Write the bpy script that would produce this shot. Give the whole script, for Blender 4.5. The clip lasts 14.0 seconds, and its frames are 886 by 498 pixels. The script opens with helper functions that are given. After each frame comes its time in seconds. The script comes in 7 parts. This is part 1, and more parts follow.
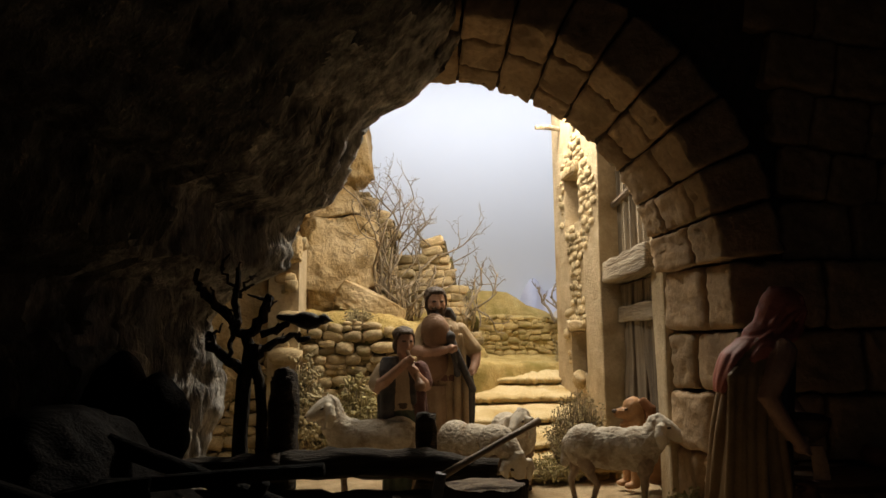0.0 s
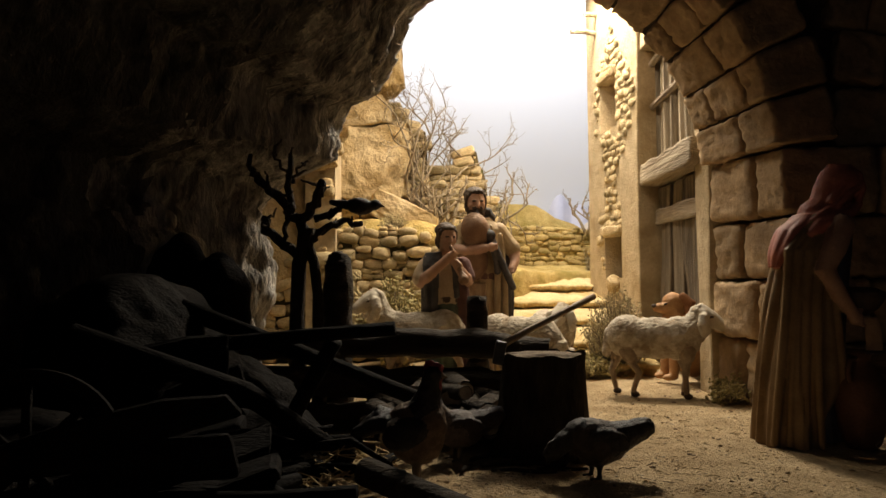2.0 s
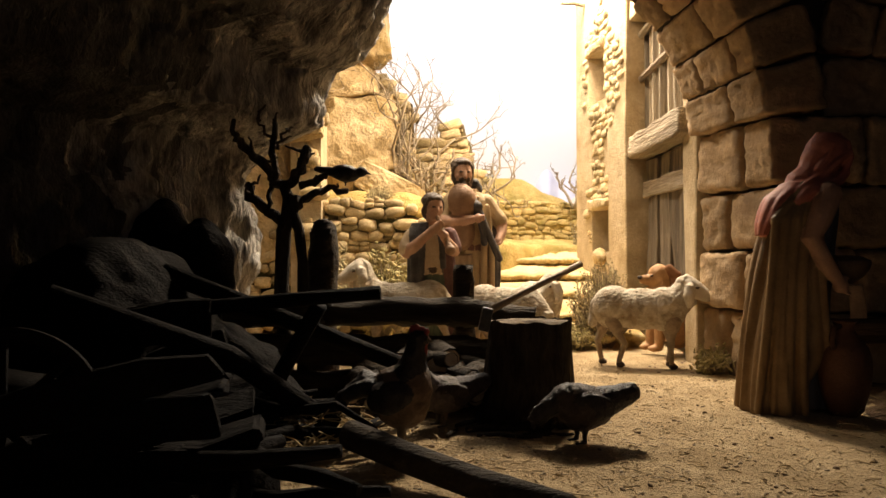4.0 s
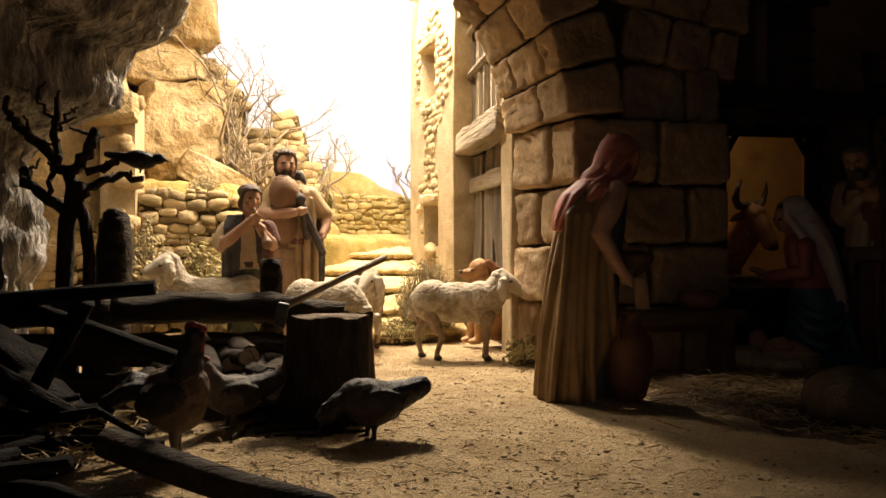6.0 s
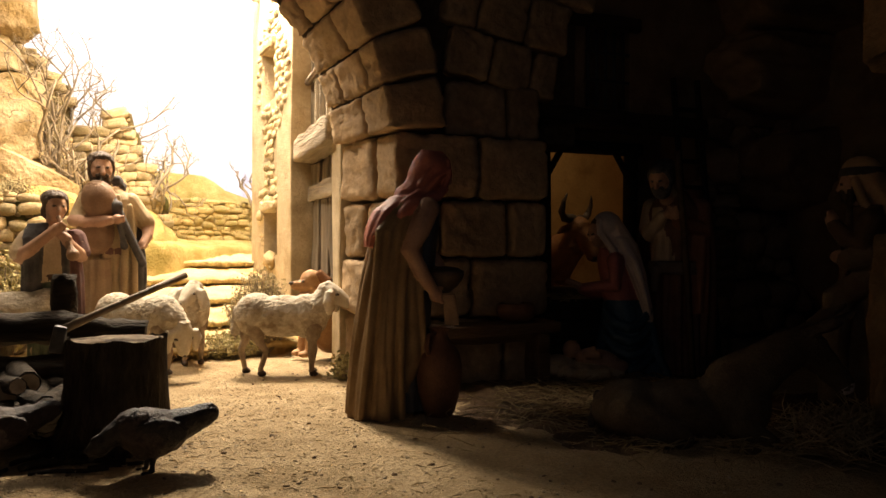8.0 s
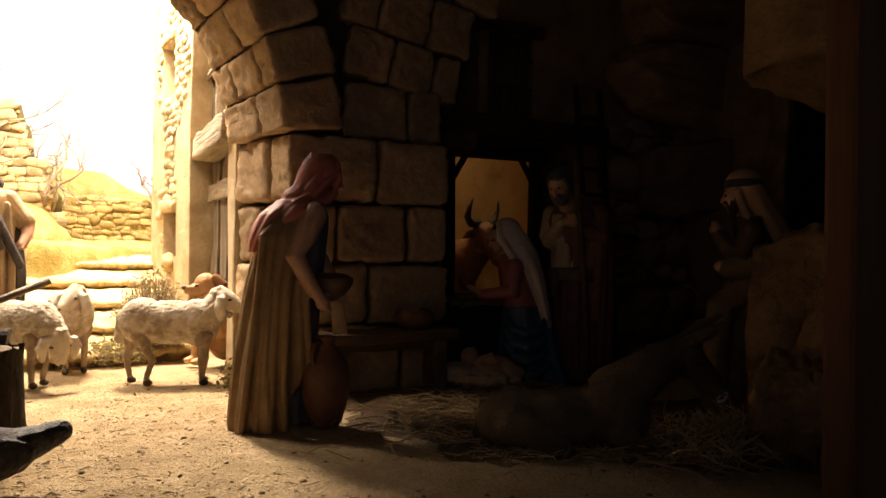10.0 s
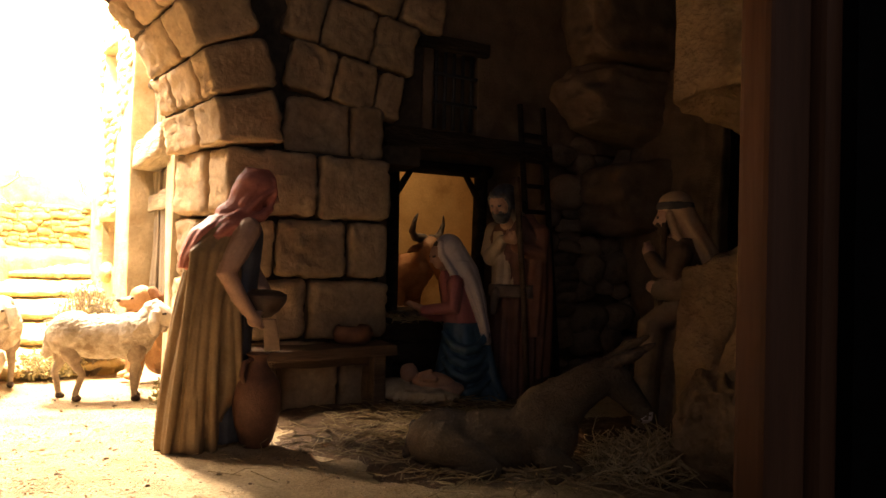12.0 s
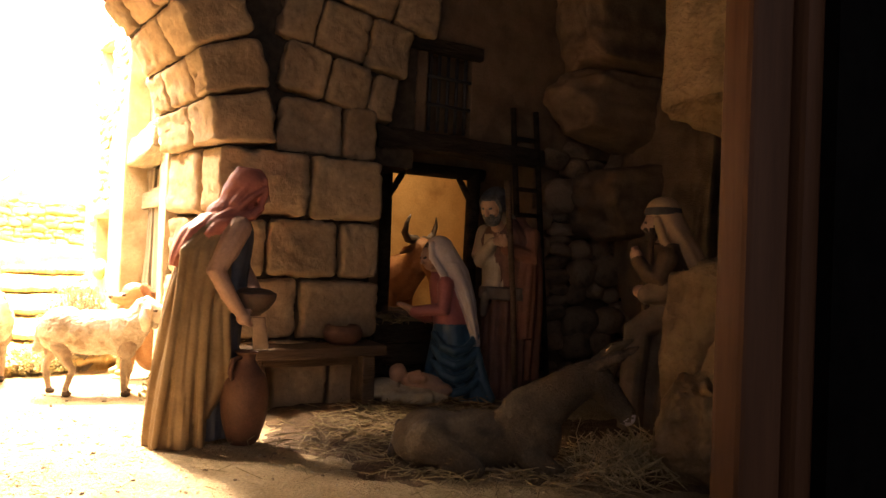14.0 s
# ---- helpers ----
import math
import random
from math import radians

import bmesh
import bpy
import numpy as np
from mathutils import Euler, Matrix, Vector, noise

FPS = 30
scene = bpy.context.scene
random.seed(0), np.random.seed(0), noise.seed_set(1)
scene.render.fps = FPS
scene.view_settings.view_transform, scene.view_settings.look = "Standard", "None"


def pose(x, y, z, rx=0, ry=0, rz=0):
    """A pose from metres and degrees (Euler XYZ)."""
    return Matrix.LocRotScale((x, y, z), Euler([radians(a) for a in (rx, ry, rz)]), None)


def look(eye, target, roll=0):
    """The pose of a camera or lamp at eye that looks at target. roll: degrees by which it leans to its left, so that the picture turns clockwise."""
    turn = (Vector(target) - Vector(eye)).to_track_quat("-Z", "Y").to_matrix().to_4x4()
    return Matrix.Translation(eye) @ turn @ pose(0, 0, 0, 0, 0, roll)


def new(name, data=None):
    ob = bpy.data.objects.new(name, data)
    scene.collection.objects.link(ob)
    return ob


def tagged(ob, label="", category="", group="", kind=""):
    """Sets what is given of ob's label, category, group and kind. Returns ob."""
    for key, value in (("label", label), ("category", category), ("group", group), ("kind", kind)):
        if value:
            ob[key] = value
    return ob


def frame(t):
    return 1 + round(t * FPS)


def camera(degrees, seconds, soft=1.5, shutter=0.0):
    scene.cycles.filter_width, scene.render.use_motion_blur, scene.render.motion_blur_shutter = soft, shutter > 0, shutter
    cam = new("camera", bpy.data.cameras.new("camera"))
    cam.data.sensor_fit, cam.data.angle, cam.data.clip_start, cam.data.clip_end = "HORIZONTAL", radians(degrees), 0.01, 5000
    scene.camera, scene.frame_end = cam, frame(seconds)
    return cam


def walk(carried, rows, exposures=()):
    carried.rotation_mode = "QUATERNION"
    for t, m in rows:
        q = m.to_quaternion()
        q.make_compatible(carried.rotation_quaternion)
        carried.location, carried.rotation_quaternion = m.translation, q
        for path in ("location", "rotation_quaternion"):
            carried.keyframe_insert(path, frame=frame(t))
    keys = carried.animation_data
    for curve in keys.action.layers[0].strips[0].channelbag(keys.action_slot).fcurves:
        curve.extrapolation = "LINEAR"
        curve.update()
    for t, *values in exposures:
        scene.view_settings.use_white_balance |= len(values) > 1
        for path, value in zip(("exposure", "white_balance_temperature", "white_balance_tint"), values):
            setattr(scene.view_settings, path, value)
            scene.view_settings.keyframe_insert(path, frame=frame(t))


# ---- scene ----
cam = camera(63.6, 14.0)
METRES, EYE, TILT, LEAN, TURN = 0.2, 0.130, 7.44, 0.6, 0.0
ROWS = [
    (0.0, 0.0, 0.0, 0.0, -0.0, 0.0, -0.0),
    (0.5, -0.0481, -0.0207, -0.036, 0.11, -0.65, -0.06),
    (1.0, -0.0894, -0.0285, -0.0826, 0.37, -2.15, 0.0),
    (1.5, -0.112, -0.0271, -0.1288, 0.66, -3.9, -0.02),
    (2.0, -0.1327, -0.0247, -0.1673, 0.97, -5.22, 0.08),
    (4.5, -0.131, 0.0091, -0.2155, -1.02, -7.04, -0.73),
    (5.0, -0.0754, 0.0345, -0.23, -3.89, -7.14, -1.15),
    (5.5, -0.0051, 0.0367, -0.2261, -8.15, -7.2, -1.6),
    (6.0, 0.0332, 0.0208, -0.2126, -11.21, -7.08, -1.99),
    (6.5, 0.0722, 0.0154, -0.2006, -13.8, -7.04, -2.38),
    (7.0, 0.1557, -0.0193, -0.1756, -17.01, -6.84, -2.76),
    (7.5, 0.1936, -0.022, -0.1712, -19.03, -6.75, -3.04),
    (8.0, 0.2242, -0.0016, -0.1588, -21.09, -6.59, -3.43),
    (8.5, 0.2682, -0.0357, -0.1503, -23.1, -6.4, -3.86),
    (11.0, 0.3793, 0.0148, -0.1257, -28.19, -5.74, -5.2),
    (11.5, 0.3944, -0.0118, -0.1144, -29.12, -5.36, -5.54),
    (12.0, 0.4084, -0.0342, -0.1022, -29.89, -5.19, -5.75),
    (12.5, 0.4108, -0.048, -0.1016, -30.06, -5.11, -6.22),
    (13.0, 0.4122, -0.0441, -0.0961, -30.09, -4.98, -6.63),
    (13.5, 0.4153, -0.0427, -0.1007, -30.09, -5.01, -6.73),
    (14.0, 0.4197, -0.0641, -0.0982, -30.04, -5.03, -6.65),
]

EXPOSURES = [(0.0, -0.9, 5700, 10), (1.0, -0.75, 5800, 10), (2.2, -0.3, 6100, 12), (4.3, 0.45, 6400, 15), (5.5, 0.55, 6400, 15), (7.0, 0.6, 6400, 15), (8.7, 0.75, 6400, 16), (10.8, 1.65, 6500, 20), (12.0, 2.65, 6550, 20), (14.0, 3.5, 6600, 20)]
walk(cam, [(t, pose(0, 0, EYE, TILT, LEAN, TURN) @ pose(METRES * x, METRES * y, METRES * z, 90 + pitch, roll, yaw)) for t, x, y, z, yaw, pitch, roll in ROWS], EXPOSURES)

# ---- light: a dark room, and the lamps hidden in the roof of the display case ----
world = bpy.data.worlds.new("world")
world.use_nodes = True
world.node_tree.nodes["Background"].inputs[0].default_value = (0.97, 0.95, 0.98, 1)
world.node_tree.nodes["Background"].inputs[1].default_value = 0.021
scene.world = world


def area_lamp(name, eye, target, width, depth, watts, colour):
    data = bpy.data.lights.new(name, "AREA")
    data.shape, data.size, data.size_y, data.energy, data.color = "RECTANGLE", width, depth, watts, colour
    ob = new(name, data)
    ob.matrix_world = look(eye, target)
    return ob


area_lamp("yard_lamp", (0.112, 0.81, 0.485), (0.085, 0.66, 0.05), 0.085, 0.08, 4.6, (1.0, 0.84, 0.60))
area_lamp("front_lamp", (-0.08, 0.68, 0.505), (0.19, 0.56, 0.20), 0.12, 0.05, 1.2, (1.0, 0.84, 0.60))
area_lamp("sky_lamp", (0.07, 1.10, 0.66), (0.07, 1.32, 0.30), 0.50, 0.06, 3.5, (1.0, 0.95, 0.88))
area_lamp("stall_lamp", (0.40, 0.602, 0.27), (0.39, 0.66, 0.08), 0.06, 0.02, 0.022, (1.0, 0.78, 0.48))

# ---- materials ----


def surface(name, dark, light, scale=120.0, fine=900.0, rough=0.9, bump=0.3, stain=None, per_piece=0.0, stretch=(1, 1, 1), spec=0.3, cracks=0.0, grain=0.25, deep=0.0012):
    """A matt surface: two colours in patches, fine grain, stains, and relief."""
    m = bpy.data.materials.new(name)
    m.use_nodes = True
    t = m.node_tree
    n, link = t.nodes, t.links.new
    bsdf = n["Principled BSDF"]
    coord = n.new("ShaderNodeTexCoord")
    mapping = n.new("ShaderNodeMapping")
    mapping.inputs["Scale"].default_value = stretch
    link(coord.outputs["Object"], mapping.inputs["Vector"])
    info = n.new("ShaderNodeObjectInfo")
    shift = n.new("ShaderNodeVectorMath")
    shift.operation = "ADD"
    link(mapping.outputs[0], shift.inputs[0])
    link(info.outputs["Random"], shift.inputs[1])

    def cloud(size, detail):
        c = n.new("ShaderNodeTexNoise")
        c.inputs["Scale"].default_value, c.inputs["Detail"].default_value, c.inputs["Roughness"].default_value = size, detail, 0.6
        link(shift.outputs[0], c.inputs["Vector"])
        return c

    def ramp(source, low, high):
        r = n.new("ShaderNodeMapRange")
        r.inputs["From Min"].default_value, r.inputs["From Max"].default_value = low, high
        link(source, r.inputs["Value"])
        return r.outputs[0]

    def mix(kind, factor, a, b):
        x = n.new("ShaderNodeMix")
        x.data_type, x.blend_type = "RGBA", kind
        for socket, value in ((x.inputs["Factor"], factor), (x.inputs[6], a), (x.inputs[7], b)):
            if hasattr(value, "links"):
                link(value, socket)
            else:
                socket.default_value = value if isinstance(value, float) else (*value, 1)
        return x.outputs[2]

    big, small = cloud(scale, 4), cloud(fine, 5)
    colour = mix("MIX", ramp(big.outputs["Fac"], 0.35, 0.65), dark, light)
    colour = mix("OVERLAY", grain, colour, small.outputs["Fac"])
    if stain:
        third = cloud(scale * 0.45, 6)
        colour = mix("MIX", ramp(third.outputs["Fac"], 0.52, 0.68), colour, stain)
    if per_piece:
        hue = n.new("ShaderNodeHueSaturation")
        link(colour, hue.inputs["Color"])
        value = n.new("ShaderNodeMapRange")
        value.inputs["To Min"].default_value, value.inputs["To Max"].default_value = 1 - per_piece, 1 + per_piece
        link(info.outputs["Random"], value.inputs["Value"])
        link(value.outputs[0], hue.inputs["Value"])
        colour = hue.outputs["Color"]
    link(colour, bsdf.inputs["Base Color"])
    bsdf.inputs["Roughness"].default_value = rough
    bsdf.inputs["Specular IOR Level"].default_value = spec
    relief = n.new("ShaderNodeMath")
    relief.operation = "MULTIPLY_ADD"
    relief.inputs[1].default_value = 2.0
    link(big.outputs["Fac"], relief.inputs[0])
    link(small.outputs["Fac"], relief.inputs[2])
    height = relief.outputs[0]
    if cracks:
        v = n.new("ShaderNodeTexVoronoi")
        v.feature = "DISTANCE_TO_EDGE"
        v.inputs["Scale"].default_value = cracks
        link(shift.outputs[0], v.inputs["Vector"])
        add = n.new("ShaderNodeMath")
        add.operation = "ADD"
        link(height, add.inputs[0])
        link(ramp(v.outputs["Distance"], 0.0, 0.12), add.inputs[1])
        height = add.outputs[0]
    b = n.new("ShaderNodeBump")
    b.inputs["Strength"].default_value, b.inputs["Distance"].default_value = bump, deep
    link(height, b.inputs["Height"])
    link(b.outputs[0], bsdf.inputs["Normal"])
    return m


SAND = surface("sandy_earth", (0.44, 0.315, 0.165), (0.56, 0.42, 0.24), 45, 600, 0.95, 1.0, (0.37, 0.26, 0.13), grain=0.6, deep=0.003)
ASHLAR = surface("hewn_sandstone", (0.34, 0.235, 0.132), (0.46, 0.33, 0.195), 38, 230, 0.88, 0.7, (0.25, 0.17, 0.10), 0.12, deep=0.0014, grain=0.45)
MORTAR = surface("dark_joint", (0.06, 0.045, 0.03), (0.10, 0.075, 0.05), 150, 900)
RUBBLE = surface("fieldstone", (0.36, 0.265, 0.13), (0.56, 0.44, 0.26), 0.9, 4.5, 0.9, 0.9, (0.26, 0.20, 0.08), 0.30, deep=0.001, grain=0.5)
STABLE_STONE = surface("brown_fieldstone", (0.28, 0.185, 0.11), (0.40, 0.28, 0.175), 0.9, 5.0, 0.9, 0.8, (0.13, 0.09, 0.055), 0.2, deep=0.0012)
GROUT = surface("ochre_mortar", (0.075, 0.055, 0.024), (0.15, 0.11, 0.045), 120, 800, 0.95, 0.8, (0.15, 0.14, 0.04))
BOULDER = surface("ochre_rock", (0.38, 0.265, 0.115), (0.57, 0.45, 0.27), 20, 190, 0.85, 0.9, (0.27, 0.175, 0.06), deep=0.004, grain=0.4)
PLASTER = surface("old_plaster", (0.43, 0.335, 0.20), (0.54, 0.43, 0.27), 40, 300, 0.92, 0.6, (0.34, 0.245, 0.125), deep=0.002)
# dark copy of the cave rock: shade away from the opening put into colour
SHADED_CAVE = surface("shaded_cave_rock", (0.022, 0.02, 0.016), (0.15, 0.138, 0.12), 60, 420, 0.75, 1.0, (0.04, 0.034, 0.026), spec=0.4, stretch=(1, 1, 0.4), deep=0.004)
YELLOW = surface("dry_grass_ground", (0.42, 0.29, 0.085), (0.56, 0.42, 0.16), 45, 500, 0.95, 1.0, (0.30, 0.23, 0.06), grain=0.5, deep=0.003)
STEP = surface("worn_limestone", (0.58, 0.43, 0.20), (0.68, 0.54, 0.29), 35, 400, 0.85, 0.8, (0.42, 0.28, 0.09), deep=0.003)
WOOD = surface("grey_wood", (0.10, 0.077, 0.048), (0.215, 0.168, 0.115), 140, 900, 0.85, 1.0, (0.10, 0.075, 0.05), 0.25, (1, 1, 0.10), deep=0.002)
BEAM = surface("pale_beam", (0.25, 0.195, 0.125), (0.42, 0.345, 0.24), 110, 500, 0.85, 1.0, (0.15, 0.105, 0.065), 0.05, (1, 0.10, 1), deep=0.003)
BARK = surface("dark_bark", (0.03, 0.022, 0.015), (0.07, 0.052, 0.036), 150, 600, 0.85, 1.0, spec=0.2, deep=0.003, stretch=(1, 1, 0.3))
LOG = surface("weathered_log", (0.03, 0.023, 0.016), (0.075, 0.056, 0.038), 130, 700, 0.8, 1.0, spec=0.2, deep=0.003, stretch=(0.2, 1, 1))
CUT = surface("cut_wood", (0.40, 0.31, 0.20), (0.55, 0.45, 0.31), 200, 900, 0.85, 0.6)
HANDLE = surface("axe_handle_wood", (0.30, 0.21, 0.12), (0.42, 0.31, 0.19), 150, 900, 0.6, 0.3)
IRON = surface("dark_iron", (0.03, 0.028, 0.026), (0.065, 0.06, 0.056), 200, 900, 0.5, 0.4, spec=0.6)
TWIG = surface("dry_twig", (0.24, 0.185, 0.12), (0.38, 0.31, 0.215), 150, 900, 0.9, 0.3)
SHRUB = surface("dry_shrub", (0.32, 0.265, 0.14), (0.50, 0.42, 0.24), 200, 900, 0.95, 0.2)
MOSS = surface("olive_moss", (0.27, 0.23, 0.10), (0.43, 0.36, 0.17), 200, 900, 0.95, 0.2)
STRAW = surface("straw", (0.38, 0.28, 0.13), (0.56, 0.43, 0.24), 150, 900, 0.8, 0.2)
# the straw colour again, darker, for the stable floor
DARKSTRAW = surface("darker_straw", (0.22, 0.15, 0.07), (0.42, 0.31, 0.16), 150, 900, 0.8, 0.2)
WOOL = surface("painted_wool", (0.42, 0.35, 0.255), (0.60, 0.53, 0.42), 160, 700, 0.8, 0.5, (0.27, 0.20, 0.125))
FLEECE_FACE = surface("sheep_face", (0.52, 0.45, 0.34), (0.62, 0.55, 0.44), 150, 700, 0.7, 0.2)
HOOF = surface("hoof", (0.05, 0.035, 0.025), (0.10, 0.07, 0.05), 150, 700, 0.6, 0.2)
LEG = surface("sheep_leg", (0.24, 0.175, 0.115), (0.36, 0.28, 0.20), 150, 700, 0.7, 0.2)
SKIN = surface("painted_skin", (0.42, 0.24, 0.155), (0.50, 0.30, 0.20), 100, 700, 0.5, 0.1)
HAIR = surface("dark_hair", (0.055, 0.036, 0.023), (0.12, 0.08, 0.05), 300, 900, 0.6, 0.8)
BROWN = surface("brown_cloak", (0.205, 0.125, 0.055), (0.30, 0.195, 0.095), 50, 700, 0.55, 0.2, spec=0.3)
RED = surface("red_cloth", (0.41, 0.125, 0.085), (0.52, 0.19, 0.13), 60, 700, 0.55, 0.2, spec=0.3)
SLATE = surface("slate_dress", (0.06, 0.06, 0.07), (0.10, 0.10, 0.11), 60, 700, 0.42, 0.15, spec=0.45)
BEIGE = surface("beige_tunic", (0.42, 0.31, 0.19), (0.54, 0.42, 0.28), 60, 700, 0.42, 0.15, spec=0.45)
GREEN = surface("green_cloth", (0.06, 0.075, 0.05), (0.10, 0.12, 0.08), 60, 700, 0.65, 0.3)
VEST = surface("dark_vest", (0.05, 0.045, 0.045), (0.10, 0.09, 0.085), 90, 700, 0.7, 0.5)
BAG = surface("leather_bag", (0.22, 0.125, 0.07), (0.30, 0.18, 0.105), 80, 700, 0.55, 0.3)
BLUE = surface("blue_robe", (0.03, 0.075, 0.12), (0.06, 0.125, 0.18), 60, 700, 0.3, 0.2, spec=0.5)
ROSE = surface("rose_tunic", (0.38, 0.12, 0.11), (0.46, 0.17, 0.15), 60, 700, 0.5, 0.2)
VEIL = surface("pale_veil", (0.58, 0.48, 0.43), (0.70, 0.60, 0.54), 60, 700, 0.45, 0.2)
MAROON = surface("maroon_cloak", (0.13, 0.065, 0.045), (0.20, 0.10, 0.07), 60, 700, 0.6, 0.2)
TAN = surface("tan_headcloth", (0.48, 0.30, 0.16), (0.58, 0.38, 0.22), 60, 700, 0.65, 0.2)
CLAY = surface("red_clay", (0.13, 0.06, 0.035), (0.19, 0.09, 0.052), 80, 700, 0.6, 0.3)
DONKEY = surface("donkey_coat", (0.10, 0.067, 0.036), (0.205, 0.145, 0.085), 28, 900, 0.85, 0.9, (0.055, 0.04, 0.027), grain=0.5, deep=0.002)
OX = surface("ox_coat", (0.33, 0.145, 0.05), (0.45, 0.22, 0.085), 70, 700, 0.6, 0.3)
HORN = surface("horn", (0.10, 0.07, 0.045), (0.17, 0.125, 0.08), 90, 700, 0.5, 0.2)
DOG = surface("dog_coat", (0.36, 0.19, 0.08), (0.46, 0.26, 0.12), 80, 700, 0.6, 0.4)
HEN = surface("hen_feathers", (0.032, 0.021, 0.017), (0.062, 0.042, 0.036), 250, 900, 0.6, 0.6)
HENDARK = surface("dark_feathers", (0.014, 0.011, 0.011), (0.034, 0.027, 0.025), 250, 900, 0.5, 0.6)
HENPALE = surface("grey_feathers", (0.09, 0.07, 0.06), (0.16, 0.125, 0.105), 250, 900, 0.6, 0.6)
COMB = surface("red_comb", (0.20, 0.03, 0.03), (0.28, 0.05, 0.045), 200, 900, 0.5, 0.3)
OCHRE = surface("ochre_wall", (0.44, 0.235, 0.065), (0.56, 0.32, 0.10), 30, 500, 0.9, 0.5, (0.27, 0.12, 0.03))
SKY = surface("painted_sky", (0.735, 0.745, 0.79), (0.76, 0.77, 0.81), 2, 60, 1.0, 0.0, spec=0.0, grain=0.0)
HILL = surface("painted_hills", (0.50, 0.50, 0.62), (0.62, 0.61, 0.70), 20, 200, 1.0, 0.0, spec=0.0, grain=0.05)
FARSAND = surface("pale_far_hill", (0.60, 0.52, 0.44), (0.70, 0.62, 0.53), 20, 200, 1.0, 0.1, spec=0.0, grain=0.05)
BENCHWOOD = surface("bench_wood", (0.09, 0.055, 0.03), (0.16, 0.10, 0.058), 120, 800, 0.7, 0.8, stretch=(0.15, 1, 1))
CASE = surface("varnished_frame", (0.078, 0.034, 0.016), (0.115, 0.052, 0.026), 60, 500, 0.6, 0.2, spec=0.15, stretch=(1, 1, 0.08))
BLACK = surface("black_panel", (0.003, 0.0027, 0.0025), (0.006, 0.0054, 0.005), 60, 500, 0.9, 0.1, spec=0.02)

from mathutils.bvhtree import BVHTree

# ---- building helpers; lengths below are in centimetres ----
CM = 0.01
rng = random.Random(7)


def smooth(mesh, on=True):
    mesh.polygons.foreach_set("use_smooth", [on] * len(mesh.polygons))


def part(name, bm, material, parent=None, label="", soft=False):
    """Links a bmesh, built in centimetres, as one mesh object."""
    mesh = bpy.data.meshes.new(name)
    bmesh.ops.scale(bm, vec=(CM, CM, CM), verts=bm.verts)
    bm.to_mesh(mesh)
    bm.free()
    for m in material if isinstance(material, (list, tuple)) else [material]:
        mesh.materials.append(m)
    smooth(mesh, soft)
    ob = new(name, mesh)
    ob.parent = parent
    if label:
        ob["label"] = label
    return ob


BIT = bmesh.new()
bmesh.ops.create_icosphere(BIT, subdivisions=1, radius=1.0)
BIT_VERTS = np.array([v.co[:] for v in BIT.verts])
BIT_FACES = np.array([[v.index for v in f.verts] for f in BIT.faces])
BIT.free()


def many(name, poses, material, parent=None):
    """Small rounded bits at the given poses (in centimetres), as one mesh."""
    m = np.array([np.array(p) for p in poses])
    verts = np.einsum("nij,vj->nvi", m[:, :3, :3], BIT_VERTS) + m[:, None, :3, 3]
    faces = (BIT_FACES[None] + (np.arange(len(m)) * len(BIT_VERTS))[:, None, None]).reshape(-1, 3)
    mesh = bpy.data.meshes.new(name)
    mesh.from_pydata((verts.reshape(-1, 3) * CM).tolist(), [], faces.tolist())
    mesh.materials.append(material)
    ob = new(name, mesh)
    ob.parent = parent
    return ob


def thing(name, label, category, group="", kind=""):
    return tagged(new(name), label, category, group, kind)


def box(bm, x0, x1, y0, y1, z0, z1, bevel=0.0, wobble=0.0, cuts=0, turn=None):
    one = bmesh.new()
    bmesh.ops.create_cube(one, size=1.0)
    bmesh.ops.scale(one, vec=(x1 - x0, y1 - y0, z1 - z0), verts=one.verts)
    if bevel:
        bmesh.ops.bevel(one, geom=one.edges[:], offset=bevel, segments=2, affect="EDGES", profile=0.6)
    if cuts:
        length = max(x1 - x0, y1 - y0, z1 - z0)
        bmesh.ops.subdivide_edges(one, edges=[e for e in one.edges if e.calc_length() > length * 0.25], cuts=cuts, use_grid_fill=True)
    if turn:
        bmesh.ops.transform(one, matrix=turn, verts=one.verts)
    bmesh.ops.translate(one, vec=((x0 + x1) / 2, (y0 + y1) / 2, (z0 + z1) / 2), verts=one.verts)
    if wobble:
        for v in one.verts:
            v.co += noise.noise_vector(v.co * 0.45 + Vector((x0, y0, z0))) * wobble
    temp = bpy.data.meshes.new("box")
    one.to_mesh(temp)
    one.free()
    had = len(bm.verts)
    bm.from_mesh(temp)
    bpy.data.meshes.remove(temp)
    bm.verts.ensure_lookup_table()
    return bm.verts[had:]


def tube(bm, points, sides=8, closed=True, rough=0.0):
    """A tapering tube through (x, y, z, radius)."""
    rings, last = [], None
    pts = [Vector(p[:3]) for p in points]
    for i, p in enumerate(pts):
        d = (pts[min(i + 1, len(pts) - 1)] - pts[max(i - 1, 0)]).normalized()
        side = last if last else d.orthogonal()
        side = (side - d * side.dot(d)).normalized()
        last, up, r = side, d.cross(side), points[i][3]
        ring = []
        for k in range(sides):
            a = 2 * math.pi * k / sides
            q = p + (side * math.cos(a) + up * math.sin(a)) * r
            if rough:
                q += noise.noise_vector(q * (0.9 / max(r, 0.3))) * r * rough
            ring.append(bm.verts.new(q))
        rings.append(ring)
    for a, b in zip(rings, rings[1:]):
        for k in range(sides):
            bm.faces.new((a[k], a[(k + 1) % sides], b[(k + 1) % sides], b[k]))
    if closed:
        bm.faces.new(rings[0][::-1])
        bm.faces.new(rings[-1])


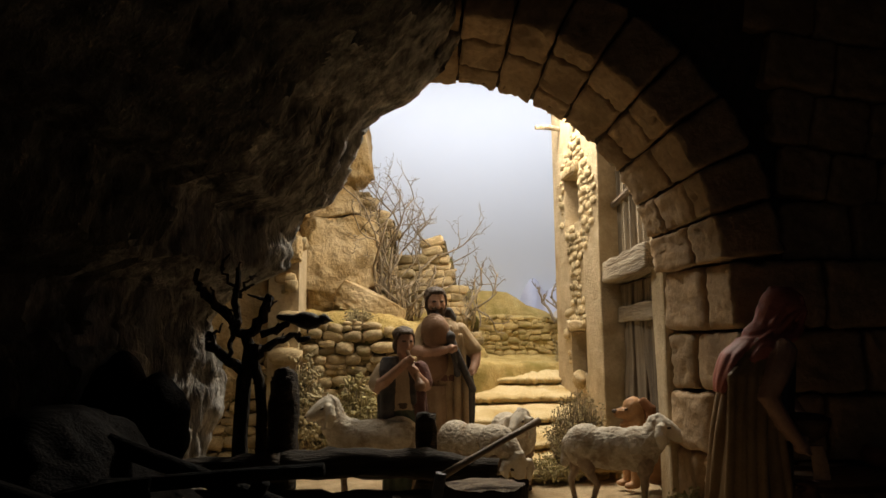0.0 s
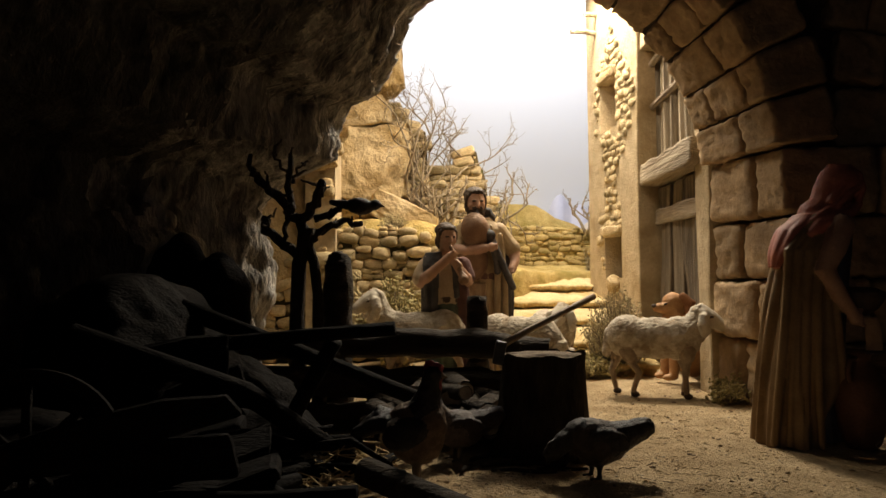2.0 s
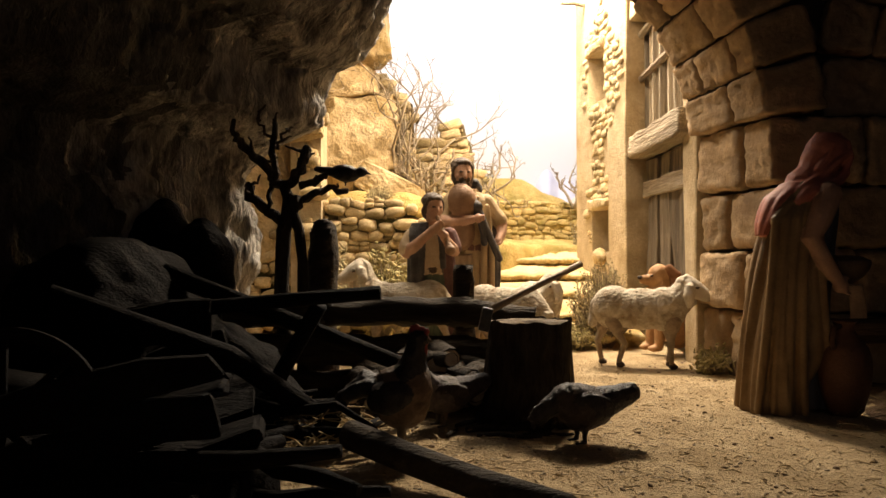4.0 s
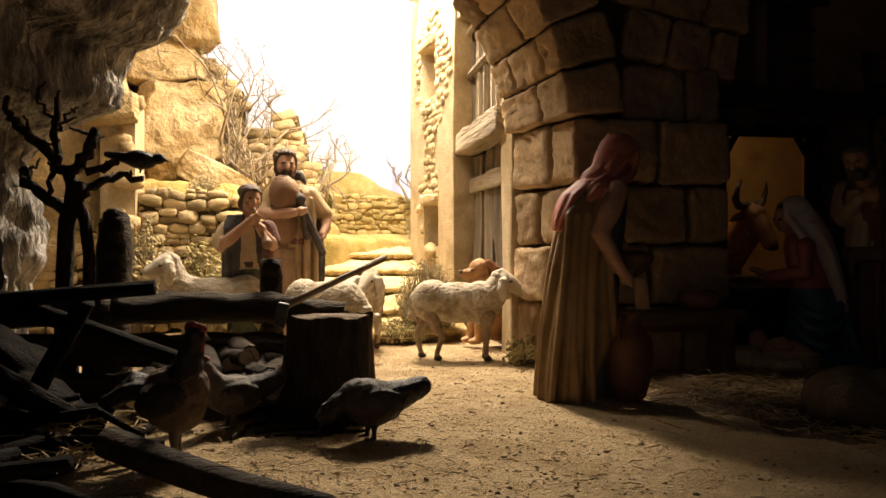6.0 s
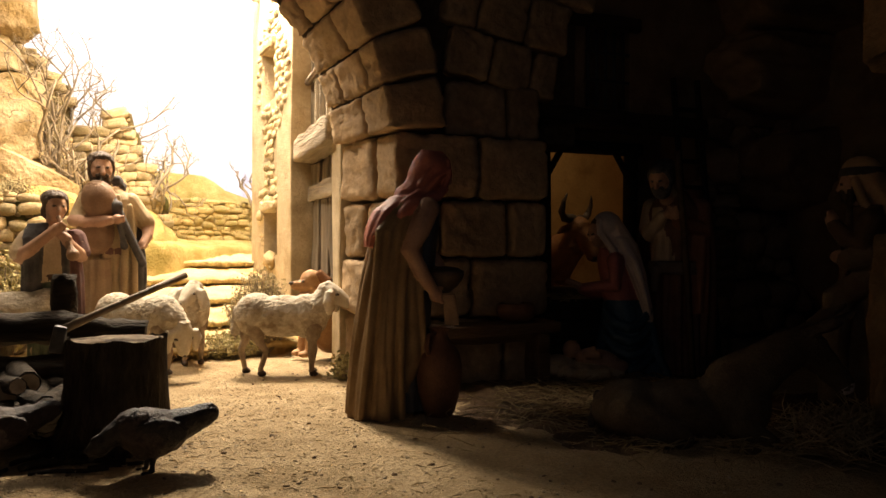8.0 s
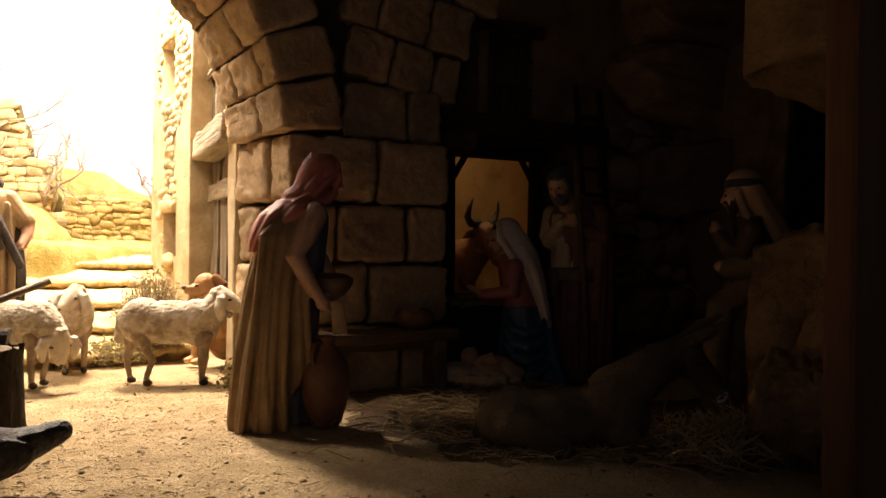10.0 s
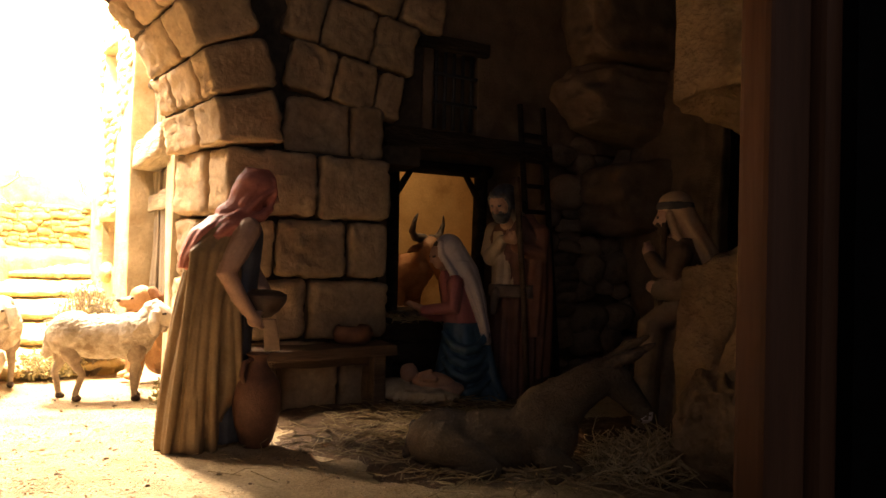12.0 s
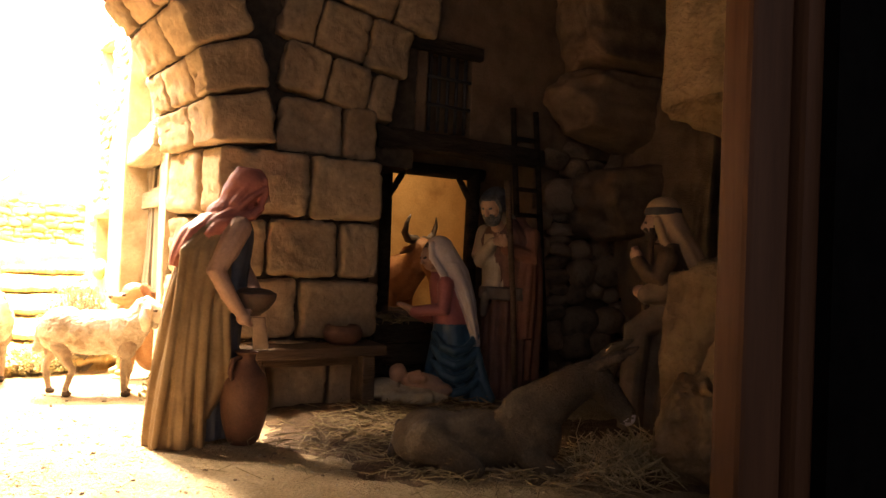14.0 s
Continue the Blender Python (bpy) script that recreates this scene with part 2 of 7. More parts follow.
def loft(bm, rings, sides=48, seed=0.0):
    """A body through rings (x, y, z, rx, ry, depth of folds, number of folds)."""
    made = []
    keys = np.array([r[:6] for r in rings], float)
    count = rings[0][6]
    smooth_rings = []
    for i in range(len(keys) - 1):
        p0, p1, p2, p3 = keys[max(i - 1, 0)], keys[i], keys[i + 1], keys[min(i + 2, len(keys) - 1)]
        for k in range(4):
            t = k / 4
            q = 0.5 * (2 * p1 + (p2 - p0) * t + (2 * p0 - 5 * p1 + 4 * p2 - p3) * t * t + (3 * p1 - p0 - 3 * p2 + p3) * t ** 3)
            q[2] = p1[2] + (p2[2] - p1[2]) * t
            smooth_rings.append(q)
    smooth_rings.append(keys[-1])
    for x, y, z, rx, ry, fold in smooth_rings:
        ring = []
        for k in range(sides):
            a = 2 * math.pi * k / sides
            w = 2 * abs(math.cos(0.5 * count * a + seed + 1.8 * noise.noise(Vector((math.cos(a), math.sin(a), z * 0.11 + seed))))) - 1.1
            s = 1 + fold * w
            ring.append(bm.verts.new((x + rx * s * math.cos(a), y + ry * s * math.sin(a), z)))
        made.append(ring)
    for a, b in zip(made, made[1:]):
        for k in range(sides):
            bm.faces.new((a[k], a[(k + 1) % sides], b[(k + 1) % sides], b[k]))
    bm.faces.new(made[0][::-1])
    bm.faces.new(made[-1])


def ellipsoid(bm, c, r, turn=(0, 0, 0), level=3):
    m = Matrix.LocRotScale(c, Euler([radians(a) for a in turn]), r)
    bmesh.ops.create_icosphere(bm, subdivisions=level, radius=1.0, matrix=m)


def E(m, x, y, z, rx, ry, rz, turn=(0, 0, 0)):
    return ("E", m, (x, y, z), (rx, ry, rz), turn)


def T(m, *points):
    return ("T", m, points)


def L(m, *rings):
    return ("L", m, rings)


def sculpt(name, forms, materials, voxel=0.12, soften=2, relief=None, seed=0.0):
    """One solid, blended out of overlapping forms; each face takes the material of the form nearest to it. Returns a mesh."""
    from_all, trees = bmesh.new(), []
    for form in forms:
        one = bmesh.new()
        if form[0] == "E":
            ellipsoid(one, form[2], form[3], form[4])
        elif form[0] == "T":
            tube(one, form[2], 12)
            for p in (form[2][0], form[2][-1]):
                ellipsoid(one, p[:3], (p[3],) * 3, level=2)
        else:
            loft(one, form[2], seed=seed)
        temp = bpy.data.meshes.new("form")
        one.to_mesh(temp)
        from_all.from_mesh(temp)
        trees.append((BVHTree.FromBMesh(one), form[1]))
        one.free()
        bpy.data.meshes.remove(temp)
    raw = bpy.data.meshes.new("raw")
    from_all.to_mesh(raw)
    from_all.free()
    ob = new("raw", raw)
    mod = ob.modifiers.new("join", "REMESH")
    mod.mode, mod.voxel_size = "VOXEL", voxel
    fair = ob.modifiers.new("soften", "SMOOTH")
    fair.factor, fair.iterations = 0.5, soften
    mesh = bpy.data.meshes.new_from_object(ob.evaluated_get(bpy.context.evaluated_depsgraph_get()))
    bpy.data.objects.remove(ob)
    bpy.data.meshes.remove(raw)
    mesh.name = name
    mesh.materials.clear()
    for m in materials:
        mesh.materials.append(m)
    if len(materials) > 1:
        index = [min(((tree.find_nearest(f.center)[3] or 9.0), m) for tree, m in trees)[1] for f in mesh.polygons]
        mesh.polygons.foreach_set("material_index", index)
    if relief:
        count = len(mesh.vertices)
        at, out = np.empty(count * 3), np.empty(count * 3)
        mesh.vertices.foreach_get("co", at)
        mesh.vertex_normals.foreach_get("vector", out)
        at, out = at.reshape(-1, 3), out.reshape(-1, 3)
        at += out * np.array([relief(Vector(p)) for p in at])[:, None]
        mesh.vertices.foreach_set("co", at.ravel())
        mesh.update()
    mesh.transform(Matrix.Scale(CM, 4))
    smooth(mesh)
    return mesh


def place(name, mesh, x, y, z, turn, label, category, group="", scale=1.0):
    ob = tagged(new(name, mesh), label, category, group)
    ob.matrix_world = pose(x * CM, y * CM, z * CM, 0, 0, turn) @ Matrix.Scale(scale, 4)
    return ob


def stone_mesh(seed, roundness=0.55, rough=0.16, cuts=1):
    """A stone two units wide, to be scaled."""
    bm = bmesh.new()
    bmesh.ops.create_cube(bm, size=2.0)
    bmesh.ops.subdivide_edges(bm, edges=bm.edges[:], cuts=cuts, use_grid_fill=True)
    for v in bm.verts:
        v.co = v.co * (1 - roundness) + v.co.normalized() * roundness * 1.25
        v.co += noise.noise_vector(v.co * 0.9 + Vector((seed * 7.3, seed * 3.1, seed))) * rough
    mesh = bpy.data.meshes.new("stone")
    bm.to_mesh(mesh)
    bm.free()
    smooth(mesh)
    return mesh


def stones_of(material, count=7, roundness=0.55, rough=0.16, cuts=1, base=0):
    made = [stone_mesh(base + i, roundness, rough, cuts) for i in range(count)]
    for mesh in made:
        mesh.materials.append(material)
    return made


RUBBLE_STONES = stones_of(RUBBLE, 14, 0.75, 0.30, 2)
FAR_STONES = stones_of(RUBBLE, 9, 0.7, 0.28, base=20)


def rubble(parent, meshes, origin, along, length, low, top, row, seed, proud=0.5, wide=(0.9, 2.1), keep=None, deep=0.48, fill=0.6, tight=False):
    """Lays stones in loose rows on an upright face, from origin (x, y) along a way, between low and top(u), with small ones wedged between."""
    r = random.Random(seed)
    d = Vector((along[0], along[1], 0)).normalized()
    out = Vector((d.y, -d.x, 0))
    angle = math.atan2(d.y, d.x)
    def lay(c, zc, w, h, sink):
        if not (0 < c < length and zc + h * 0.3 < top(c) and zc > low and (keep is None or keep(c, zc))):
            return
        ob = new("stone", r.choice(meshes))
        ob.parent = parent
        p = Vector((origin[0], origin[1], zc)) + d * c + out * (proud * r.uniform(0.3, 1.0) - sink)
        ob.matrix_world = Matrix.Translation(p * CM) @ Euler((r.uniform(-0.15, 0.15), r.gauss(0, 0.13), angle + r.uniform(-0.15, 0.15))).to_matrix().to_4x4() @ Matrix.Diagonal((w * 0.5 * CM, h * deep * r.uniform(0.8, 1.15) * CM, h * 0.5 * CM, 1))
    z = low
    while not all(z > top(length * i / 8) for i in range(9)):
        h = row * r.uniform(0.75, 1.3)
        u = -r.uniform(0, 1) * row
        while u < length:
            w = h * r.uniform(*wide)
            if tight:
                lay(u + w / 2, z + h / 2, w * 1.04, h * r.uniform(1.0, 1.12), 0)
            elif w < h * 1.25 and r.random() < 0.35:
                lay(u + w / 2, z + h * 0.27, w * 0.95, h * 0.5, 0)
                lay(u + w / 2, z + h * 0.75, w * 0.9, h * 0.45, 0)
            else:
                lay(u + w / 2, z + h / 2 + r.gauss(0, 0.16) * h, w * r.uniform(0.85, 1.0), h * r.uniform(0.7, 1.05), 0)
            if r.random() < fill:
                lay(u + w, z + h * r.choice((0.05, 0.95)), h * 0.45, h * 0.32, 0.1 * row)
            u += w
        z += h * 0.95


def ashlar(parent, x0, x1, y0, y1, z0, z1, seed, turn=None, centre=None, material=None, skew=0.0):
    """One big hewn block with worn edges and pitted faces."""
    bm = bmesh.new()
    s = Vector((x1 - x0, y1 - y0, z1 - z0)) / 2
    bmesh.ops.create_cube(bm, size=2.0)
    bmesh.ops.subdivide_edges(bm, edges=bm.edges[:], cuts=13, use_grid_fill=True)
    for v in bm.verts:
        p = Vector((v.co.x * s.x, v.co.y * s.y, v.co.z * s.z))
        inner = Vector(max(-s[i] + 0.45, min(s[i] - 0.45, p[i])) for i in range(3))
        off = p - inner
        if off.length > 0.45:
            p = inner + off.normalized() * 0.45
        q = p + Vector((seed * 5.7, seed * 2.3, seed * 9.1))
        p += noise.noise_vector(q * 0.45) * 0.20 + noise.noise_vector(q * 1.5) * 0.11
        chip = max(0.0, noise.noise(q * 1.3) - 0.2) * 0.9 + max(0.0, noise.noise(q * 2.9) - 0.22) * 0.9
        p -= off.normalized() * chip * 0.5 if off.length > 0.01 else p * 0
        p.x += skew * p.y * (0.5 - 0.5 * p.x / s.x)
        v.co = p
    if turn:
        bmesh.ops.transform(bm, matrix=turn, verts=bm.verts)
    bmesh.ops.translate(bm, vec=centre or ((x0 + x1) / 2, (y0 + y1) / 2, (z0 + z1) / 2), verts=bm.verts)
    return part("stone", bm, material or ASHLAR, parent, soft=True)


def rock(name, forms, material, voxel, rough, size, label="", category="", kind="", seed=0.0, soften=3, fine=0.0):
    def relief(p):
        q = p * size + Vector((seed, seed * 2, 0))
        return rough * (noise.fractal(q, 0.9, 2.1, 4) + 0.5 * (1 - 2 * abs(noise.noise(q * 1.7)))) + fine * noise.noise(p * 1.6)
    ob = new(name, sculpt(name, forms, [material], voxel, soften, relief))
    return tagged(ob, label, category, kind=kind)


# ---- ground, terraces, steps ----


def ground_z(x, y):
    p = Vector((x, y, 0))
    return 0.20 * noise.noise(p * 0.22) + 0.09 * noise.noise(p * 0.9) - 0.1


bm = bmesh.new()
nx, ny = 230, 256
grid = []
for j in range(ny + 1):
    row = []
    for i in range(nx + 1):
        x, y = -45 + 115 * i / nx, 12 + 128 * j / ny
        row.append(bm.verts.new((x, y, ground_z(x, y) + 0.04 * noise.noise(Vector((x, y, 0)) * 2.1))))
    grid.append(row)
for j in range(ny):
    for i in range(nx):
        bm.faces.new((grid[j][i], grid[j][i + 1], grid[j + 1][i + 1], grid[j + 1][i]))
tagged(part("ground", bm, SAND, soft=True), "sandy trodden earth floor with loose straw", "ground", kind="structure")

bm = bmesh.new()
box(bm, -60, 110, -50, 9.8, -8.6, -8.0)
tagged(part("floor", bm, BLACK), "black floor of the dark room", "floor", kind="structure")

stairs = thing("stone_steps", "worn pale limestone steps with uneven edges climbing past the house", "steps", kind="structure")
for i, (y0, x0, zf, zb) in enumerate(((68.5, 3.0, 1.1, 2.3), (73.5, 2.6, 2.9, 4.1), (79.0, 2.2, 4.8, 5.9), (85.0, 2.0, 6.6, 7.8), (91.2, 6.0, 8.5, 9.8))):
    bm = bmesh.new()
    front = lambda x: y0 + 1.8 * noise.noise(Vector((x * 0.22, i * 3.1, 0))) + 0.9 * noise.noise(Vector((x * 0.7, i, 5))) + 0.5 * noise.noise(Vector((x * 1.6, i, 5))) + 0.3 * noise.noise(Vector((x * 4.1, i, 5))) + (0.10, -0.12, 0.15, 0.12, 0.05)[i] * (x - 10)
    cols = 70
    tops = []
    for k in range(cols + 1):
        x = x0 - 1 + (18 - x0) * k / cols
        f = front(x)
        lip = zf + 0.16 * noise.noise(Vector((x * 0.8, i, 2)))
        rise = lambda g: lip + (zb - lip) * g + 0.12 * noise.noise(Vector((x * 0.5, i + g * 2, 7)))
        tops.append([bm.verts.new(p) for p in ((x, f + 0.9, -1), (x, f + 1.2 + 0.3 * noise.noise(Vector((x * 1.3, i, 9))), lip - 0.85), (x, f + 0.15, lip - 0.55), (x, f - 0.2, lip - 0.25), (x, f, lip), (x, f + 1.2, lip + 0.12), (x, f + 3.2, rise(0.5)), (x, f + 5.2, rise(0.8)), (x, y0 + 9.0, zb), (x, y0 + 9.0, -1))])
    for a, b in zip(tops, tops[1:]):
        for k in range(len(a) - 1):
            bm.faces.new((a[k], b[k], b[k + 1], a[k + 1]))
    bm.faces.new([v for v in tops[0]])
    bm.faces.new([v for v in tops[-1]][::-1])
    part("step", bm, STEP, stairs, soft=True)

# the upper terrace; its edge curves back round the head of the steps
bm = bmesh.new()
rows = []
for k in range(121):
    x = -36 + 66 * k / 120
    bend = max(0.0, min(1.0, (x - 3.0) / 5.5))
    edge = 86.0 + 5.5 * bend * bend * (3 - 2 * bend) + 3.5 * max(0.0, min(1.0, (x - 8.5) / 6)) + 0.7 * noise.noise(Vector((x * 0.4, 2, 0))) + 0.3 * noise.noise(Vector((x * 1.3, 2, 0)))
    high = 10.8 - 0.6 * bend + 0.2 * noise.noise(Vector((x * 0.5, 6, 0)))
    rows.append([bm.verts.new(p) for p in ((x, edge - 0.5, -1), (x, edge - 0.3, high * 0.5), (x, edge - 0.25, high - 1.6), (x, edge, high - 0.5), (x, edge + 0.4, high - 0.08), (x, edge + 1.6, high + 0.05), (x, (edge + 104) / 2, high + 0.1 + 0.3 * noise.noise(Vector((x * 0.3, 9, 0)))), (x, 102.4, high + 0.9 + 0.3 * noise.noise(Vector((x * 0.6, 4, 0)))), (x, 106, high + 1.0), (x, 106, -1))])
for a, b in zip(rows, rows[1:]):
    for k in range(len(a) - 1):
        bm.faces.new((a[k], b[k], b[k + 1], a[k + 1]))
tagged(part("ledge", bm, YELLOW, soft=True), "dry yellow earth ledge beside the steps", "ledge", kind="structure")
rock("terrace", [E(0, -14, 92, 9.5, 17, 9.5, 7.5), E(0, -7.5, 90, 11, 6, 6.5, 5), E(0, -22, 100, 10, 14, 14, 9), E(0, -3, 100, 9.5, 9, 9, 7)], YELLOW, 0.7, 0.8, 0.16, "dry grassy earth terrace behind the fieldstone wall", "terrace", "structure", 3.0)

# far ground beyond the low wall, up to the backdrop
bm = bmesh.new()
grid = []
for j in range(41):
    row = []
    for i in range(81):
        x, y = -50 + 120 * i / 80, 103.5 + 32 * j / 40
        z = 9.5 + 4.0 * min(1, j / 10) + 0.8 * noise.noise(Vector((x * 0.07, y * 0.08, 4))) + (4.6 / (1 + math.exp((x - 18.0) * 0.9)) + 2.8 / (1 + math.exp((x - 11.8) * 1.3))) / (1 + math.exp((108.5 - y) * 1.5)) + 5 * math.exp(-((x + 20) / 18) ** 2 - ((y - 118) / 9) ** 2)
        z += 0.25 * noise.noise(Vector((x, y, 0)) * 0.8)
        row.append(bm.verts.new((x, y, z)))
    grid.append(row)
for j in range(40):
    for i in range(80):
        bm.faces.new((grid[j][i], grid[j][i + 1], grid[j + 1][i + 1], grid[j + 1][i]))
tagged(part("far_ground", bm, YELLOW, soft=True), "dry yellow hills behind the low wall", "hills", kind="structure")

bm = bmesh.new()
cols = []
for k in range(49):
    a = radians(-64 + 128 * k / 48)
    x, y = 6 + 78 * math.sin(a), 70 + 66 * math.cos(a)
    cols.append([bm.verts.new((x, y, z)) for z in (0, 20, 40, 60, 75)])
for a, b in zip(cols, cols[1:]):
    for k in range(4):
        bm.faces.new((b[k], a[k], a[k + 1], b[k + 1]))
tagged(part("backdrop", bm, SKY, soft=True), "curved painted backdrop of pale overcast sky", "backdrop", kind="structure")


def ridge(name, x0, x1, y, peaks, material, label):
    bm = bmesh.new()
    top, low = [], []
    for k in range(61):
        x = x0 + (x1 - x0) * k / 60
        z = max(h * math.exp(-((x - c) / w) ** 2) for c, w, h in peaks) + 14 + 0.5 * noise.noise(Vector((x * 0.5, y, 0)))
        top.append((bm.verts.new((x, y, z)), bm.verts.new((x, y + 1.2, z - 0.6)), bm.verts.new((x, y + 1.2, 8))))
        low.append(bm.verts.new((x, y - 0.8, 8)))
    for k in range(60):
        bm.faces.new((low[k], low[k + 1], top[k + 1][0], top[k][0]))
        bm.faces.new((top[k][0], top[k + 1][0], top[k + 1][1], top[k][1]))
        bm.faces.new((top[k][1], top[k + 1][1], top[k + 1][2], top[k][2]))
    tagged(part(name, bm, material, soft=True), label, "mountains", kind="structure")


ridge("far_mountains", -6, 40, 132, ((16.8, 3.6, 10.7), (20.5, 4.5, 8.8), (12, 4, 7)), HILL, "hazy lilac-blue mountains on the horizon")
ridge("near_mountains", 4, 46, 128, ((24, 6, 6.5), (32, 6, 8)), FARSAND, "pale sandy foothills below the mountains")

# ---- the fieldstone walls of the yard ----


def backing(parent, name, origin, along, length, low, top, thick, material, steps=24):
    """The mortar body behind a face of stones, with its uneven top."""
    d = Vector((along[0], along[1], 0)).normalized()
    back = Vector((-d.y, d.x, 0)) * thick
    bm = bmesh.new()
    rows = []
    for k in range(steps + 1):
        u = length * k / steps
        p = Vector((origin[0], origin[1], 0)) + d * u
        h = top(u) - 0.3 + 0.25 * noise.noise(Vector((u * 0.7, origin[1], 0)))
        a, b, c = p, p + back * 0.5, p + back
        rows.append([bm.verts.new((a.x, a.y, low)), bm.verts.new((a.x, a.y, h - 0.2)), bm.verts.new((b.x, b.y, h + 0.1)), bm.verts.new((c.x, c.y, h - 0.2)), bm.verts.new((c.x, c.y, low))])
    for a, b in zip(rows, rows[1:]):
        for k in range(4):
            bm.faces.new((a[k], b[k], b[k + 1], a[k + 1]))
    bm.faces.new(rows[0])
    bm.faces.new(rows[-1][::-1])
    return part(name, bm, material, parent, soft=False)


def steps_top(*pairs):
    """A top that climbs and falls between (u, z)."""
    def top(u):
        for (a, za), (b, zb) in zip(pairs, pairs[1:]):
            if u <= b:
                return za + (zb - za) * max(0, (u - a)) / (b - a)
        return pairs[-1][1]
    return top


yard_wall = thing("wall_yard", "dry-laid rounded fieldstone retaining wall with mossy joints", "stone wall", kind="structure")
top_yard = steps_top((0, 11.0), (7.5, 11.5), (8.5, 15.0), (15, 15.4), (19, 14.6), (22.5, 12.6), (24.5, 10.5))
backing(yard_wall, "mortar", (-26, 82.0), (1, 0.04), 25.0, -1, top_yard, 3.0, GROUT)
rubble(yard_wall, RUBBLE_STONES, (-26, 82.0), (1, 0.04), 25.0, 0.2, lambda u: top_yard(u) + 0.5, 1.35, 3, 0.45)
left_wall = thing("wall_stub", "ochre plaster pillar with bare fieldstones showing through", "stone wall", kind="structure")
top_stub = steps_top((0, 25), (3.4, 25.5))
backing(left_wall, "plaster", (-19.6, 80.5), (1, 0.02), 3.4, -1, top_stub, 5.0, PLASTER)
rubble(left_wall, RUBBLE_STONES, (-19.6, 80.5), (1, 0.02), 3.4, 9, top_stub, 1.9, 11, 0.3, keep=lambda u, z: u > 1.2)
ruin = thing("ruined_wall", "crumbling ruined wall of stacked yellow fieldstones", "stone wall", kind="structure")
top_ruin = steps_top((0, 34.9), (3, 34.4), (3.7, 31.6), (6.3, 30.6), (6.5, 25.7), (10.9, 25.2), (11.1, 27.9), (13.6, 27.6), (13.9, 25.4), (14.6, 24.8), (14.9, 21.8), (15.8, 19), (18, 16.5))
backing(ruin, "mortar", (-13, 100.3), (1, 0), 18.0, 4, top_ruin, 2.2, GROUT, 60)
rubble(ruin, stones_of(RUBBLE, 9, 0.42, 0.26, 2, 60), (-13, 100.3), (1, 0), 18.0, 12.5, lambda u: top_ruin(u) + 0.2, 1.0, 5, 0.35, (1.1, 2.3), fill=0.15, tight=True)
low_wall = thing("wall_low", "low fieldstone wall closing the upper terrace", "stone wall", kind="structure")
top_low = steps_top((0, 16.8), (10, 17.1), (20, 16.5), (30, 16.8))
backing(low_wall, "mortar", (-1, 103.0), (1, 0.02), 24.0, 4, top_low, 2.4, YELLOW)
rubble(low_wall, stones_of(surface("mossy_fieldstone", (0.36, 0.26, 0.09), (0.56, 0.43, 0.20), 0.9, 4.5, 0.9, 0.9, (0.30, 0.24, 0.06), 0.22, deep=0.001, grain=0.5), 9, 0.75, 0.34, base=90), (-1, 103.0), (1, 0.02), 21.0, 9.0, lambda u: top_low(u) - 0.2, 0.76, 8, 0.16, (0.9, 2.2), lambda u, z: noise.noise(Vector((u * 0.35, z * 0.5, 3))) > -0.5, deep=0.36)

# ---- boulders ----


def boulder(x, y, z, sx, sy, sz, turn, seed, label, material=None, roundness=0.42, rough=0.10, name="boulder", kind="", taper=0.0):
    """A block of rock with rounded edges, broad facets and shallow hollows."""
    bm = bmesh.new()
    bmesh.ops.create_cube(bm, size=2.0)
    bmesh.ops.subdivide_edges(bm, edges=bm.edges[:], cuts=27, use_grid_fill=True)
    for v in bm.verts:
        p = v.co * (1 - roundness) + v.co.normalized() * roundness * 1.22
        q = p + Vector((seed * 7.3, seed * 3.1, seed))
        p = p + noise.noise_vector(q * 0.8) * rough * 1.6
        n = p.normalized()
        p += n * (rough * 0.45 * (1 - 2 * abs(noise.noise(q * 2.1))) + rough * 0.25 * noise.fractal(q * 4.0, 0.9, 2.0, 3))
        k = 1 - taper * p.z
        v.co = (p.x * sx * k, p.y * sy * k, p.z * sz)
    bmesh.ops.transform(bm, matrix=pose(x, y, z, *turn), verts=bm.verts)
    return tagged(part(name, bm, material or BOULDER, soft=True), label, "boulder" if name == "boulder" else "rock", kind=kind)


boulder(-14.6, 96.8, 24.6, 5.1, 4.2, 5.0, (2, 0, 24), 1.0, "large smooth ochre boulder standing on the terrace", rough=0.17, roundness=0.42)
boulder(-14.6, 95.8, 19.6, 3.6, 3.2, 3.2, (0, -4, 14), 14.0, "bulging ochre rock under the large boulder", rough=0.15, roundness=0.5)
boulder(-9.4, 93.6, 17.6, 4.4, 2.6, 1.9, (0, 26, 0), 2.0, "sloping ochre rock at the foot of the boulders")
boulder(-16.2, 96.6, 32.6, 4.1, 3.5, 2.75, (3, -3, 14), 3.0, "pale boulder balanced on a larger one", taper=0.20, rough=0.12, roundness=0.36)
boulder(-13.0, 95.8, 39.9, 3.1, 3.0, 5.0, (0, -8, 8), 4.0, "rounded ochre boulder at the top of the stack", roundness=0.55, rough=0.13)
boulder(-18.6, 79.8, 23.4, 2.7, 2.0, 1.5, (0, -6, 5), 5.0, "flat ochre capstone on the pillar")
rock("cliff", [E(0, -25, 102, 18, 8, 5, 24), E(0, -32, 88, 18, 13, 9, 34), E(0, -28, 95, 16, 10, 9, 26)], BOULDER, 0.8, 1.6, 0.1, "steep ochre cliff closing the yard", "cliff", "structure", 2.0)
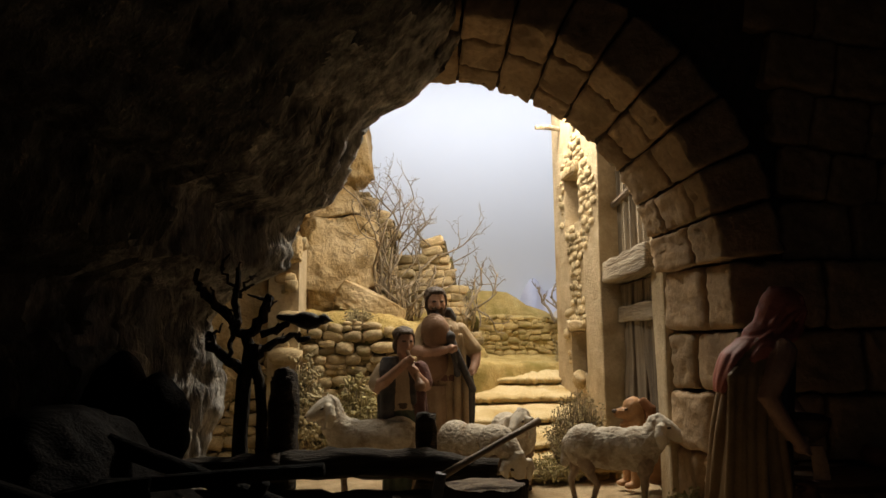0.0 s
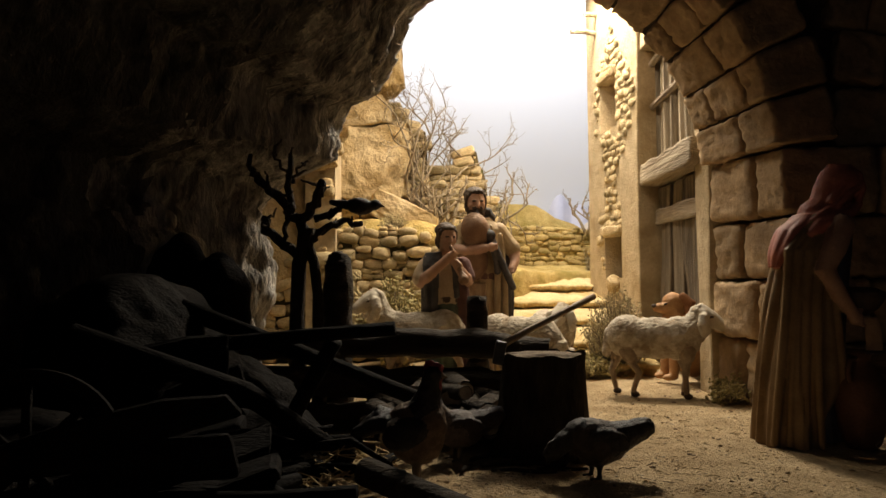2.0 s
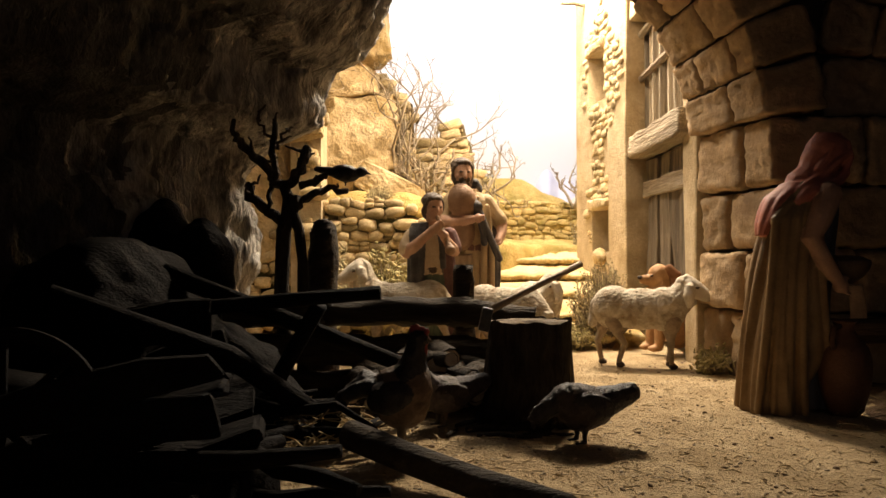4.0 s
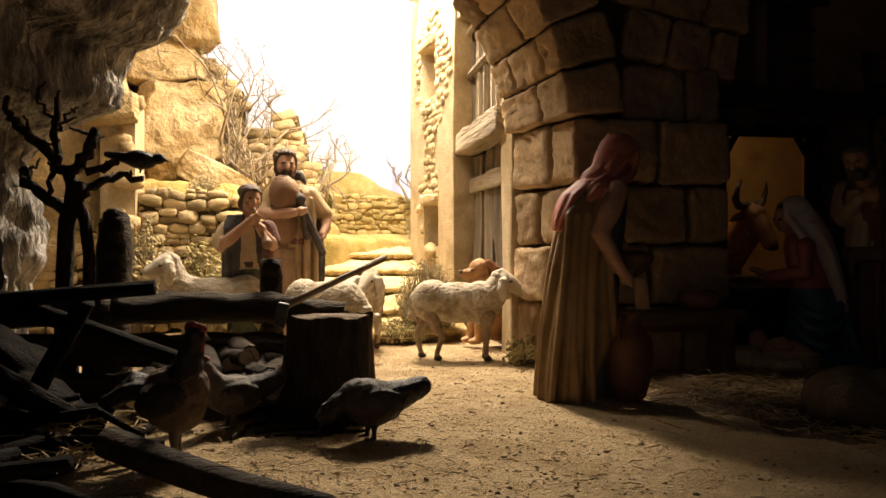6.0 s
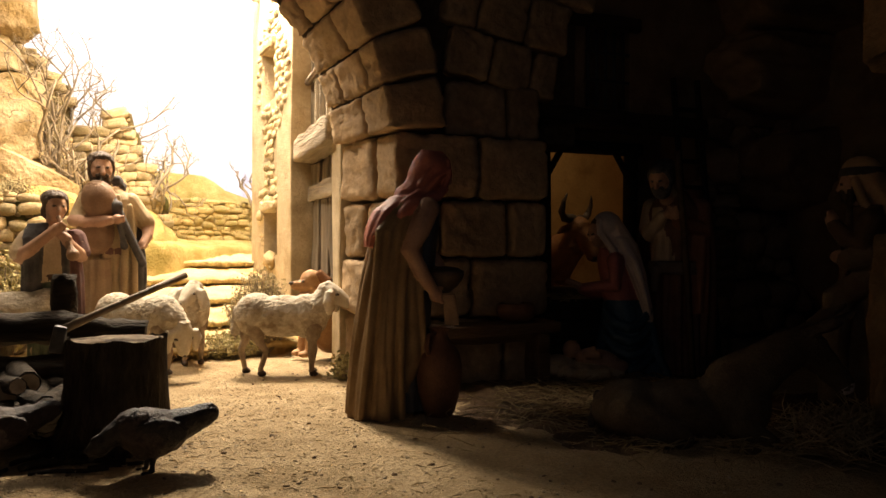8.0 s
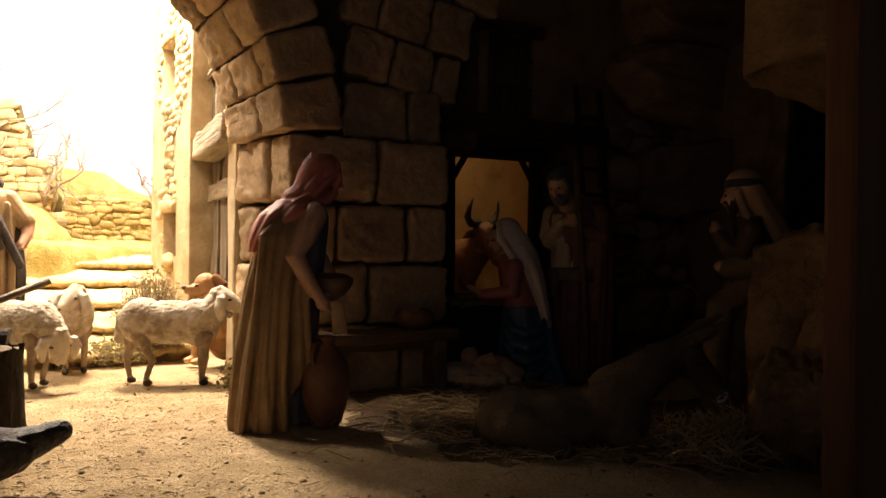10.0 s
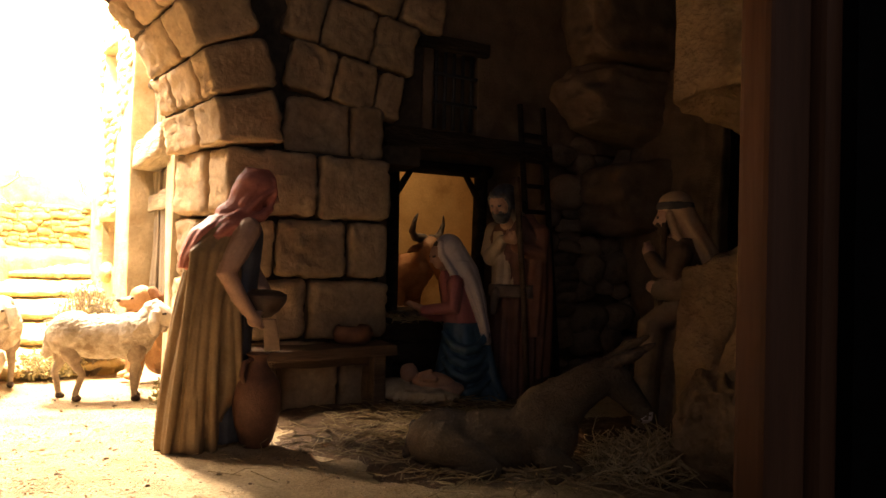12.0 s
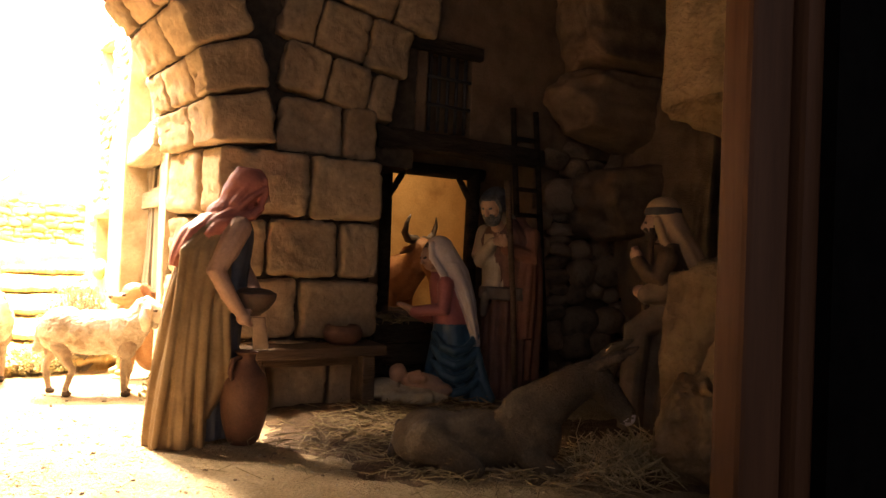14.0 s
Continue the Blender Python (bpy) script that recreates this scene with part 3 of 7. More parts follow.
rock("boulder", [E(0, -7.0, 86.0, 14.2, 3.6, 3.0, 2.2), E(0, -4.5, 86.5, 12.9, 3.2, 2.6, 1.8)], YELLOW, 0.3, 0.3, 0.3, "low grassy mound at the foot of the boulder", "mound", seed=5.0)

# ---- the house ----
house = thing("house", "tall plastered house with exposed fieldstones, a plank door and small windows", "house")
CORNER, FAR_END = Vector((16.8, 75.5, 0)), Vector((14.6, 91.6, 0))
WAY = (FAR_END - CORNER).normalized()
INTO = Vector((WAY.y, -WAY.x, 0))
FACADE = Matrix(((WAY.x, INTO.x, 0, CORNER.x), (WAY.y, INTO.y, 0, CORNER.y), (0, 0, 1, 0), (0, 0, 0, 1)))


def facade_box(bm, u0, u1, v0, v1, z0, z1, bevel=0.15, wobble=0.12, cuts=3):
    made = box(bm, u0, u1, v0, v1, z0, z1, bevel, wobble, cuts)
    bmesh.ops.transform(bm, matrix=FACADE, verts=made)


UP, LO = (6.2, 11.6, 26.8, 32.8), (5.2, 10.6, 9.3, 14.4)
for k, a in enumerate(((0, 5.2, 0, 4, -1, 46), (5.2, 10.6, 0, 4, -1, 9.3), (5.2, 10.6, 0, 4, 14.4, 26.8), (5.2, 6.2, 0, 4, 26.8, 46), (6.2, 11.6, 0, 4, 32.8, 46), (10.6, 16.2, 0, 4, -1, 26.8), (11.6, 16.2, 0, 4, 26.8, 46), (0.2, 16.0, 7.0, 8.0, -1, 46))):
    bm = bmesh.new()
    facade_box(bm, *a, *((0, 0, 0) if k else (0.2, 0.2, 3)))
    part("wall", bm, PLASTER, house, "ochre plaster wall worn at the edges" if not k else "")
for a in ((17.2, 26, 57.9, 75.6, 33.4, 46), (17.9, 23, 57.9, 61.2, -1, 33.4), (20.4, 26, 61, 76.4, -1, 33.5)):
    bm = bmesh.new()
    box(bm, *a, 0.3, 0.2, 3)
    part("wall", bm, PLASTER, house)


def SHOW(u, z):
    """Where the plaster has come off: a winding strip that widens round the upper window."""
    if any(u0 - 0.5 < u < u1 + 0.4 and z0 - 0.6 < z < z1 + 0.9 for u0, u1, z0, z1 in (UP, LO)):
        return False
    low = steps_top((14, 4.7), (16, 4.7), (19, 6.0), (22, 5.6), (25, 2.6), (27, 0.9), (31, 0.9), (34, 3.0), (37, 6.5), (40, 7.5))(z)
    high = steps_top((14, 11.5), (16, 11.2), (19, 9.6), (22, 9.8), (25, 10.3), (27, 13.2), (31, 13.2), (34.5, 12.4), (37, 8.6), (40, 7.4))(z)
    return low + 0.8 * noise.noise(Vector((z * 0.6, 3, 0))) < u < high + 0.9 * noise.noise(Vector((z * 0.6, 8, 0)))



rubble(house, FAR_STONES, (14.6, 91.6), (CORNER - FAR_END)[:2], 16.2, 9.5, lambda u: 39.5, 0.95, 21, 0.0, (0.8, 1.8), lambda c, z: SHOW(16.2 - c, z), 0.26, 0.5)
for u0, u1, z0, z1 in (UP, LO):
    bm = bmesh.new()
    facade_box(bm, u0 - 0.4, u1 + 0.4, -0.4, 1.6, z1 - 0.1, z1 + 1.0, 0.25, 0.45, 4)
    part("lintel", bm, BOULDER, house, "short rough stone lintel", soft=True)
sill = rock("sill_stone", [E(0, 0, 0, 0, 0.9, 2.0, 1.1)], BOULDER, 0.2, 0.15, 0.5)
sill.parent = house
sill.matrix_world = pose(0.158, 0.833, 0.086)
bm = bmesh.new()
tube(bm, [(15.0, 88, 39.7, 0.35), (13.6, 87.6, 39.8, 0.33), (11.9, 87.2, 39.7, 0.30)], 8, rough=0.1)
part("roof_beam", bm, BEAM, house, "round timber beam end")
bm = bmesh.new()
tube(bm, [(16.4, 88, 41.8, 0.36), (15.0, 87.6, 41.9, 0.34), (13.5, 87.2, 41.8, 0.31)], 8, rough=0.1)
part("roof_beam", bm, BEAM, house, "round timber beam end")
bm = bmesh.new()
made = box(bm, 16.9, 19.6, 59.6, 76.2, 19.0, 21.3, 0.25, 0.28, 10)
part("door_lintel", bm, BEAM, house, "thick warped pale timber lintel", soft=True)
door = new("plank_door")
door.parent = house
door["label"] = "grey weathered plank door with a nailed crosspiece"
y = 61.2
for k in range(4):
    w = rng.uniform(3.4, 4.6)
    bm = bmesh.new()
    box(bm, 19.2 + rng.uniform(-0.25, 0.2), 20.0, y + 0.28, min(y + w, 75.6) - 0.1, 0.3 + rng.uniform(0, 0.5), 18.9, 0.18, 0.35, 4)
    part("plank", bm, WOOD, door, soft=False)
    y += w
bm = bmesh.new()
box(bm, 18.55, 19.2, 61.4, 75.5, 14.9, 16.5, 0.18, 0.25, 5)
part("crosspiece", bm, BEAM, door)
bm = bmesh.new()
box(bm, 18.7, 19.2, 61.4, 75.5, 4.0, 5.2, 0.15, 0.2, 5)
part("crosspiece", bm, WOOD, door)
shutter = new("hayloft_shutter")
shutter.parent = house
SLAT = surface("pale_slat", (0.23, 0.18, 0.115), (0.40, 0.325, 0.225), 140, 900, 0.85, 1.0, (0.13, 0.095, 0.06), 0.25, (1, 1, 0.10), deep=0.002)
shutter["label"] = "upright split-wood bars closing the hayloft opening"
y = 61.3
while y < 75.2:
    w = rng.uniform(1.2, 2.1)
    bm = bmesh.new()
    lean = rng.uniform(-0.3, 0.3)
    tube(bm, [(19.5, y + w / 2, 21.4, w * 0.46), (19.4, y + w / 2 + lean, 27, w * 0.42), (19.5, y + w / 2 + lean, 33.6, w * 0.45)], 7, rough=0.12)
    part("slat", bm, SLAT, shutter)
    y += w + 0.3
for z in (27.8, 32.4):
    bm = bmesh.new()
    tube(bm, [(18.7, 61.0, z + 0.2, 0.38), (18.6, 68, z, 0.40), (18.5, 76.0, z - 0.3, 0.36)], 7, rough=0.12)
    part("rail", bm, BEAM, shutter)

# ---- the stone arch and its pier ----
arch = thing("wall_arch", "heavy hewn sandstone pier and round arch, joints open", "stone arch", kind="structure")
AX, AZ = -0.2, 17.0
R_FAR, R_NEAR, Y_FAR, Y_NEAR = 17.45, 19.6, 57.8, 48.9


def inner(y):
    return R_FAR + (R_NEAR - R_FAR) * (Y_FAR - y) / (Y_FAR - Y_NEAR)


def voussoir(a0, a1, y0, y1, depth, seed):
    """A wedge of the ring between two angles, from y0 (near) to y1 (far)."""
    bm = bmesh.new()
    bmesh.ops.create_cube(bm, size=2.0)
    bmesh.ops.subdivide_edges(bm, edges=bm.edges[:], cuts=11, use_grid_fill=True)
    half = Vector(((a1 - a0) / 2 * 20, (y1 - y0) / 2, depth / 2))
    for v in bm.verts:
        p = Vector((v.co.x * half.x, v.co.y * half.y, v.co.z * half.z))
        core = Vector(max(-half[i] + 0.26, min(half[i] - 0.26, p[i])) for i in range(3))
        off = p - core
        if off.length > 0.26:
            p = core + off.normalized() * 0.26
        q = p + Vector((seed * 5.7, seed * 2.3, seed * 9.1))
        p += noise.noise_vector(q * 0.6) * 0.16 + noise.noise_vector(q * 1.8) * 0.12
        p.z += max(0.0, noise.noise(q * 1.5) - 0.2) * 0.5 + max(0.0, noise.noise(q * 2.6) - 0.2) * 0.6
        y = (y0 + y1) / 2 + p.y
        r = inner(y) + depth / 2 + p.z
        a = (a0 + a1) / 2 + p.x / 20
        v.co = (AX + r * math.cos(a), y, AZ + r * math.sin(a))
    part("voussoir", bm, ASHLAR, arch, soft=True)


seed = 1.0
course = 0
angle = radians(4.0)
while angle < radians(112):
    step = radians(rng.uniform(9.3, 11.0))
    joint = 0.005
    ya, yb = 52.4 + rng.uniform(-0.5, 0.5), 55.2 + rng.uniform(-0.4, 0.4)
    course += 1
    for y0, y1, deep in (((Y_NEAR, ya, 4.4), (ya + 0.2, Y_FAR, 3.6)) if course % 2 else ((Y_NEAR, ya - 1.0, 4.4), (ya - 0.8, yb, 3.6), (yb + 0.2, Y_FAR, 3.2))):
        voussoir(angle + joint, angle + step - joint, y0, y1, deep + rng.uniform(-0.2, 0.2), seed)
        seed += 1.37
    angle += step
# courses of the pier: along the passage, and along the front
for z0, z1, split, yards in ((13.7, 18.4, (26.5,), (52.4,)), (9.3, 13.5, (23.4, 29.0), (54.4,)), (4.8, 9.1, (26.0,), (52.6,)), (-0.5, 4.6, (24.0, 28.6), (54.6,))):
    xs = (19.6, *split, 32.4)
    for k, (a, b) in enumerate(zip(xs, xs[1:])):
        ashlar(arch, a + 0.1 - (0.15 if k == 0 else 0), b - 0.1, 49.2 + rng.uniform(-0.12, 0.12), yards[0] - 0.1, z0, z1, seed, skew=-0.22 if k == 0 else 0)
        seed += 1.37
    ashlar(arch, 18.4, 23.0, yards[0] + 0.1, 57.8, z0, z1, seed, skew=-0.22)
    seed += 1.37
LEANING = 10
TILTED = pose(24.0, 0, 22.6, 0, LEANING, 0) @ Matrix.Translation((-24.0, 0, -22.6))
for k, (z0, z1, xs) in enumerate(((18.6, 22.6, (24.2, 29.4, 32.2)), (23.4, 27.0, (23.9, 27.6, 31.2, 33.4)), (27.2, 31.2, (23.0, 26.0, 30.2, 34.0)), (31.4, 35.4, (22.0, 27.2, 32.0, 36.0)), (35.6, 39.6, (20.0, 25.5, 31.0, 36.0)), (39.8, 44.4, (17.0, 23.0, 29.0, 36.0)))):
    for a, b in zip(xs, xs[1:]):
        mid = Vector(((a + b) / 2, 51.6 + rng.uniform(-0.2, 0.2), (z0 + z1) / 2))
        ashlar(arch, a + 0.04, b - 0.04, 50.5, 53.2, z0, z1 + 0.1, seed, pose(0, 0, 0, 0, LEANING, 0) if k else None, TILTED @ mid if k else mid)
        seed += 1.37
bm = bmesh.new()
box(bm, 20.8, 32.0, 50.4, 57.4, -1, 18.6)
box(bm, 21.4, 36.0, 51.4, 57.3, 18.5, 62)
rows = []
for k in range(29):
    a = radians(6 + 108 * k / 28)
    ux = 26.0 if k == 0 else AX + math.cos(a) * 21
    rn, rf = R_NEAR + 0.75, R_FAR + 0.32
    rows.append([bm.verts.new((AX + rn * math.cos(a), 50.2, AZ + rn * math.sin(a))), bm.verts.new((AX + rf * math.cos(a), 57.4, AZ + rf * math.sin(a))), bm.verts.new((ux, 57.4, 62)), bm.verts.new((ux, 50.2, 62))])
for p, q in zip(rows, rows[1:]):
    for k in range(4):
        bm.faces.new((p[k], p[(k + 1) % 4], q[(k + 1) % 4], q[k]))
part("core", bm, MORTAR, arch)

# ---- the cave on the other side ----


def cave_profile(y):
    """The rock's inner line in the plane across the view, from the crown down to the floor."""
    line = ((0.5, 35.6), (-0.9, 33.2), (-2.8, 31.0), (-5.0, 30.0), (-6.3, 29.0), (-7.1, 28.0), (-7.8, 25.9), (-8.8, 24.0), (-9.7, 22.7), (-11.2, 22.3), (-11.6, 21.0), (-12.3, 18.1), (-13.7, 17.5), (-16.2, 16.5), (-18.0, 14.4), (-17.2, 12.2), (-16.8, 9.2), (-17.2, 6.4), (-17.9, 3.0), (-18.2, -1.0))
    near = max(0.0, 50.5 - y) / 30
    far = max(0.0, y - 53.0) / 6
    fold = min(3.2, max(0.0, 52.0 - y) * 0.6)
    out = []
    for x, z in line:
        s = 1 + 1.1 * near + 0.35 * far * far
        lift = (9 * near + 3 * far) * max(0, (z - 14)) / 20
        out.append((AX + (x - AX) * s - 2.5 * near * (1 if z > 18 else 0.6) - (fold if 15 < z < 22.5 else 0.5 * fold if z < 24.5 else 0), z + lift))
    return out


bm = bmesh.new()
sections = []
for j in range(191):
    y = 16 + 43.0 * j / 190
    line = cave_profile(y)
    fine = []
    for (xa, za), (xb, zb) in zip(line, line[1:]):
        for k in range(9):
            f = k / 9
            fine.append((xa + (xb - xa) * f, za + (zb - za) * f))
    fine.append(line[-1])
    ring = []
    for k, (x, z) in enumerate(fine):
        p = Vector((x, y, z))
        q = Vector((x * 0.16, y * 0.11, z * 0.07))
        ridge_n = 1 - 2 * abs(noise.noise(q * 1.9))
        d = -0.55 + 0.6 * noise.fractal(q, 0.9, 2.1, 4) + 0.5 * ridge_n + 0.55 * (1 - 2 * abs(noise.noise(Vector((x * 0.4, y * 0.45, z * 0.16))))) + 0.4 * noise.noise(p * 0.75) + 0.25 * noise.noise(p * 1.6) + 0.45 * (1 - 2 * abs(noise.noise(Vector((x * 0.9, y * 1.0, z * 0.22))))) + 0.22 * (1 - 2 * abs(noise.noise(Vector((x * 2.1, y * 2.3, z * 0.6)))))
        ring.append(bm.verts.new((x + d, y + 0.4 * noise.noise(p * 0.5), z + 0.5 * d)))
    ring += [bm.verts.new((-45, y, -1)), bm.verts.new((-45, y, 62)), bm.verts.new((0.5, y, 62))]
    sections.append(ring)
for a, b in zip(sections, sections[1:]):
    for k in range(len(a)):
        bm.faces.new((a[k], b[k], b[(k + 1) % len(a)], a[(k + 1) % len(a)]))
bm.faces.new(sections[0])
bm.faces.new(sections[-1][::-1])
# faces near the yard take a lighter copy, standing in for light on them
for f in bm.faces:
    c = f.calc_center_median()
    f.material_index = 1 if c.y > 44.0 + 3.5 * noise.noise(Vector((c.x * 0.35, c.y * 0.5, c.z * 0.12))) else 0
LIT_CAVE = surface("lit_cave_rock", (0.09, 0.082, 0.07), (0.56, 0.52, 0.46), 90, 420, 0.75, 1.0, (0.06, 0.05, 0.04), spec=0.4, stretch=(1, 1, 0.3), deep=0.004)
tagged(part("wall_cave", bm, [SHADED_CAVE, LIT_CAVE], soft=True), "rough cave rock overhanging the passage, light and shade put into its colours", "cave wall", kind="structure")
# thin dry roots lying on the rock's edge
cave = bpy.data.objects["wall_cave"]
skin = BVHTree.FromPolygons([v.co / CM for v in cave.data.vertices], [p.vertices[:] for p in cave.data.polygons])
bm = bmesh.new()
r = random.Random(4)
for k in range(22):
    y, z = r.uniform(45.5, 51.5), r.uniform(22.0, 29.5)
    pts = []
    for s in range(12):
        hit = skin.ray_cast(Vector((8, y, z)), Vector((-1, 0, 0)))[0]
        if hit is None or hit.x < -16:
            break
        pts.append((hit.x + 0.02, y, z, 0.065 * (1 - s / 14)))
        y, z = y + r.uniform(-0.3, 0.3), z - r.uniform(0.35, 0.75)
    if len(pts) > 3:
        tube(bm, pts, 5)
tagged(part("hanging_roots", bm, surface("pale_root", (0.22, 0.20, 0.17), (0.34, 0.31, 0.27), 200, 900, 0.6, 0.4), soft=True), "pale dry roots and fibres hanging down the cave rock", "roots", kind="stuff")

# ---- the stable on the other side ----
stable = thing("wall_stable", "dark stable wall of plaster and timber with an opening to the stall", "stable wall", kind="structure")
bm = bmesh.new()
box(bm, 36.2, 37.2, 51.6, 53.6, 21.5, 46, 0.1, 0.1, 2)
box(bm, 34.6, 35.4, 51.6, 53.6, 21.5, 46, 0.1, 0.1, 2)
box(bm, 35.2, 41.8, 51.6, 53.6, 28.6, 46, 0.1, 0.1, 3)
box(bm, 41.6, 76, 51.6, 53.6, 21.5, 46, 0.1, 0.15, 4)
box(bm, 35.2, 41.8, 53.2, 53.9, 21, 29)
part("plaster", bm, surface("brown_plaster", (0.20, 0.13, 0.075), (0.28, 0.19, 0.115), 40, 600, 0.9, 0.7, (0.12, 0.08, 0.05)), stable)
bm = bmesh.new()
box(bm, 32.2, 36.4, 57.8, 59.2, -1, 23)
box(bm, 46.4, 64, 57.8, 59.2, -1, 23)
box(bm, 36.2, 46.6, 57.8, 59.2, -1, 6.5)
box(bm, 36.2, 46.6, 57.8, 59.2, 19.2, 23)
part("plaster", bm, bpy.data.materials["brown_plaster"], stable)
bm = bmesh.new()
box(bm, 30, 56, 70.5, 71.5, -1, 30)
box(bm, 30, 31, 59, 71, -1, 30)
box(bm, 55, 56, 59, 71, -1, 30)
box(bm, 30, 56, 59, 71.5, 30, 31)
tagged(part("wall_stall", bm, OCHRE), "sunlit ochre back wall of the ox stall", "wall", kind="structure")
lintel = thing("stable_lintel", "dark old timber beam over the stall opening", "beam")
bm = bmesh.new()
box(bm, 32.6, 49.5, 50.9, 52.4, 20.0, 21.6, 0.2, 0.3, 6)
part("beam", bm, LOG, lintel)
bm = bmesh.new()
box(bm, 33.0, 47, 52.4, 58, 21.0, 21.7, 0.1, 0.1, 3)
part("board", bm, LOG, lintel)
frame_posts = thing("stall_frame", "dark timber posts and braces round the stall opening", "door frame")
for pts in (((36.6, 57.4, -1, 0.6), (36.7, 57.4, 10, 0.55), (36.5, 57.4, 19.8, 0.6)), ((46.0, 57.4, -1, 0.7), (45.8, 57.4, 10, 0.65), (46.0, 57.4, 19.8, 0.7)), ((36.6, 57.3, 16.4, 0.32), (38.6, 57.3, 19.6, 0.3)), ((46.0, 57.3, 16.2, 0.34), (43.8, 57.3, 19.6, 0.3)), ((36, 57.4, 19.4, 0.6), (47, 57.4, 19.5, 0.6))):
    bm = bmesh.new()
    tube(bm, pts, 8, rough=0.12)
    part("post", bm, LOG, frame_posts, soft=True)
grille = thing("window_1", "small dark barred window in the stable wall", "window", kind="structure")
for k in range(7):
    bm = bmesh.new()
    x = 35.9 + k * 0.88
    tube(bm, [(x, 52.0, 22.0, 0.16), (x, 52.0, 28.7, 0.16)], 6)
    part("bar", bm, IRON, grille, soft=True)
for z in (24.2, 26.6):
    bm = bmesh.new()
    tube(bm, [(35.2, 51.8, z, 0.15), (41.8, 51.8, z, 0.15)], 6)
    part("bar", bm, IRON, grille, soft=True)
bm = bmesh.new()
box(bm, 34.7, 42.4, 51.0, 51.9, 28.5, 29.6, 0.12, 0.12, 3)
part("window_head", bm, LOG, grille)
pile = thing("wall_fieldstone", "column of large rounded fieldstones in the dark corner", "stone wall", kind="structure")
bm = bmesh.new()
box(bm, 49.8, 76, 53.0, 58, -1, 24)
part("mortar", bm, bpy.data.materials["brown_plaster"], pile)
STABLE_STONES = stones_of(STABLE_STONE, 7, 0.85, 0.3, 3, 40)
rubble(pile, STABLE_STONES, (49.8, 53.0), (1, -0.1), 24, 0.0, lambda u: 23, 2.7, 14, 1.1, (0.95, 1.3))
boulder(62.5, 48.5, 17.6, 8.5, 3.6, 3.4, (0, -6, -8), 6.0, "big flat rock slab jutting out above the corner", bpy.data.materials["brown_plaster"], 0.42, 0.16, "rock_slab", "structure")
boulder(61.5, 49.5, 25.6, 10.0, 3.4, 3.0, (0, 4, -4), 7.0, "layered rock above the slab", bpy.data.materials["brown_plaster"], 0.42, 0.16, "rock_slab", "structure")
boulder(62.5, 48.5, 34.5, 12.0, 4.0, 5.0, (0, -3, 0), 8.0, "layered rock above the slab", bpy.data.materials["brown_plaster"], 0.42, 0.16, "rock_slab", "structure")
boulder(66.0, 47.0, 24.0, 7.0, 5.0, 20.0, (0, 3, 12), 13.0, "tall brown rock face closing the corner", bpy.data.materials["brown_plaster"], 0.35, 0.16, "rock_face", "structure")
BROWNROCK = surface("brown_rock", (0.27, 0.17, 0.085), (0.40, 0.265, 0.14), 40, 260, 0.85, 1.0, (0.15, 0.10, 0.055), deep=0.0025)
boulder(46.5, 26.6, 32.0, 4.6, 4.0, 11.8, (0, 2, 20), 9.0, "rough brown rock face hanging from the roof", BROWNROCK, 0.2, 0.10, "hanging_rock", "structure")
boulder(46.8, 28.4, 5.0, 3.6, 3.2, 5.6, (0, 5, 25), 10.0, "squared brown rock pillar beside the shepherd", BROWNROCK, 0.34, 0.17, "rock")
boulder(40.4, 24.4, 2.4, 2.9, 2.2, 3.0, (0, -14, 30), 11.0, "craggy brown rock beside the donkey", BROWNROCK, 0.5, 0.24, "rock")
boulder(41.8, 22.8, 4.2, 2.2, 2.0, 4.0, (6, 8, 10), 12.0, "craggy brown rock in front of the pillar", BROWNROCK, 0.5, 0.24, "rock")
# ---- the display case ----
case = thing("display_case", "varnished reddish-brown timber frame of the display case, with an added light-blocking left panel", "display case", kind="structure")
# the left stile is unseen, widened to keep room light off the cave
for name, a in (("stile", (32.2, 34.8, 16.6, 18.0, -8, 70)), ("stile", (35.1, 36.3, 16.2, 18.0, -8, 70)), ("stile", (-46, -15.5, 15.0, 16.4, -8, 70)), ("rail", (-46, 72, 15.0, 16.4, 44, 70)), ("rail", (-46, 72, 9.8, 12.2, -8, -2.4))):
    bm = bmesh.new()
    box(bm, *a, 0.25)
    part(name, bm, CASE, case)
bm = bmesh.new()
box(bm, 34.6, 35.4, 17.6, 18.4, -8, 70)
part("groove", bm, BLACK, case)
bm = bmesh.new()
box(bm, 36.2, 120, 15.6, 17.2, -8, 90)
tagged(part("wall_panel", bm, BLACK), "black wall panel beside the display case", "panel", kind="structure")
for name, a in (("wall_right", (72, 73, 17, 140, -2, 72)), ("wall_left", (-47, -45.2, 15, 140, -2, 72)), ("wall_side", (61, 62, 17.3, 58, -1, 45)), ("ceiling", (-47, 73, 15, 140, 72, 73)), ("wall_back", (-47, 73, 139, 140, -2, 72)), ("wall_divider", (36.3, 72, 57.9, 59.1, 23.2, 71.5))):
    bm = bmesh.new()
    box(bm, *a)
    tagged(part(name, bm, BLACK), "dark inner board of the display case", "board", kind="structure")
bm = bmesh.new()
box(bm, 0.6, 62, 15, 50.2, 45, 46)
tagged(part("ceiling", bm, MORTAR), "dark ceiling of the grotto", "ceiling", kind="structure")

# ---- figurines in the stable ----


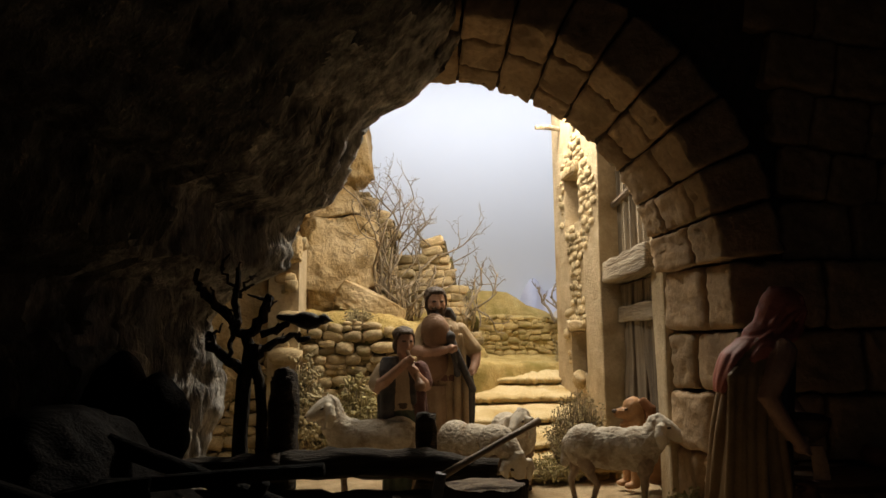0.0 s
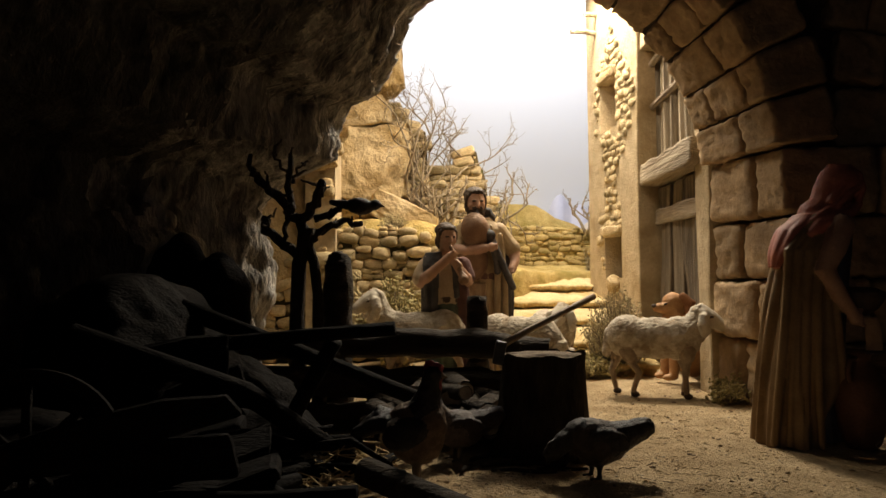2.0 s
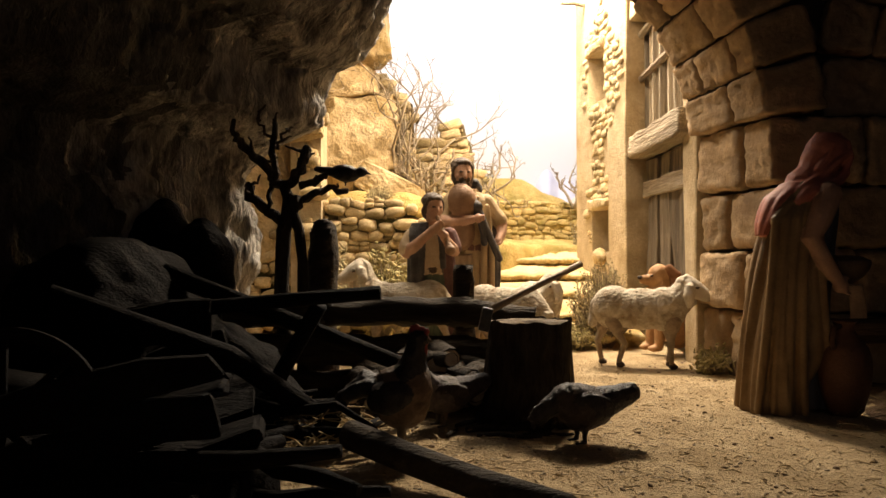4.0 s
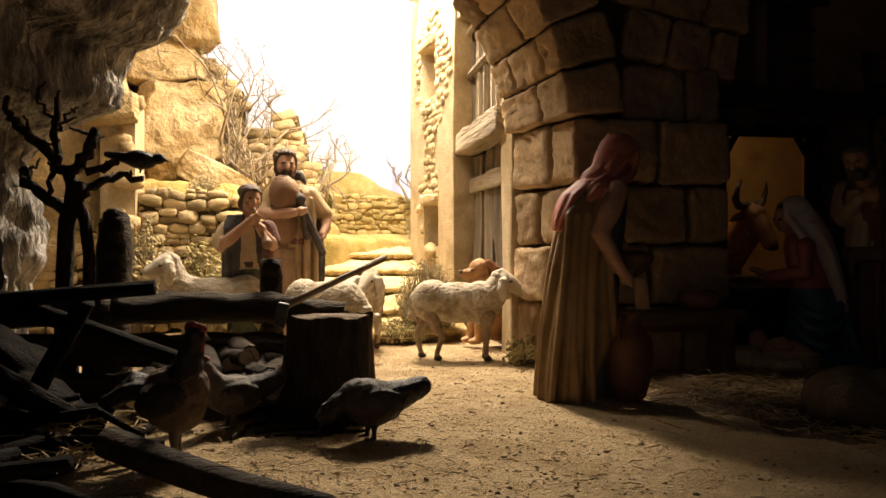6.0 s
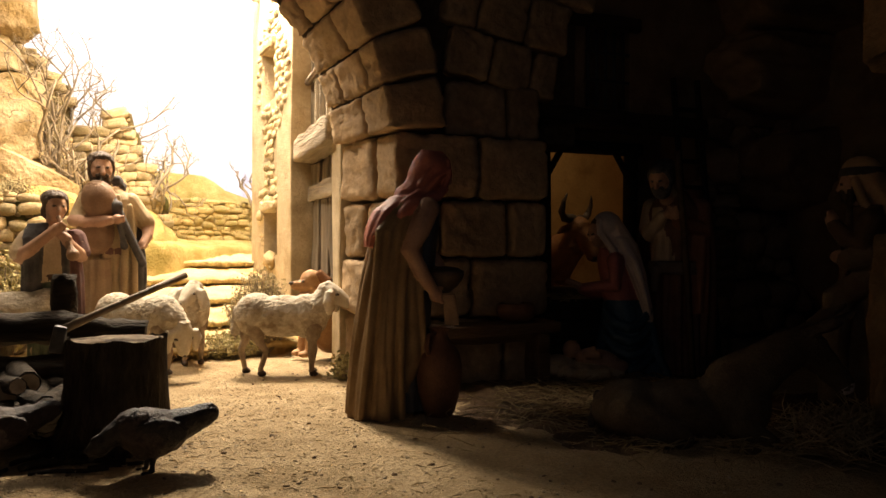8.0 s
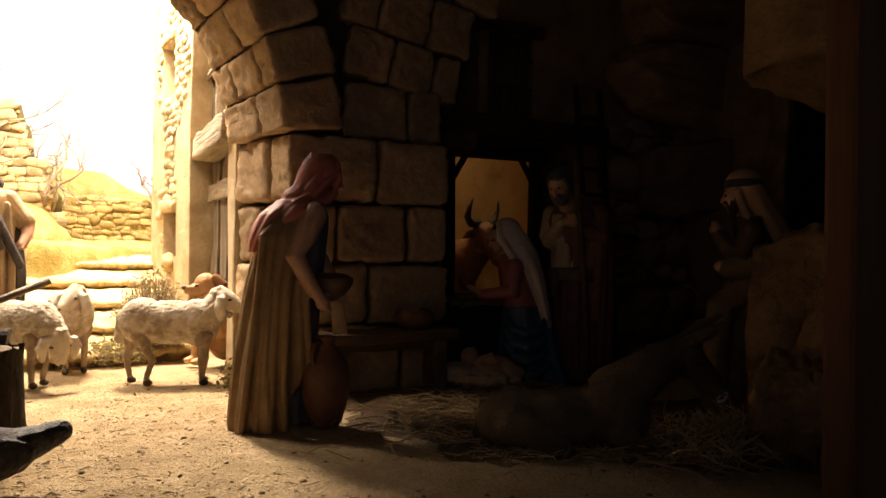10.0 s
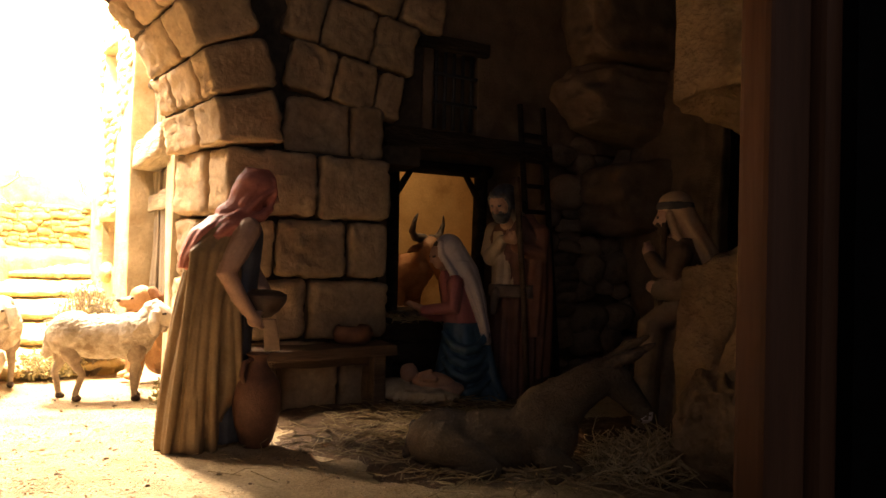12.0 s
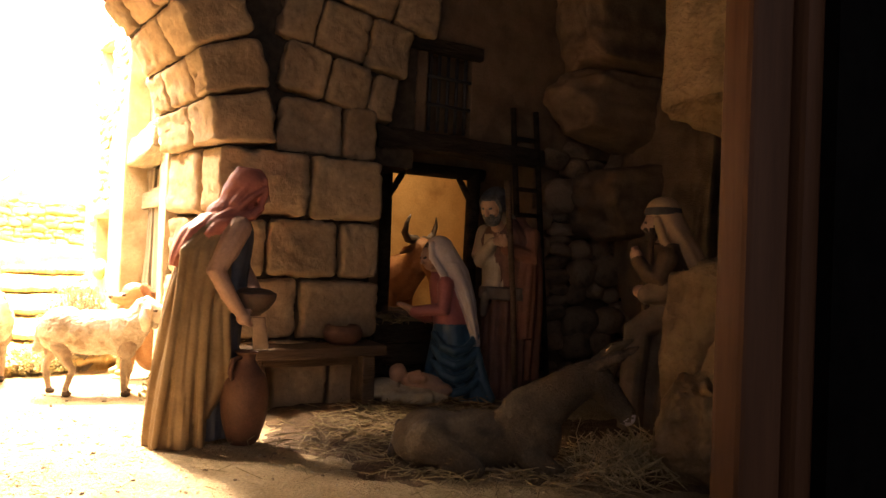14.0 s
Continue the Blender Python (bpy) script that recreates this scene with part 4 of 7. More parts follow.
def head(at, yaw, m_skin, m_hair, size=1.0, beard=False, nod=0.0, bare=True):
    """The forms of a head that looks along yaw, nodding down by some degrees. bare: with its own hair."""
    turn = Matrix.Translation(at) @ Euler((0, radians(nod), radians(yaw))).to_matrix().to_4x4() @ Matrix.Scale(size, 4)
    def e(m, x, y, z, a, b, c):
        return E(m, *(turn @ Vector((x, y, z))), a * size, b * size, c * size, (0, nod, yaw))
    def t(m, *points):
        return T(m, *[(*(turn @ Vector(p[:3])), p[3] * size) for p in points])
    forms = [e(m_skin, 0.20, 0, -0.05, 0.74, 0.66, 0.95), e(m_skin, 0.42, 0, -0.62, 0.42, 0.44, 0.40), t(m_skin, (0.90, 0, 0.14, 0.10), (1.06, 0, -0.2, 0.15)), t(m_skin, (0, 0, -0.6, 0.45), (-0.15, 0, -1.6, 0.5)), e(m_skin, 0.55, 0.38, -0.2, 0.28, 0.24, 0.26), e(m_skin, 0.55, -0.38, -0.2, 0.28, 0.24, 0.26),
             e(m_hair, 0.86, 0.28, 0.16, 0.07, 0.15, 0.06), e(m_hair, 0.86, -0.28, 0.16, 0.07, 0.15, 0.06)]
    if bare:
        forms += [e(m_hair, -0.16, 0, 0.30, 0.84, 0.80, 0.82), e(m_hair, -0.45, 0, -0.25, 0.55, 0.72, 0.80), e(m_hair, 0.22, 0, 0.78, 0.56, 0.58, 0.26), t(m_hair, (0.30, 0.62, 0.50, 0.16), (0.22, 0.70, 0.0, 0.15), (0.16, 0.68, -0.35, 0.14)), t(m_hair, (0.30, -0.62, 0.50, 0.16), (0.22, -0.70, 0.0, 0.15), (0.16, -0.68, -0.35, 0.14))]
    if beard:
        forms += [e(m_hair, 0.42, 0, -0.80, 0.50, 0.58, 0.55), t(m_hair, (0.86, -0.3, -0.42, 0.13), (0.96, 0, -0.34, 0.13), (0.86, 0.3, -0.42, 0.13)), t(m_hair, (0.2, 0.62, -0.3, 0.2), (0.4, 0.4, -0.8, 0.25)), t(m_hair, (0.2, -0.62, -0.3, 0.2), (0.4, -0.4, -0.8, 0.25))]
    return forms


def fingers(m, at, way):
    """A closed fist with a few knuckles."""
    at, way = Vector(at), Vector(way).normalized()
    side = way.orthogonal().normalized()
    return [E(m, *at, 0.42, 0.42, 0.42)] + [T(m, (*(at + side * k * 0.2 + way * 0.15), 0.14), (*(at + side * k * 0.2 + way * 0.55), 0.11)) for k in (-1.2, 0, 1.2)]


woman = sculpt("woman_figurine", [
    L(0, (-1.2, 0, -0.1, 1.85, 2.2, 0.15, 11), (-1.15, 0, 2, 1.75, 2.15, 0.15, 11), (-1.0, 0, 5, 1.6, 2.05, 0.14, 11), (-0.8, 0, 8, 1.45, 2.0, 0.11, 11), (-0.3, 0, 11, 1.25, 1.85, 0.07, 11), (0.4, 0, 12.8, 1.0, 1.6, 0.02, 11), (0.9, 0, 13.5, 0.6, 0.9, 0, 11)),
    L(0, (-0.2, -1.3, 1.5, 0.35, 0.5, 0.05, 5), (0.35, -1.45, 3.2, 0.72, 0.62, 0.08, 5), (0.45, -1.5, 5, 0.68, 0.62, 0.08, 5), (0.3, -1.5, 8, 0.62, 0.6, 0.08, 5), (0.5, -1.3, 11, 0.55, 0.7, 0.04, 5)),
    *[T(0, (0.9 - 0.25 * k, -0.95 - 0.1 * k, 13.2 - 0.1 * k, 0.26), (0.05 - 0.55 * k, -1.95 + 0.12 * k, 11.0, 0.26), (-0.35 - 0.5 * k, -2.2 + 0.18 * k, 8.0, 0.24), (-0.5 - 0.6 * k, -2.3 + 0.2 * k, 4.0, 0.24), (-0.45 - 0.75 * k, -2.4 + 0.25 * k, 0.2, 0.22)) for k in range(4)],
    T(0, (0.95, -1.0, 13.3, 0.2), (0.75, -1.75, 11.0, 0.22), (0.75, -2.0, 8.0, 0.2), (0.95, -2.05, 5.2, 0.18), (1.1, -2.0, 3.4, 0.15)),
    L(2, (0.5, 0.1, 0.2, 1.5, 1.6, 0.08, 11), (0.75, 0.1, 6, 1.25, 1.45, 0.06, 11), (1.2, 0, 9.5, 1.1, 1.35, 0.03, 11), (1.55, 0, 12.2, 1.0, 1.35, 0.0, 11), (1.65, 0, 13.2, 0.6, 0.8, 0, 11)),
    E(1, 2.05, 0, 14.95, 1.25, 1.12, 1.22, (0, 24, 0)), E(1, 1.6, 0, 14.4, 1.05, 1.05, 1.15), T(1, (1.75, 0, 14.5, 1.1), (1.3, 0, 13.6, 1.05), (0.8, 0, 13.0, 1.2)),
    T(1, (2.65, -0.82, 13.7, 0.2), (3.0, -0.82, 14.6, 0.2), (2.95, -0.55, 15.45, 0.2), (2.9, 0, 15.8, 0.2), (2.95, 0.55, 15.45, 0.2), (3.0, 0.82, 14.6, 0.2), (2.65, 0.82, 13.7, 0.2)),
    T(1, (2.95, -0.85, 14.9, 0.16), (2.1, -1.12, 14.3, 0.2), (1.2, -1.12, 13.4, 0.22)), T(1, (2.9, -0.5, 15.5, 0.14), (1.9, -0.95, 15.0, 0.2), (1.1, -1.0, 13.9, 0.22)), T(1, (2.7, -0.82, 13.7, 0.26), (2.2, -1.05, 13.2, 0.3), (1.4, -1.25, 13.0, 0.3)), T(1, (2.75, 0, 15.95, 0.2), (1.6, 0, 15.95, 0.3), (0.95, 0, 14.9, 0.3)),
    L(1, (0.1, 0, 12.0, 1.55, 1.85, 0.08, 11), (0.6, 0, 12.7, 1.5, 1.8, 0.07, 11), (1.15, 0, 13.3, 1.2, 1.35, 0.05, 11), (1.5, 0, 13.9, 0.9, 0.9, 0, 11)),
    L(1, (-2.0, -0.5, 10.1, 0.25, 0.6, 0.14, 7), (-1.65, -0.45, 11.0, 0.5, 0.95, 0.12, 7), (-0.8, -0.3, 12.3, 0.8, 1.2, 0.08, 7), (0.2, -0.1, 13.2, 0.8, 1.1, 0, 7)),
    T(1, (1.3, -0.95, 13.55, 0.22), (0.3, -1.35, 13.0, 0.25), (-0.8, -1.2, 12.1, 0.25), (-1.7, -0.9, 10.9, 0.2)), T(1, (1.2, -1.2, 13.2, 0.2), (0.5, -1.75, 12.6, 0.22), (-0.4, -1.6, 11.9, 0.2)),
    *head((2.62, 0, 14.6), 0, 3, 6, 0.82, False, 16, False),
    T(3, (1.35, -1.6, 12.4, 0.72), (0.6, -2.1, 11.0, 0.66), (0.05, -2.3, 9.9, 0.54), (0.75, -2.35, 8.6, 0.45), (1.5, -2.2, 7.55, 0.34)), *fingers(3, (1.7, -2.1, 7.25), (0.8, 0.3, -0.5)), T(3, (1.75, -2.0, 7.4, 0.28), (2.1, -1.9, 7.7, 0.16)),
    T(3, (1.9, 1.5, 12.2, 0.7), (2.3, 1.8, 10.2, 0.55), (3.0, 1.0, 8.8, 0.42), (3.1, 0.3, 8.4, 0.35)),
    L(4, (2.35, -0.95, 7.3, 0.55, 0.6, 0, 1), (2.4, -0.95, 7.7, 1.0, 1.1, 0, 1), (2.5, -0.95, 8.3, 1.3, 1.4, 0, 1), (2.5, -0.95, 8.7, 1.32, 1.42, 0, 1)), E(4, 2.5, -0.95, 8.75, 1.1, 1.2, 0.2), L(5, (2.85, -1.75, 5.4, 0.5, 0.12, 0, 1), (2.75, -1.9, 6.3, 0.46, 0.16, 0, 1), (2.6, -1.95, 7.3, 0.4, 0.2, 0, 1)),
], [BROWN, RED, SLATE, SKIN, surface("dark_bowl", (0.075, 0.045, 0.03), (0.13, 0.08, 0.052), 80, 700, 0.5, 0.3), surface("tan_cloth", (0.40, 0.25, 0.14), (0.50, 0.33, 0.20), 80, 700, 0.6, 0.3), HAIR], 0.075, 1, seed=0.6)
place("woman_figurine", woman, 17.9, 42.3, -0.1, -2, "painted clay woman in brown cloak and red hood, carrying a bowl", "figurine", "nativity figurines")

bm = bmesh.new()
prof = ((0.0, 0.75), (0.3, 0.95), (1.4, 1.25), (2.8, 1.38), (3.8, 1.2), (4.4, 0.75), (4.8, 0.52), (5.1, 0.55), (5.3, 0.68), (5.2, 0.5))
loft(bm, [(0, 0, z, r0, r0, 0, 1) for z, r0 in prof], 28)
tube(bm, [(-0.5, 0, 5.0, 0.15), (-1.15, 0, 4.9, 0.16), (-1.35, 0, 4.2, 0.16), (-1.0, 0, 3.6, 0.15)], 8)
jug = tagged(part("clay_jug", bm, CLAY, soft=True), "tall reddish clay jug with one handle standing on the floor", "jug")
jug.matrix_world = pose(0.199, 0.405, -0.001, 0, 0, 35)

mary = sculpt("kneeling_woman_figurine", [
    L(0, (-0.4, 0, 0.0, 2.7, 2.3, 0.12, 9), (-0.2, 0, 1.5, 2.4, 2.1, 0.11, 9), (0.0, 0, 3.5, 1.95, 1.85, 0.08, 9), (0.3, 0, 5.6, 1.4, 1.45, 0.03, 9)),
    *[T(0, (1.8, 0.9 + 0.1 * k, 5.0 - 1.0 * k, 0.22), (1.2, 1.75 + 0.15 * k, 4.1 - 1.0 * k, 0.34), (0.3, 2.1 + 0.18 * k, 3.75 - 1.0 * k, 0.38), (-0.6, 1.95 + 0.18 * k, 4.0 - 1.0 * k, 0.34), (-1.5 - 0.12 * k, 1.2 + 0.1 * k, 4.9 - 1.0 * k, 0.24)) for k in range(4)], T(0, (-1.6, 1.4, 3.5, 0.35), (-2.0, 1.7, 1.5, 0.4), (-2.6, 1.9, 0.3, 0.4)),
    L(1, (0.3, 0, 5.2, 1.35, 1.4, 0.03, 6), (0.7, 0, 7.0, 1.2, 1.35, 0.02, 6), (1.1, 0, 8.8, 1.05, 1.4, 0, 6), (1.4, 0, 9.6, 0.6, 0.7, 0, 6)), L(0, (0.25, 0, 5.0, 1.42, 1.5, 0.02, 6), (0.3, 0, 5.7, 1.4, 1.48, 0.02, 6)),
    T(1, (1.1, -1.35, 8.7, 0.66), (0.75, -1.65, 6.9, 0.64), (1.0, -1.6, 6.2, 0.6), (2.2, -1.2, 6.1, 0.52), (3.2, -0.6, 6.5, 0.45)), T(1, (1.1, 1.4, 8.7, 0.66), (1.2, 1.6, 6.9, 0.6), (3.2, 0.5, 6.6, 0.42)),
    T(3, (3.2, -0.5, 6.5, 0.32), (3.9, -0.25, 6.9, 0.26), (4.5, -0.1, 7.1, 0.14)), T(3, (3.2, 0.4, 6.6, 0.32), (4.4, 0.1, 7.2, 0.14)),
    *head((2.05, 0.1, 10.85), 28, 3, 4, 0.98, False, 20, False), E(4, 1.75, 0, 11.3, 0.98, 0.88, 0.9),
    E(2, 1.45, 0, 11.35, 1.15, 1.08, 1.15, (0, 25, 0)), T(2, (1.1, 0, 11.1, 1.0), (0.2, 0, 9.4, 1.2), (-0.7, 0, 7.2, 0.95), (-1.4, 0, 4.6, 0.5)), L(2, (-1.5, 0, 4.2, 0.45, 1.5, 0.12, 9), (-1.0, 0, 6.4, 0.6, 1.65, 0.1, 9), (-0.2, 0, 8.8, 0.9, 1.6, 0.06, 9), (0.6, 0, 10.4, 0.9, 1.2, 0, 9)), T(2, (2.2, -0.75, 11.8, 0.22), (2.1, -0.85, 10.8, 0.25), (1.2, -1.2, 9.4, 0.35), (0.2, -1.5, 7.8, 0.35), (-0.5, -1.6, 5.4, 0.3)), T(2, (2.2, 0.75, 11.8, 0.22), (2.1, 0.85, 10.8, 0.25), (1.2, 1.2, 9.4, 0.3)),
], [BLUE, ROSE, VEIL, SKIN, HAIR], 0.085, 1, seed=2.2)
place("kneeling_woman_figurine", mary, 38.8, 48.2, 0.0, 158, "painted clay kneeling woman in rose tunic, blue skirt and white veil", "figurine", "nativity figurines", 1.04)

joseph = sculpt("bearded_man_figurine", [
    L(0, (0, 0, 0, 1.9, 2.1, 0.12, 15), (0, 0, 4, 1.75, 1.95, 0.11, 15), (0, 0, 8, 1.55, 1.85, 0.08, 15), (0.6, 0, 12, 1.4, 1.95, 0.03, 15), (1.2, 0, 13.6, 0.8, 1.0, 0, 15)),
    L(1, (-0.6, 0.9, 1.5, 1.5, 1.6, 0.12, 11), (-0.6, 1.0, 8, 1.5, 1.6, 0.1, 11), (-0.2, 0.8, 12.2, 1.45, 1.6, 0.04, 11), (0.2, 0.4, 13.8, 0.8, 0.9, 0, 11)), L(1, (0.6, 1.5, 4.6, 0.55, 0.9, 0.1, 7), (0.6, 1.6, 8, 0.6, 0.9, 0.1, 7), (0.7, 1.7, 11.2, 0.75, 0.9, 0.03, 7)), L(1, (-1.9, 0.3, 0.6, 1.1, 1.6, 0.12, 9), (-1.8, 0.3, 7, 1.1, 1.5, 0.1, 9), (-0.9, 0.2, 12.4, 1.0, 1.5, 0.03, 9)),
    T(1, (-0.9, -0.9, 13.3, 0.55), (-1.4, -1.3, 9.5, 0.6), (-1.5, -1.2, 5.2, 0.55)), T(1, (0.3, -0.3, 13.8, 0.4), (-0.6, -1.0, 13.0, 0.5)), *[T(1, (-0.6 - 0.3 * k, -1.35, 12.4 - 0.4 * k, 0.22), (-1.1 - 0.3 * k, -1.7, 9.0, 0.22), (-1.2 - 0.35 * k, -1.5, 4.6, 0.2)) for k in range(3)],
    T(2, (0.5, -1.7, 12.5, 0.78), (0.75, -2.0, 10.6, 0.74), (1.5, -1.6, 10.4, 0.66), (2.1, -0.8, 11.3, 0.5), (2.3, -0.4, 11.8, 0.38)), T(1, (0.2, 1.8, 12.3, 0.85), (0.9, 2.1, 10.7, 0.75), (2.1, 0.7, 11.3, 0.5)), L(2, (1.05, -0.6, 8.2, 0.9, 0.95, 0.10, 9), (1.15, -0.6, 12.4, 0.8, 0.9, 0.04, 9)),
    *fingers(3, (2.5, 0.2, 11.9), (0.3, 0.1, 0.9)), *fingers(3, (2.5, 0.65, 11.9), (0.3, -0.1, 0.9)), *head((2.9, -0.3, 14.5), -6, 3, 4, 1.1, True, 30), E(4, 2.3, -0.25, 15.1, 1.05, 0.98, 0.9), T(2, (0.8, 0, 13.2, 1.0), (2.2, -0.2, 13.9, 0.65)),
    L(5, (0.6, -0.1, 7.5, 1.6, 1.85, 0.05, 9), (0.6, -0.1, 8.4, 1.55, 1.85, 0.05, 9)), T(5, (2.1, -0.9, 7.9, 0.34), (2.2, -1.0, 6.4, 0.28)),
], [MAROON, surface("russet_mantle", (0.20, 0.085, 0.05), (0.28, 0.125, 0.075), 60, 700, 0.6, 0.2), BEIGE, SKIN, surface("greying_hair", (0.06, 0.056, 0.056), (0.145, 0.138, 0.138), 300, 900, 0.4, 0.8, spec=0.5), surface("grey_sash", (0.12, 0.09, 0.07), (0.19, 0.15, 0.12), 60, 700)], 0.085, 1, seed=4.0)
place("bearded_man_figurine", joseph, 43.2, 47.4, 0.0, 214, "painted clay bearded man in a maroon mantle bowing with clasped fingers", "figurine", "nativity figurines", 1.07)
bm = bmesh.new()
tube(bm, [(42.5, 44.7, 0, 0.24), (42.0, 44.8, 8, 0.23), (41.1, 44.9, 17.5, 0.25)], 8, rough=0.08)
tagged(part("walking_staff", bm, BENCHWOOD, soft=True), "long straight brown wooden staff held upright", "staff")

baby = sculpt("infant_figurine", [
    E(0, 0, 0, 0.5, 3.0, 2.0, 0.75), E(0, -2.1, 0, 1.1, 1.3, 1.6, 0.6), E(0, -1.0, -1.4, 0.7, 0.8, 0.5, 0.4), E(0, 1.2, -1.5, 0.6, 0.9, 0.5, 0.45), E(0, -2.4, -1.2, 0.7, 0.7, 0.6, 0.4), E(1, 0.9, 0, 1.5, 1.7, 0.85, 0.75, (0, 6, 0)), E(2, -1.0, 0, 2.15, 0.7, 0.64, 0.7), T(1, (0.2, -0.7, 1.9, 0.35), (1.0, -0.9, 1.9, 0.3)), T(2, (0.0, -0.6, 2.1, 0.22), (0.7, -0.75, 2.4, 0.18)), E(1, 2.0, 0, 1.0, 1.3, 0.9, 0.6), E(2, -0.75, 0, 2.7, 0.14, 0.12, 0.18),
], [surface("cream_cloth", (0.46, 0.36, 0.22), (0.60, 0.49, 0.33), 90, 700, 0.7, 0.4), surface("peach_swaddle", (0.40, 0.24, 0.16), (0.50, 0.32, 0.22), 60, 700, 0.7, 0.3), SKIN], 0.08, 1, lambda p: 0.22 * noise.noise(p * 1.6) if p.z < 1.2 else 0.0)
place("infant_figurine", baby, 34.5, 47.4, 0.1, -33, "small swaddled infant figure lying on a crumpled cream cloth", "figurine", "nativity figurines")

keff = sculpt("shepherd_figurine", [
    L(0, (0, 0, 0, 1.9, 1.9, 0.10, 9), (0, 0, 5, 1.75, 1.8, 0.09, 9), (0, 0, 9, 1.45, 1.7, 0.05, 9)), L(4, (0, 0, 8.6, 1.5, 1.75, 0.03, 9), (0, 0, 11, 1.35, 1.7, 0.02, 9), (0.1, 0, 12.6, 0.95, 1.4, 0, 9)),
    L(1, (-3.6, 0, 9.0, 0.6, 1.1, 0.1, 7), (-3.0, 0, 9.8, 0.8, 1.2, 0.1, 7), (-2.0, 0, 10.8, 0.85, 1.35, 0.09, 7), (-1.2, 0, 12.2, 0.95, 1.4, 0.06, 7), (-0.4, 0, 13.6, 1.0, 1.25, 0.03, 7), (0.1, 0, 14.6, 1.0, 1.1, 0, 7)), T(1, (0.9, -0.75, 14.2, 0.24), (0.6, -1.0, 13.0, 0.28), (-0.2, -1.25, 11.6, 0.28), (-0.9, -1.3, 10.2, 0.25)),
    E(1, 0.35, 0, 14.9, 1.1, 1.04, 0.85), L(2, (0.38, 0, 14.55, 1.2, 1.14, 0, 1), (0.36, 0, 14.95, 1.17, 1.12, 0, 1)), *head((0.75, 0, 13.95), 0, 3, 5, 0.9, True, 8, False),
    T(4, (0.3, 1.5, 11.6, 0.75), (0.9, 1.7, 10.2, 0.68), (1.5, 1.3, 10.6, 0.6), (2.0, 0.6, 11.4, 0.45)), *fingers(3, (2.1, 0.4, 11.8), (0.2, 0.1, 0.9)), T(0, (0.4, 1.5, 9.6, 0.9), (1.5, 1.5, 9.3, 0.66)), E(3, 1.95, 1.2, 9.5, 0.46, 0.42, 0.4), T(0, (0.4, 1.0, 8.0, 1.0), (2.0, 1.3, 7.0, 0.9), (2.3, 1.3, 3.0, 0.8), (2.3, 1.2, 0.5, 0.8)), T(1, (0.9, 0.75, 14.2, 0.24), (0.6, 1.0, 13.0, 0.28), (-0.2, 1.25, 11.6, 0.28), (-0.9, 1.3, 10.2, 0.25)),
], [surface("dun_robe", (0.17, 0.115, 0.07), (0.25, 0.175, 0.11), 60, 700, 0.7, 0.3), TAN, VEST, SKIN, surface("umber_tunic", (0.10, 0.06, 0.035), (0.16, 0.10, 0.06), 60, 700, 0.6, 0.2), HAIR], 0.085, 1, seed=1.0)
place("shepherd_figurine", keff, 45.0, 32.0, 0.0, 145, "painted clay shepherd in a tan headcloth with a dark headband", "figurine", "nativity figurines")
bm = bmesh.new()
tube(bm, [(43.0, 31.9, 0, 0.16), (43.1, 31.9, 7, 0.15), (43.3, 31.8, 13.6, 0.17)], 8, rough=0.08)
tagged(part("walking_staff", bm, BENCHWOOD, soft=True), "dark wooden staff held by the shepherd", "staff")

donkey = sculpt("donkey_figurine", [
    E(0, -2.6, 0, 1.45, 2.2, 1.85, 1.65), E(0, 0.0, 0, 1.6, 3.2, 1.75, 1.6), E(0, 2.2, 0, 2.0, 2.0, 1.6, 1.9), T(0, (2.4, 0, 3.0, 1.6), (4.2, 0, 4.4, 1.12), (5.4, 0, 5.2, 0.92)), E(0, 5.8, 0, 5.1, 1.0, 0.8, 0.9), T(0, (5.9, 0, 5.0, 0.88), (6.7, 0, 4.2, 0.7), (7.4, 0, 3.4, 0.56)),
    T(1, (5.6, -0.5, 5.8, 0.28), (6.6, -0.75, 6.3, 0.36), (7.8, -0.9, 7.0, 0.12)), T(0, (5.6, 0.5, 5.8, 0.28), (6.7, 0.8, 6.6, 0.36), (7.8, 0.9, 7.2, 0.12)), T(1, (2.6, 0, 4.5, 0.22), (4.2, 0, 5.45, 0.24), (5.5, 0, 6.0, 0.2)),
    T(0, (-2.8, -1.2, 1.6, 1.2), (-1.2, -1.7, 1.0, 0.8), (-0.2, -2.0, 0.6, 0.5)), T(0, (-0.2, -2.0, 0.5, 0.4), (-1.8, -2.3, 0.3, 0.32)), T(0, (2.4, -1.2, 1.2, 0.75), (4.0, -1.6, 0.5, 0.42), (2.9, -1.9, 0.25, 0.34)), T(1, (-4.5, 0.2, 2.2, 0.2), (-4.85, -0.3, 0.6, 0.22)), E(2, 7.5, 0, 3.25, 0.46, 0.5, 0.46),
    E(1, 6.4, -0.66, 4.95, 0.14, 0.08, 0.1),
], [DONKEY, HAIR, VEIL], 0.10, 3, lambda p: 0.05 * noise.noise(p * 2.2) + 0.03 * noise.noise(p * 5))
place("donkey_figurine", donkey, 29.9, 30.6, -0.1, -36, "grey-brown donkey figure lying on the straw", "figurine", "animal figurines")

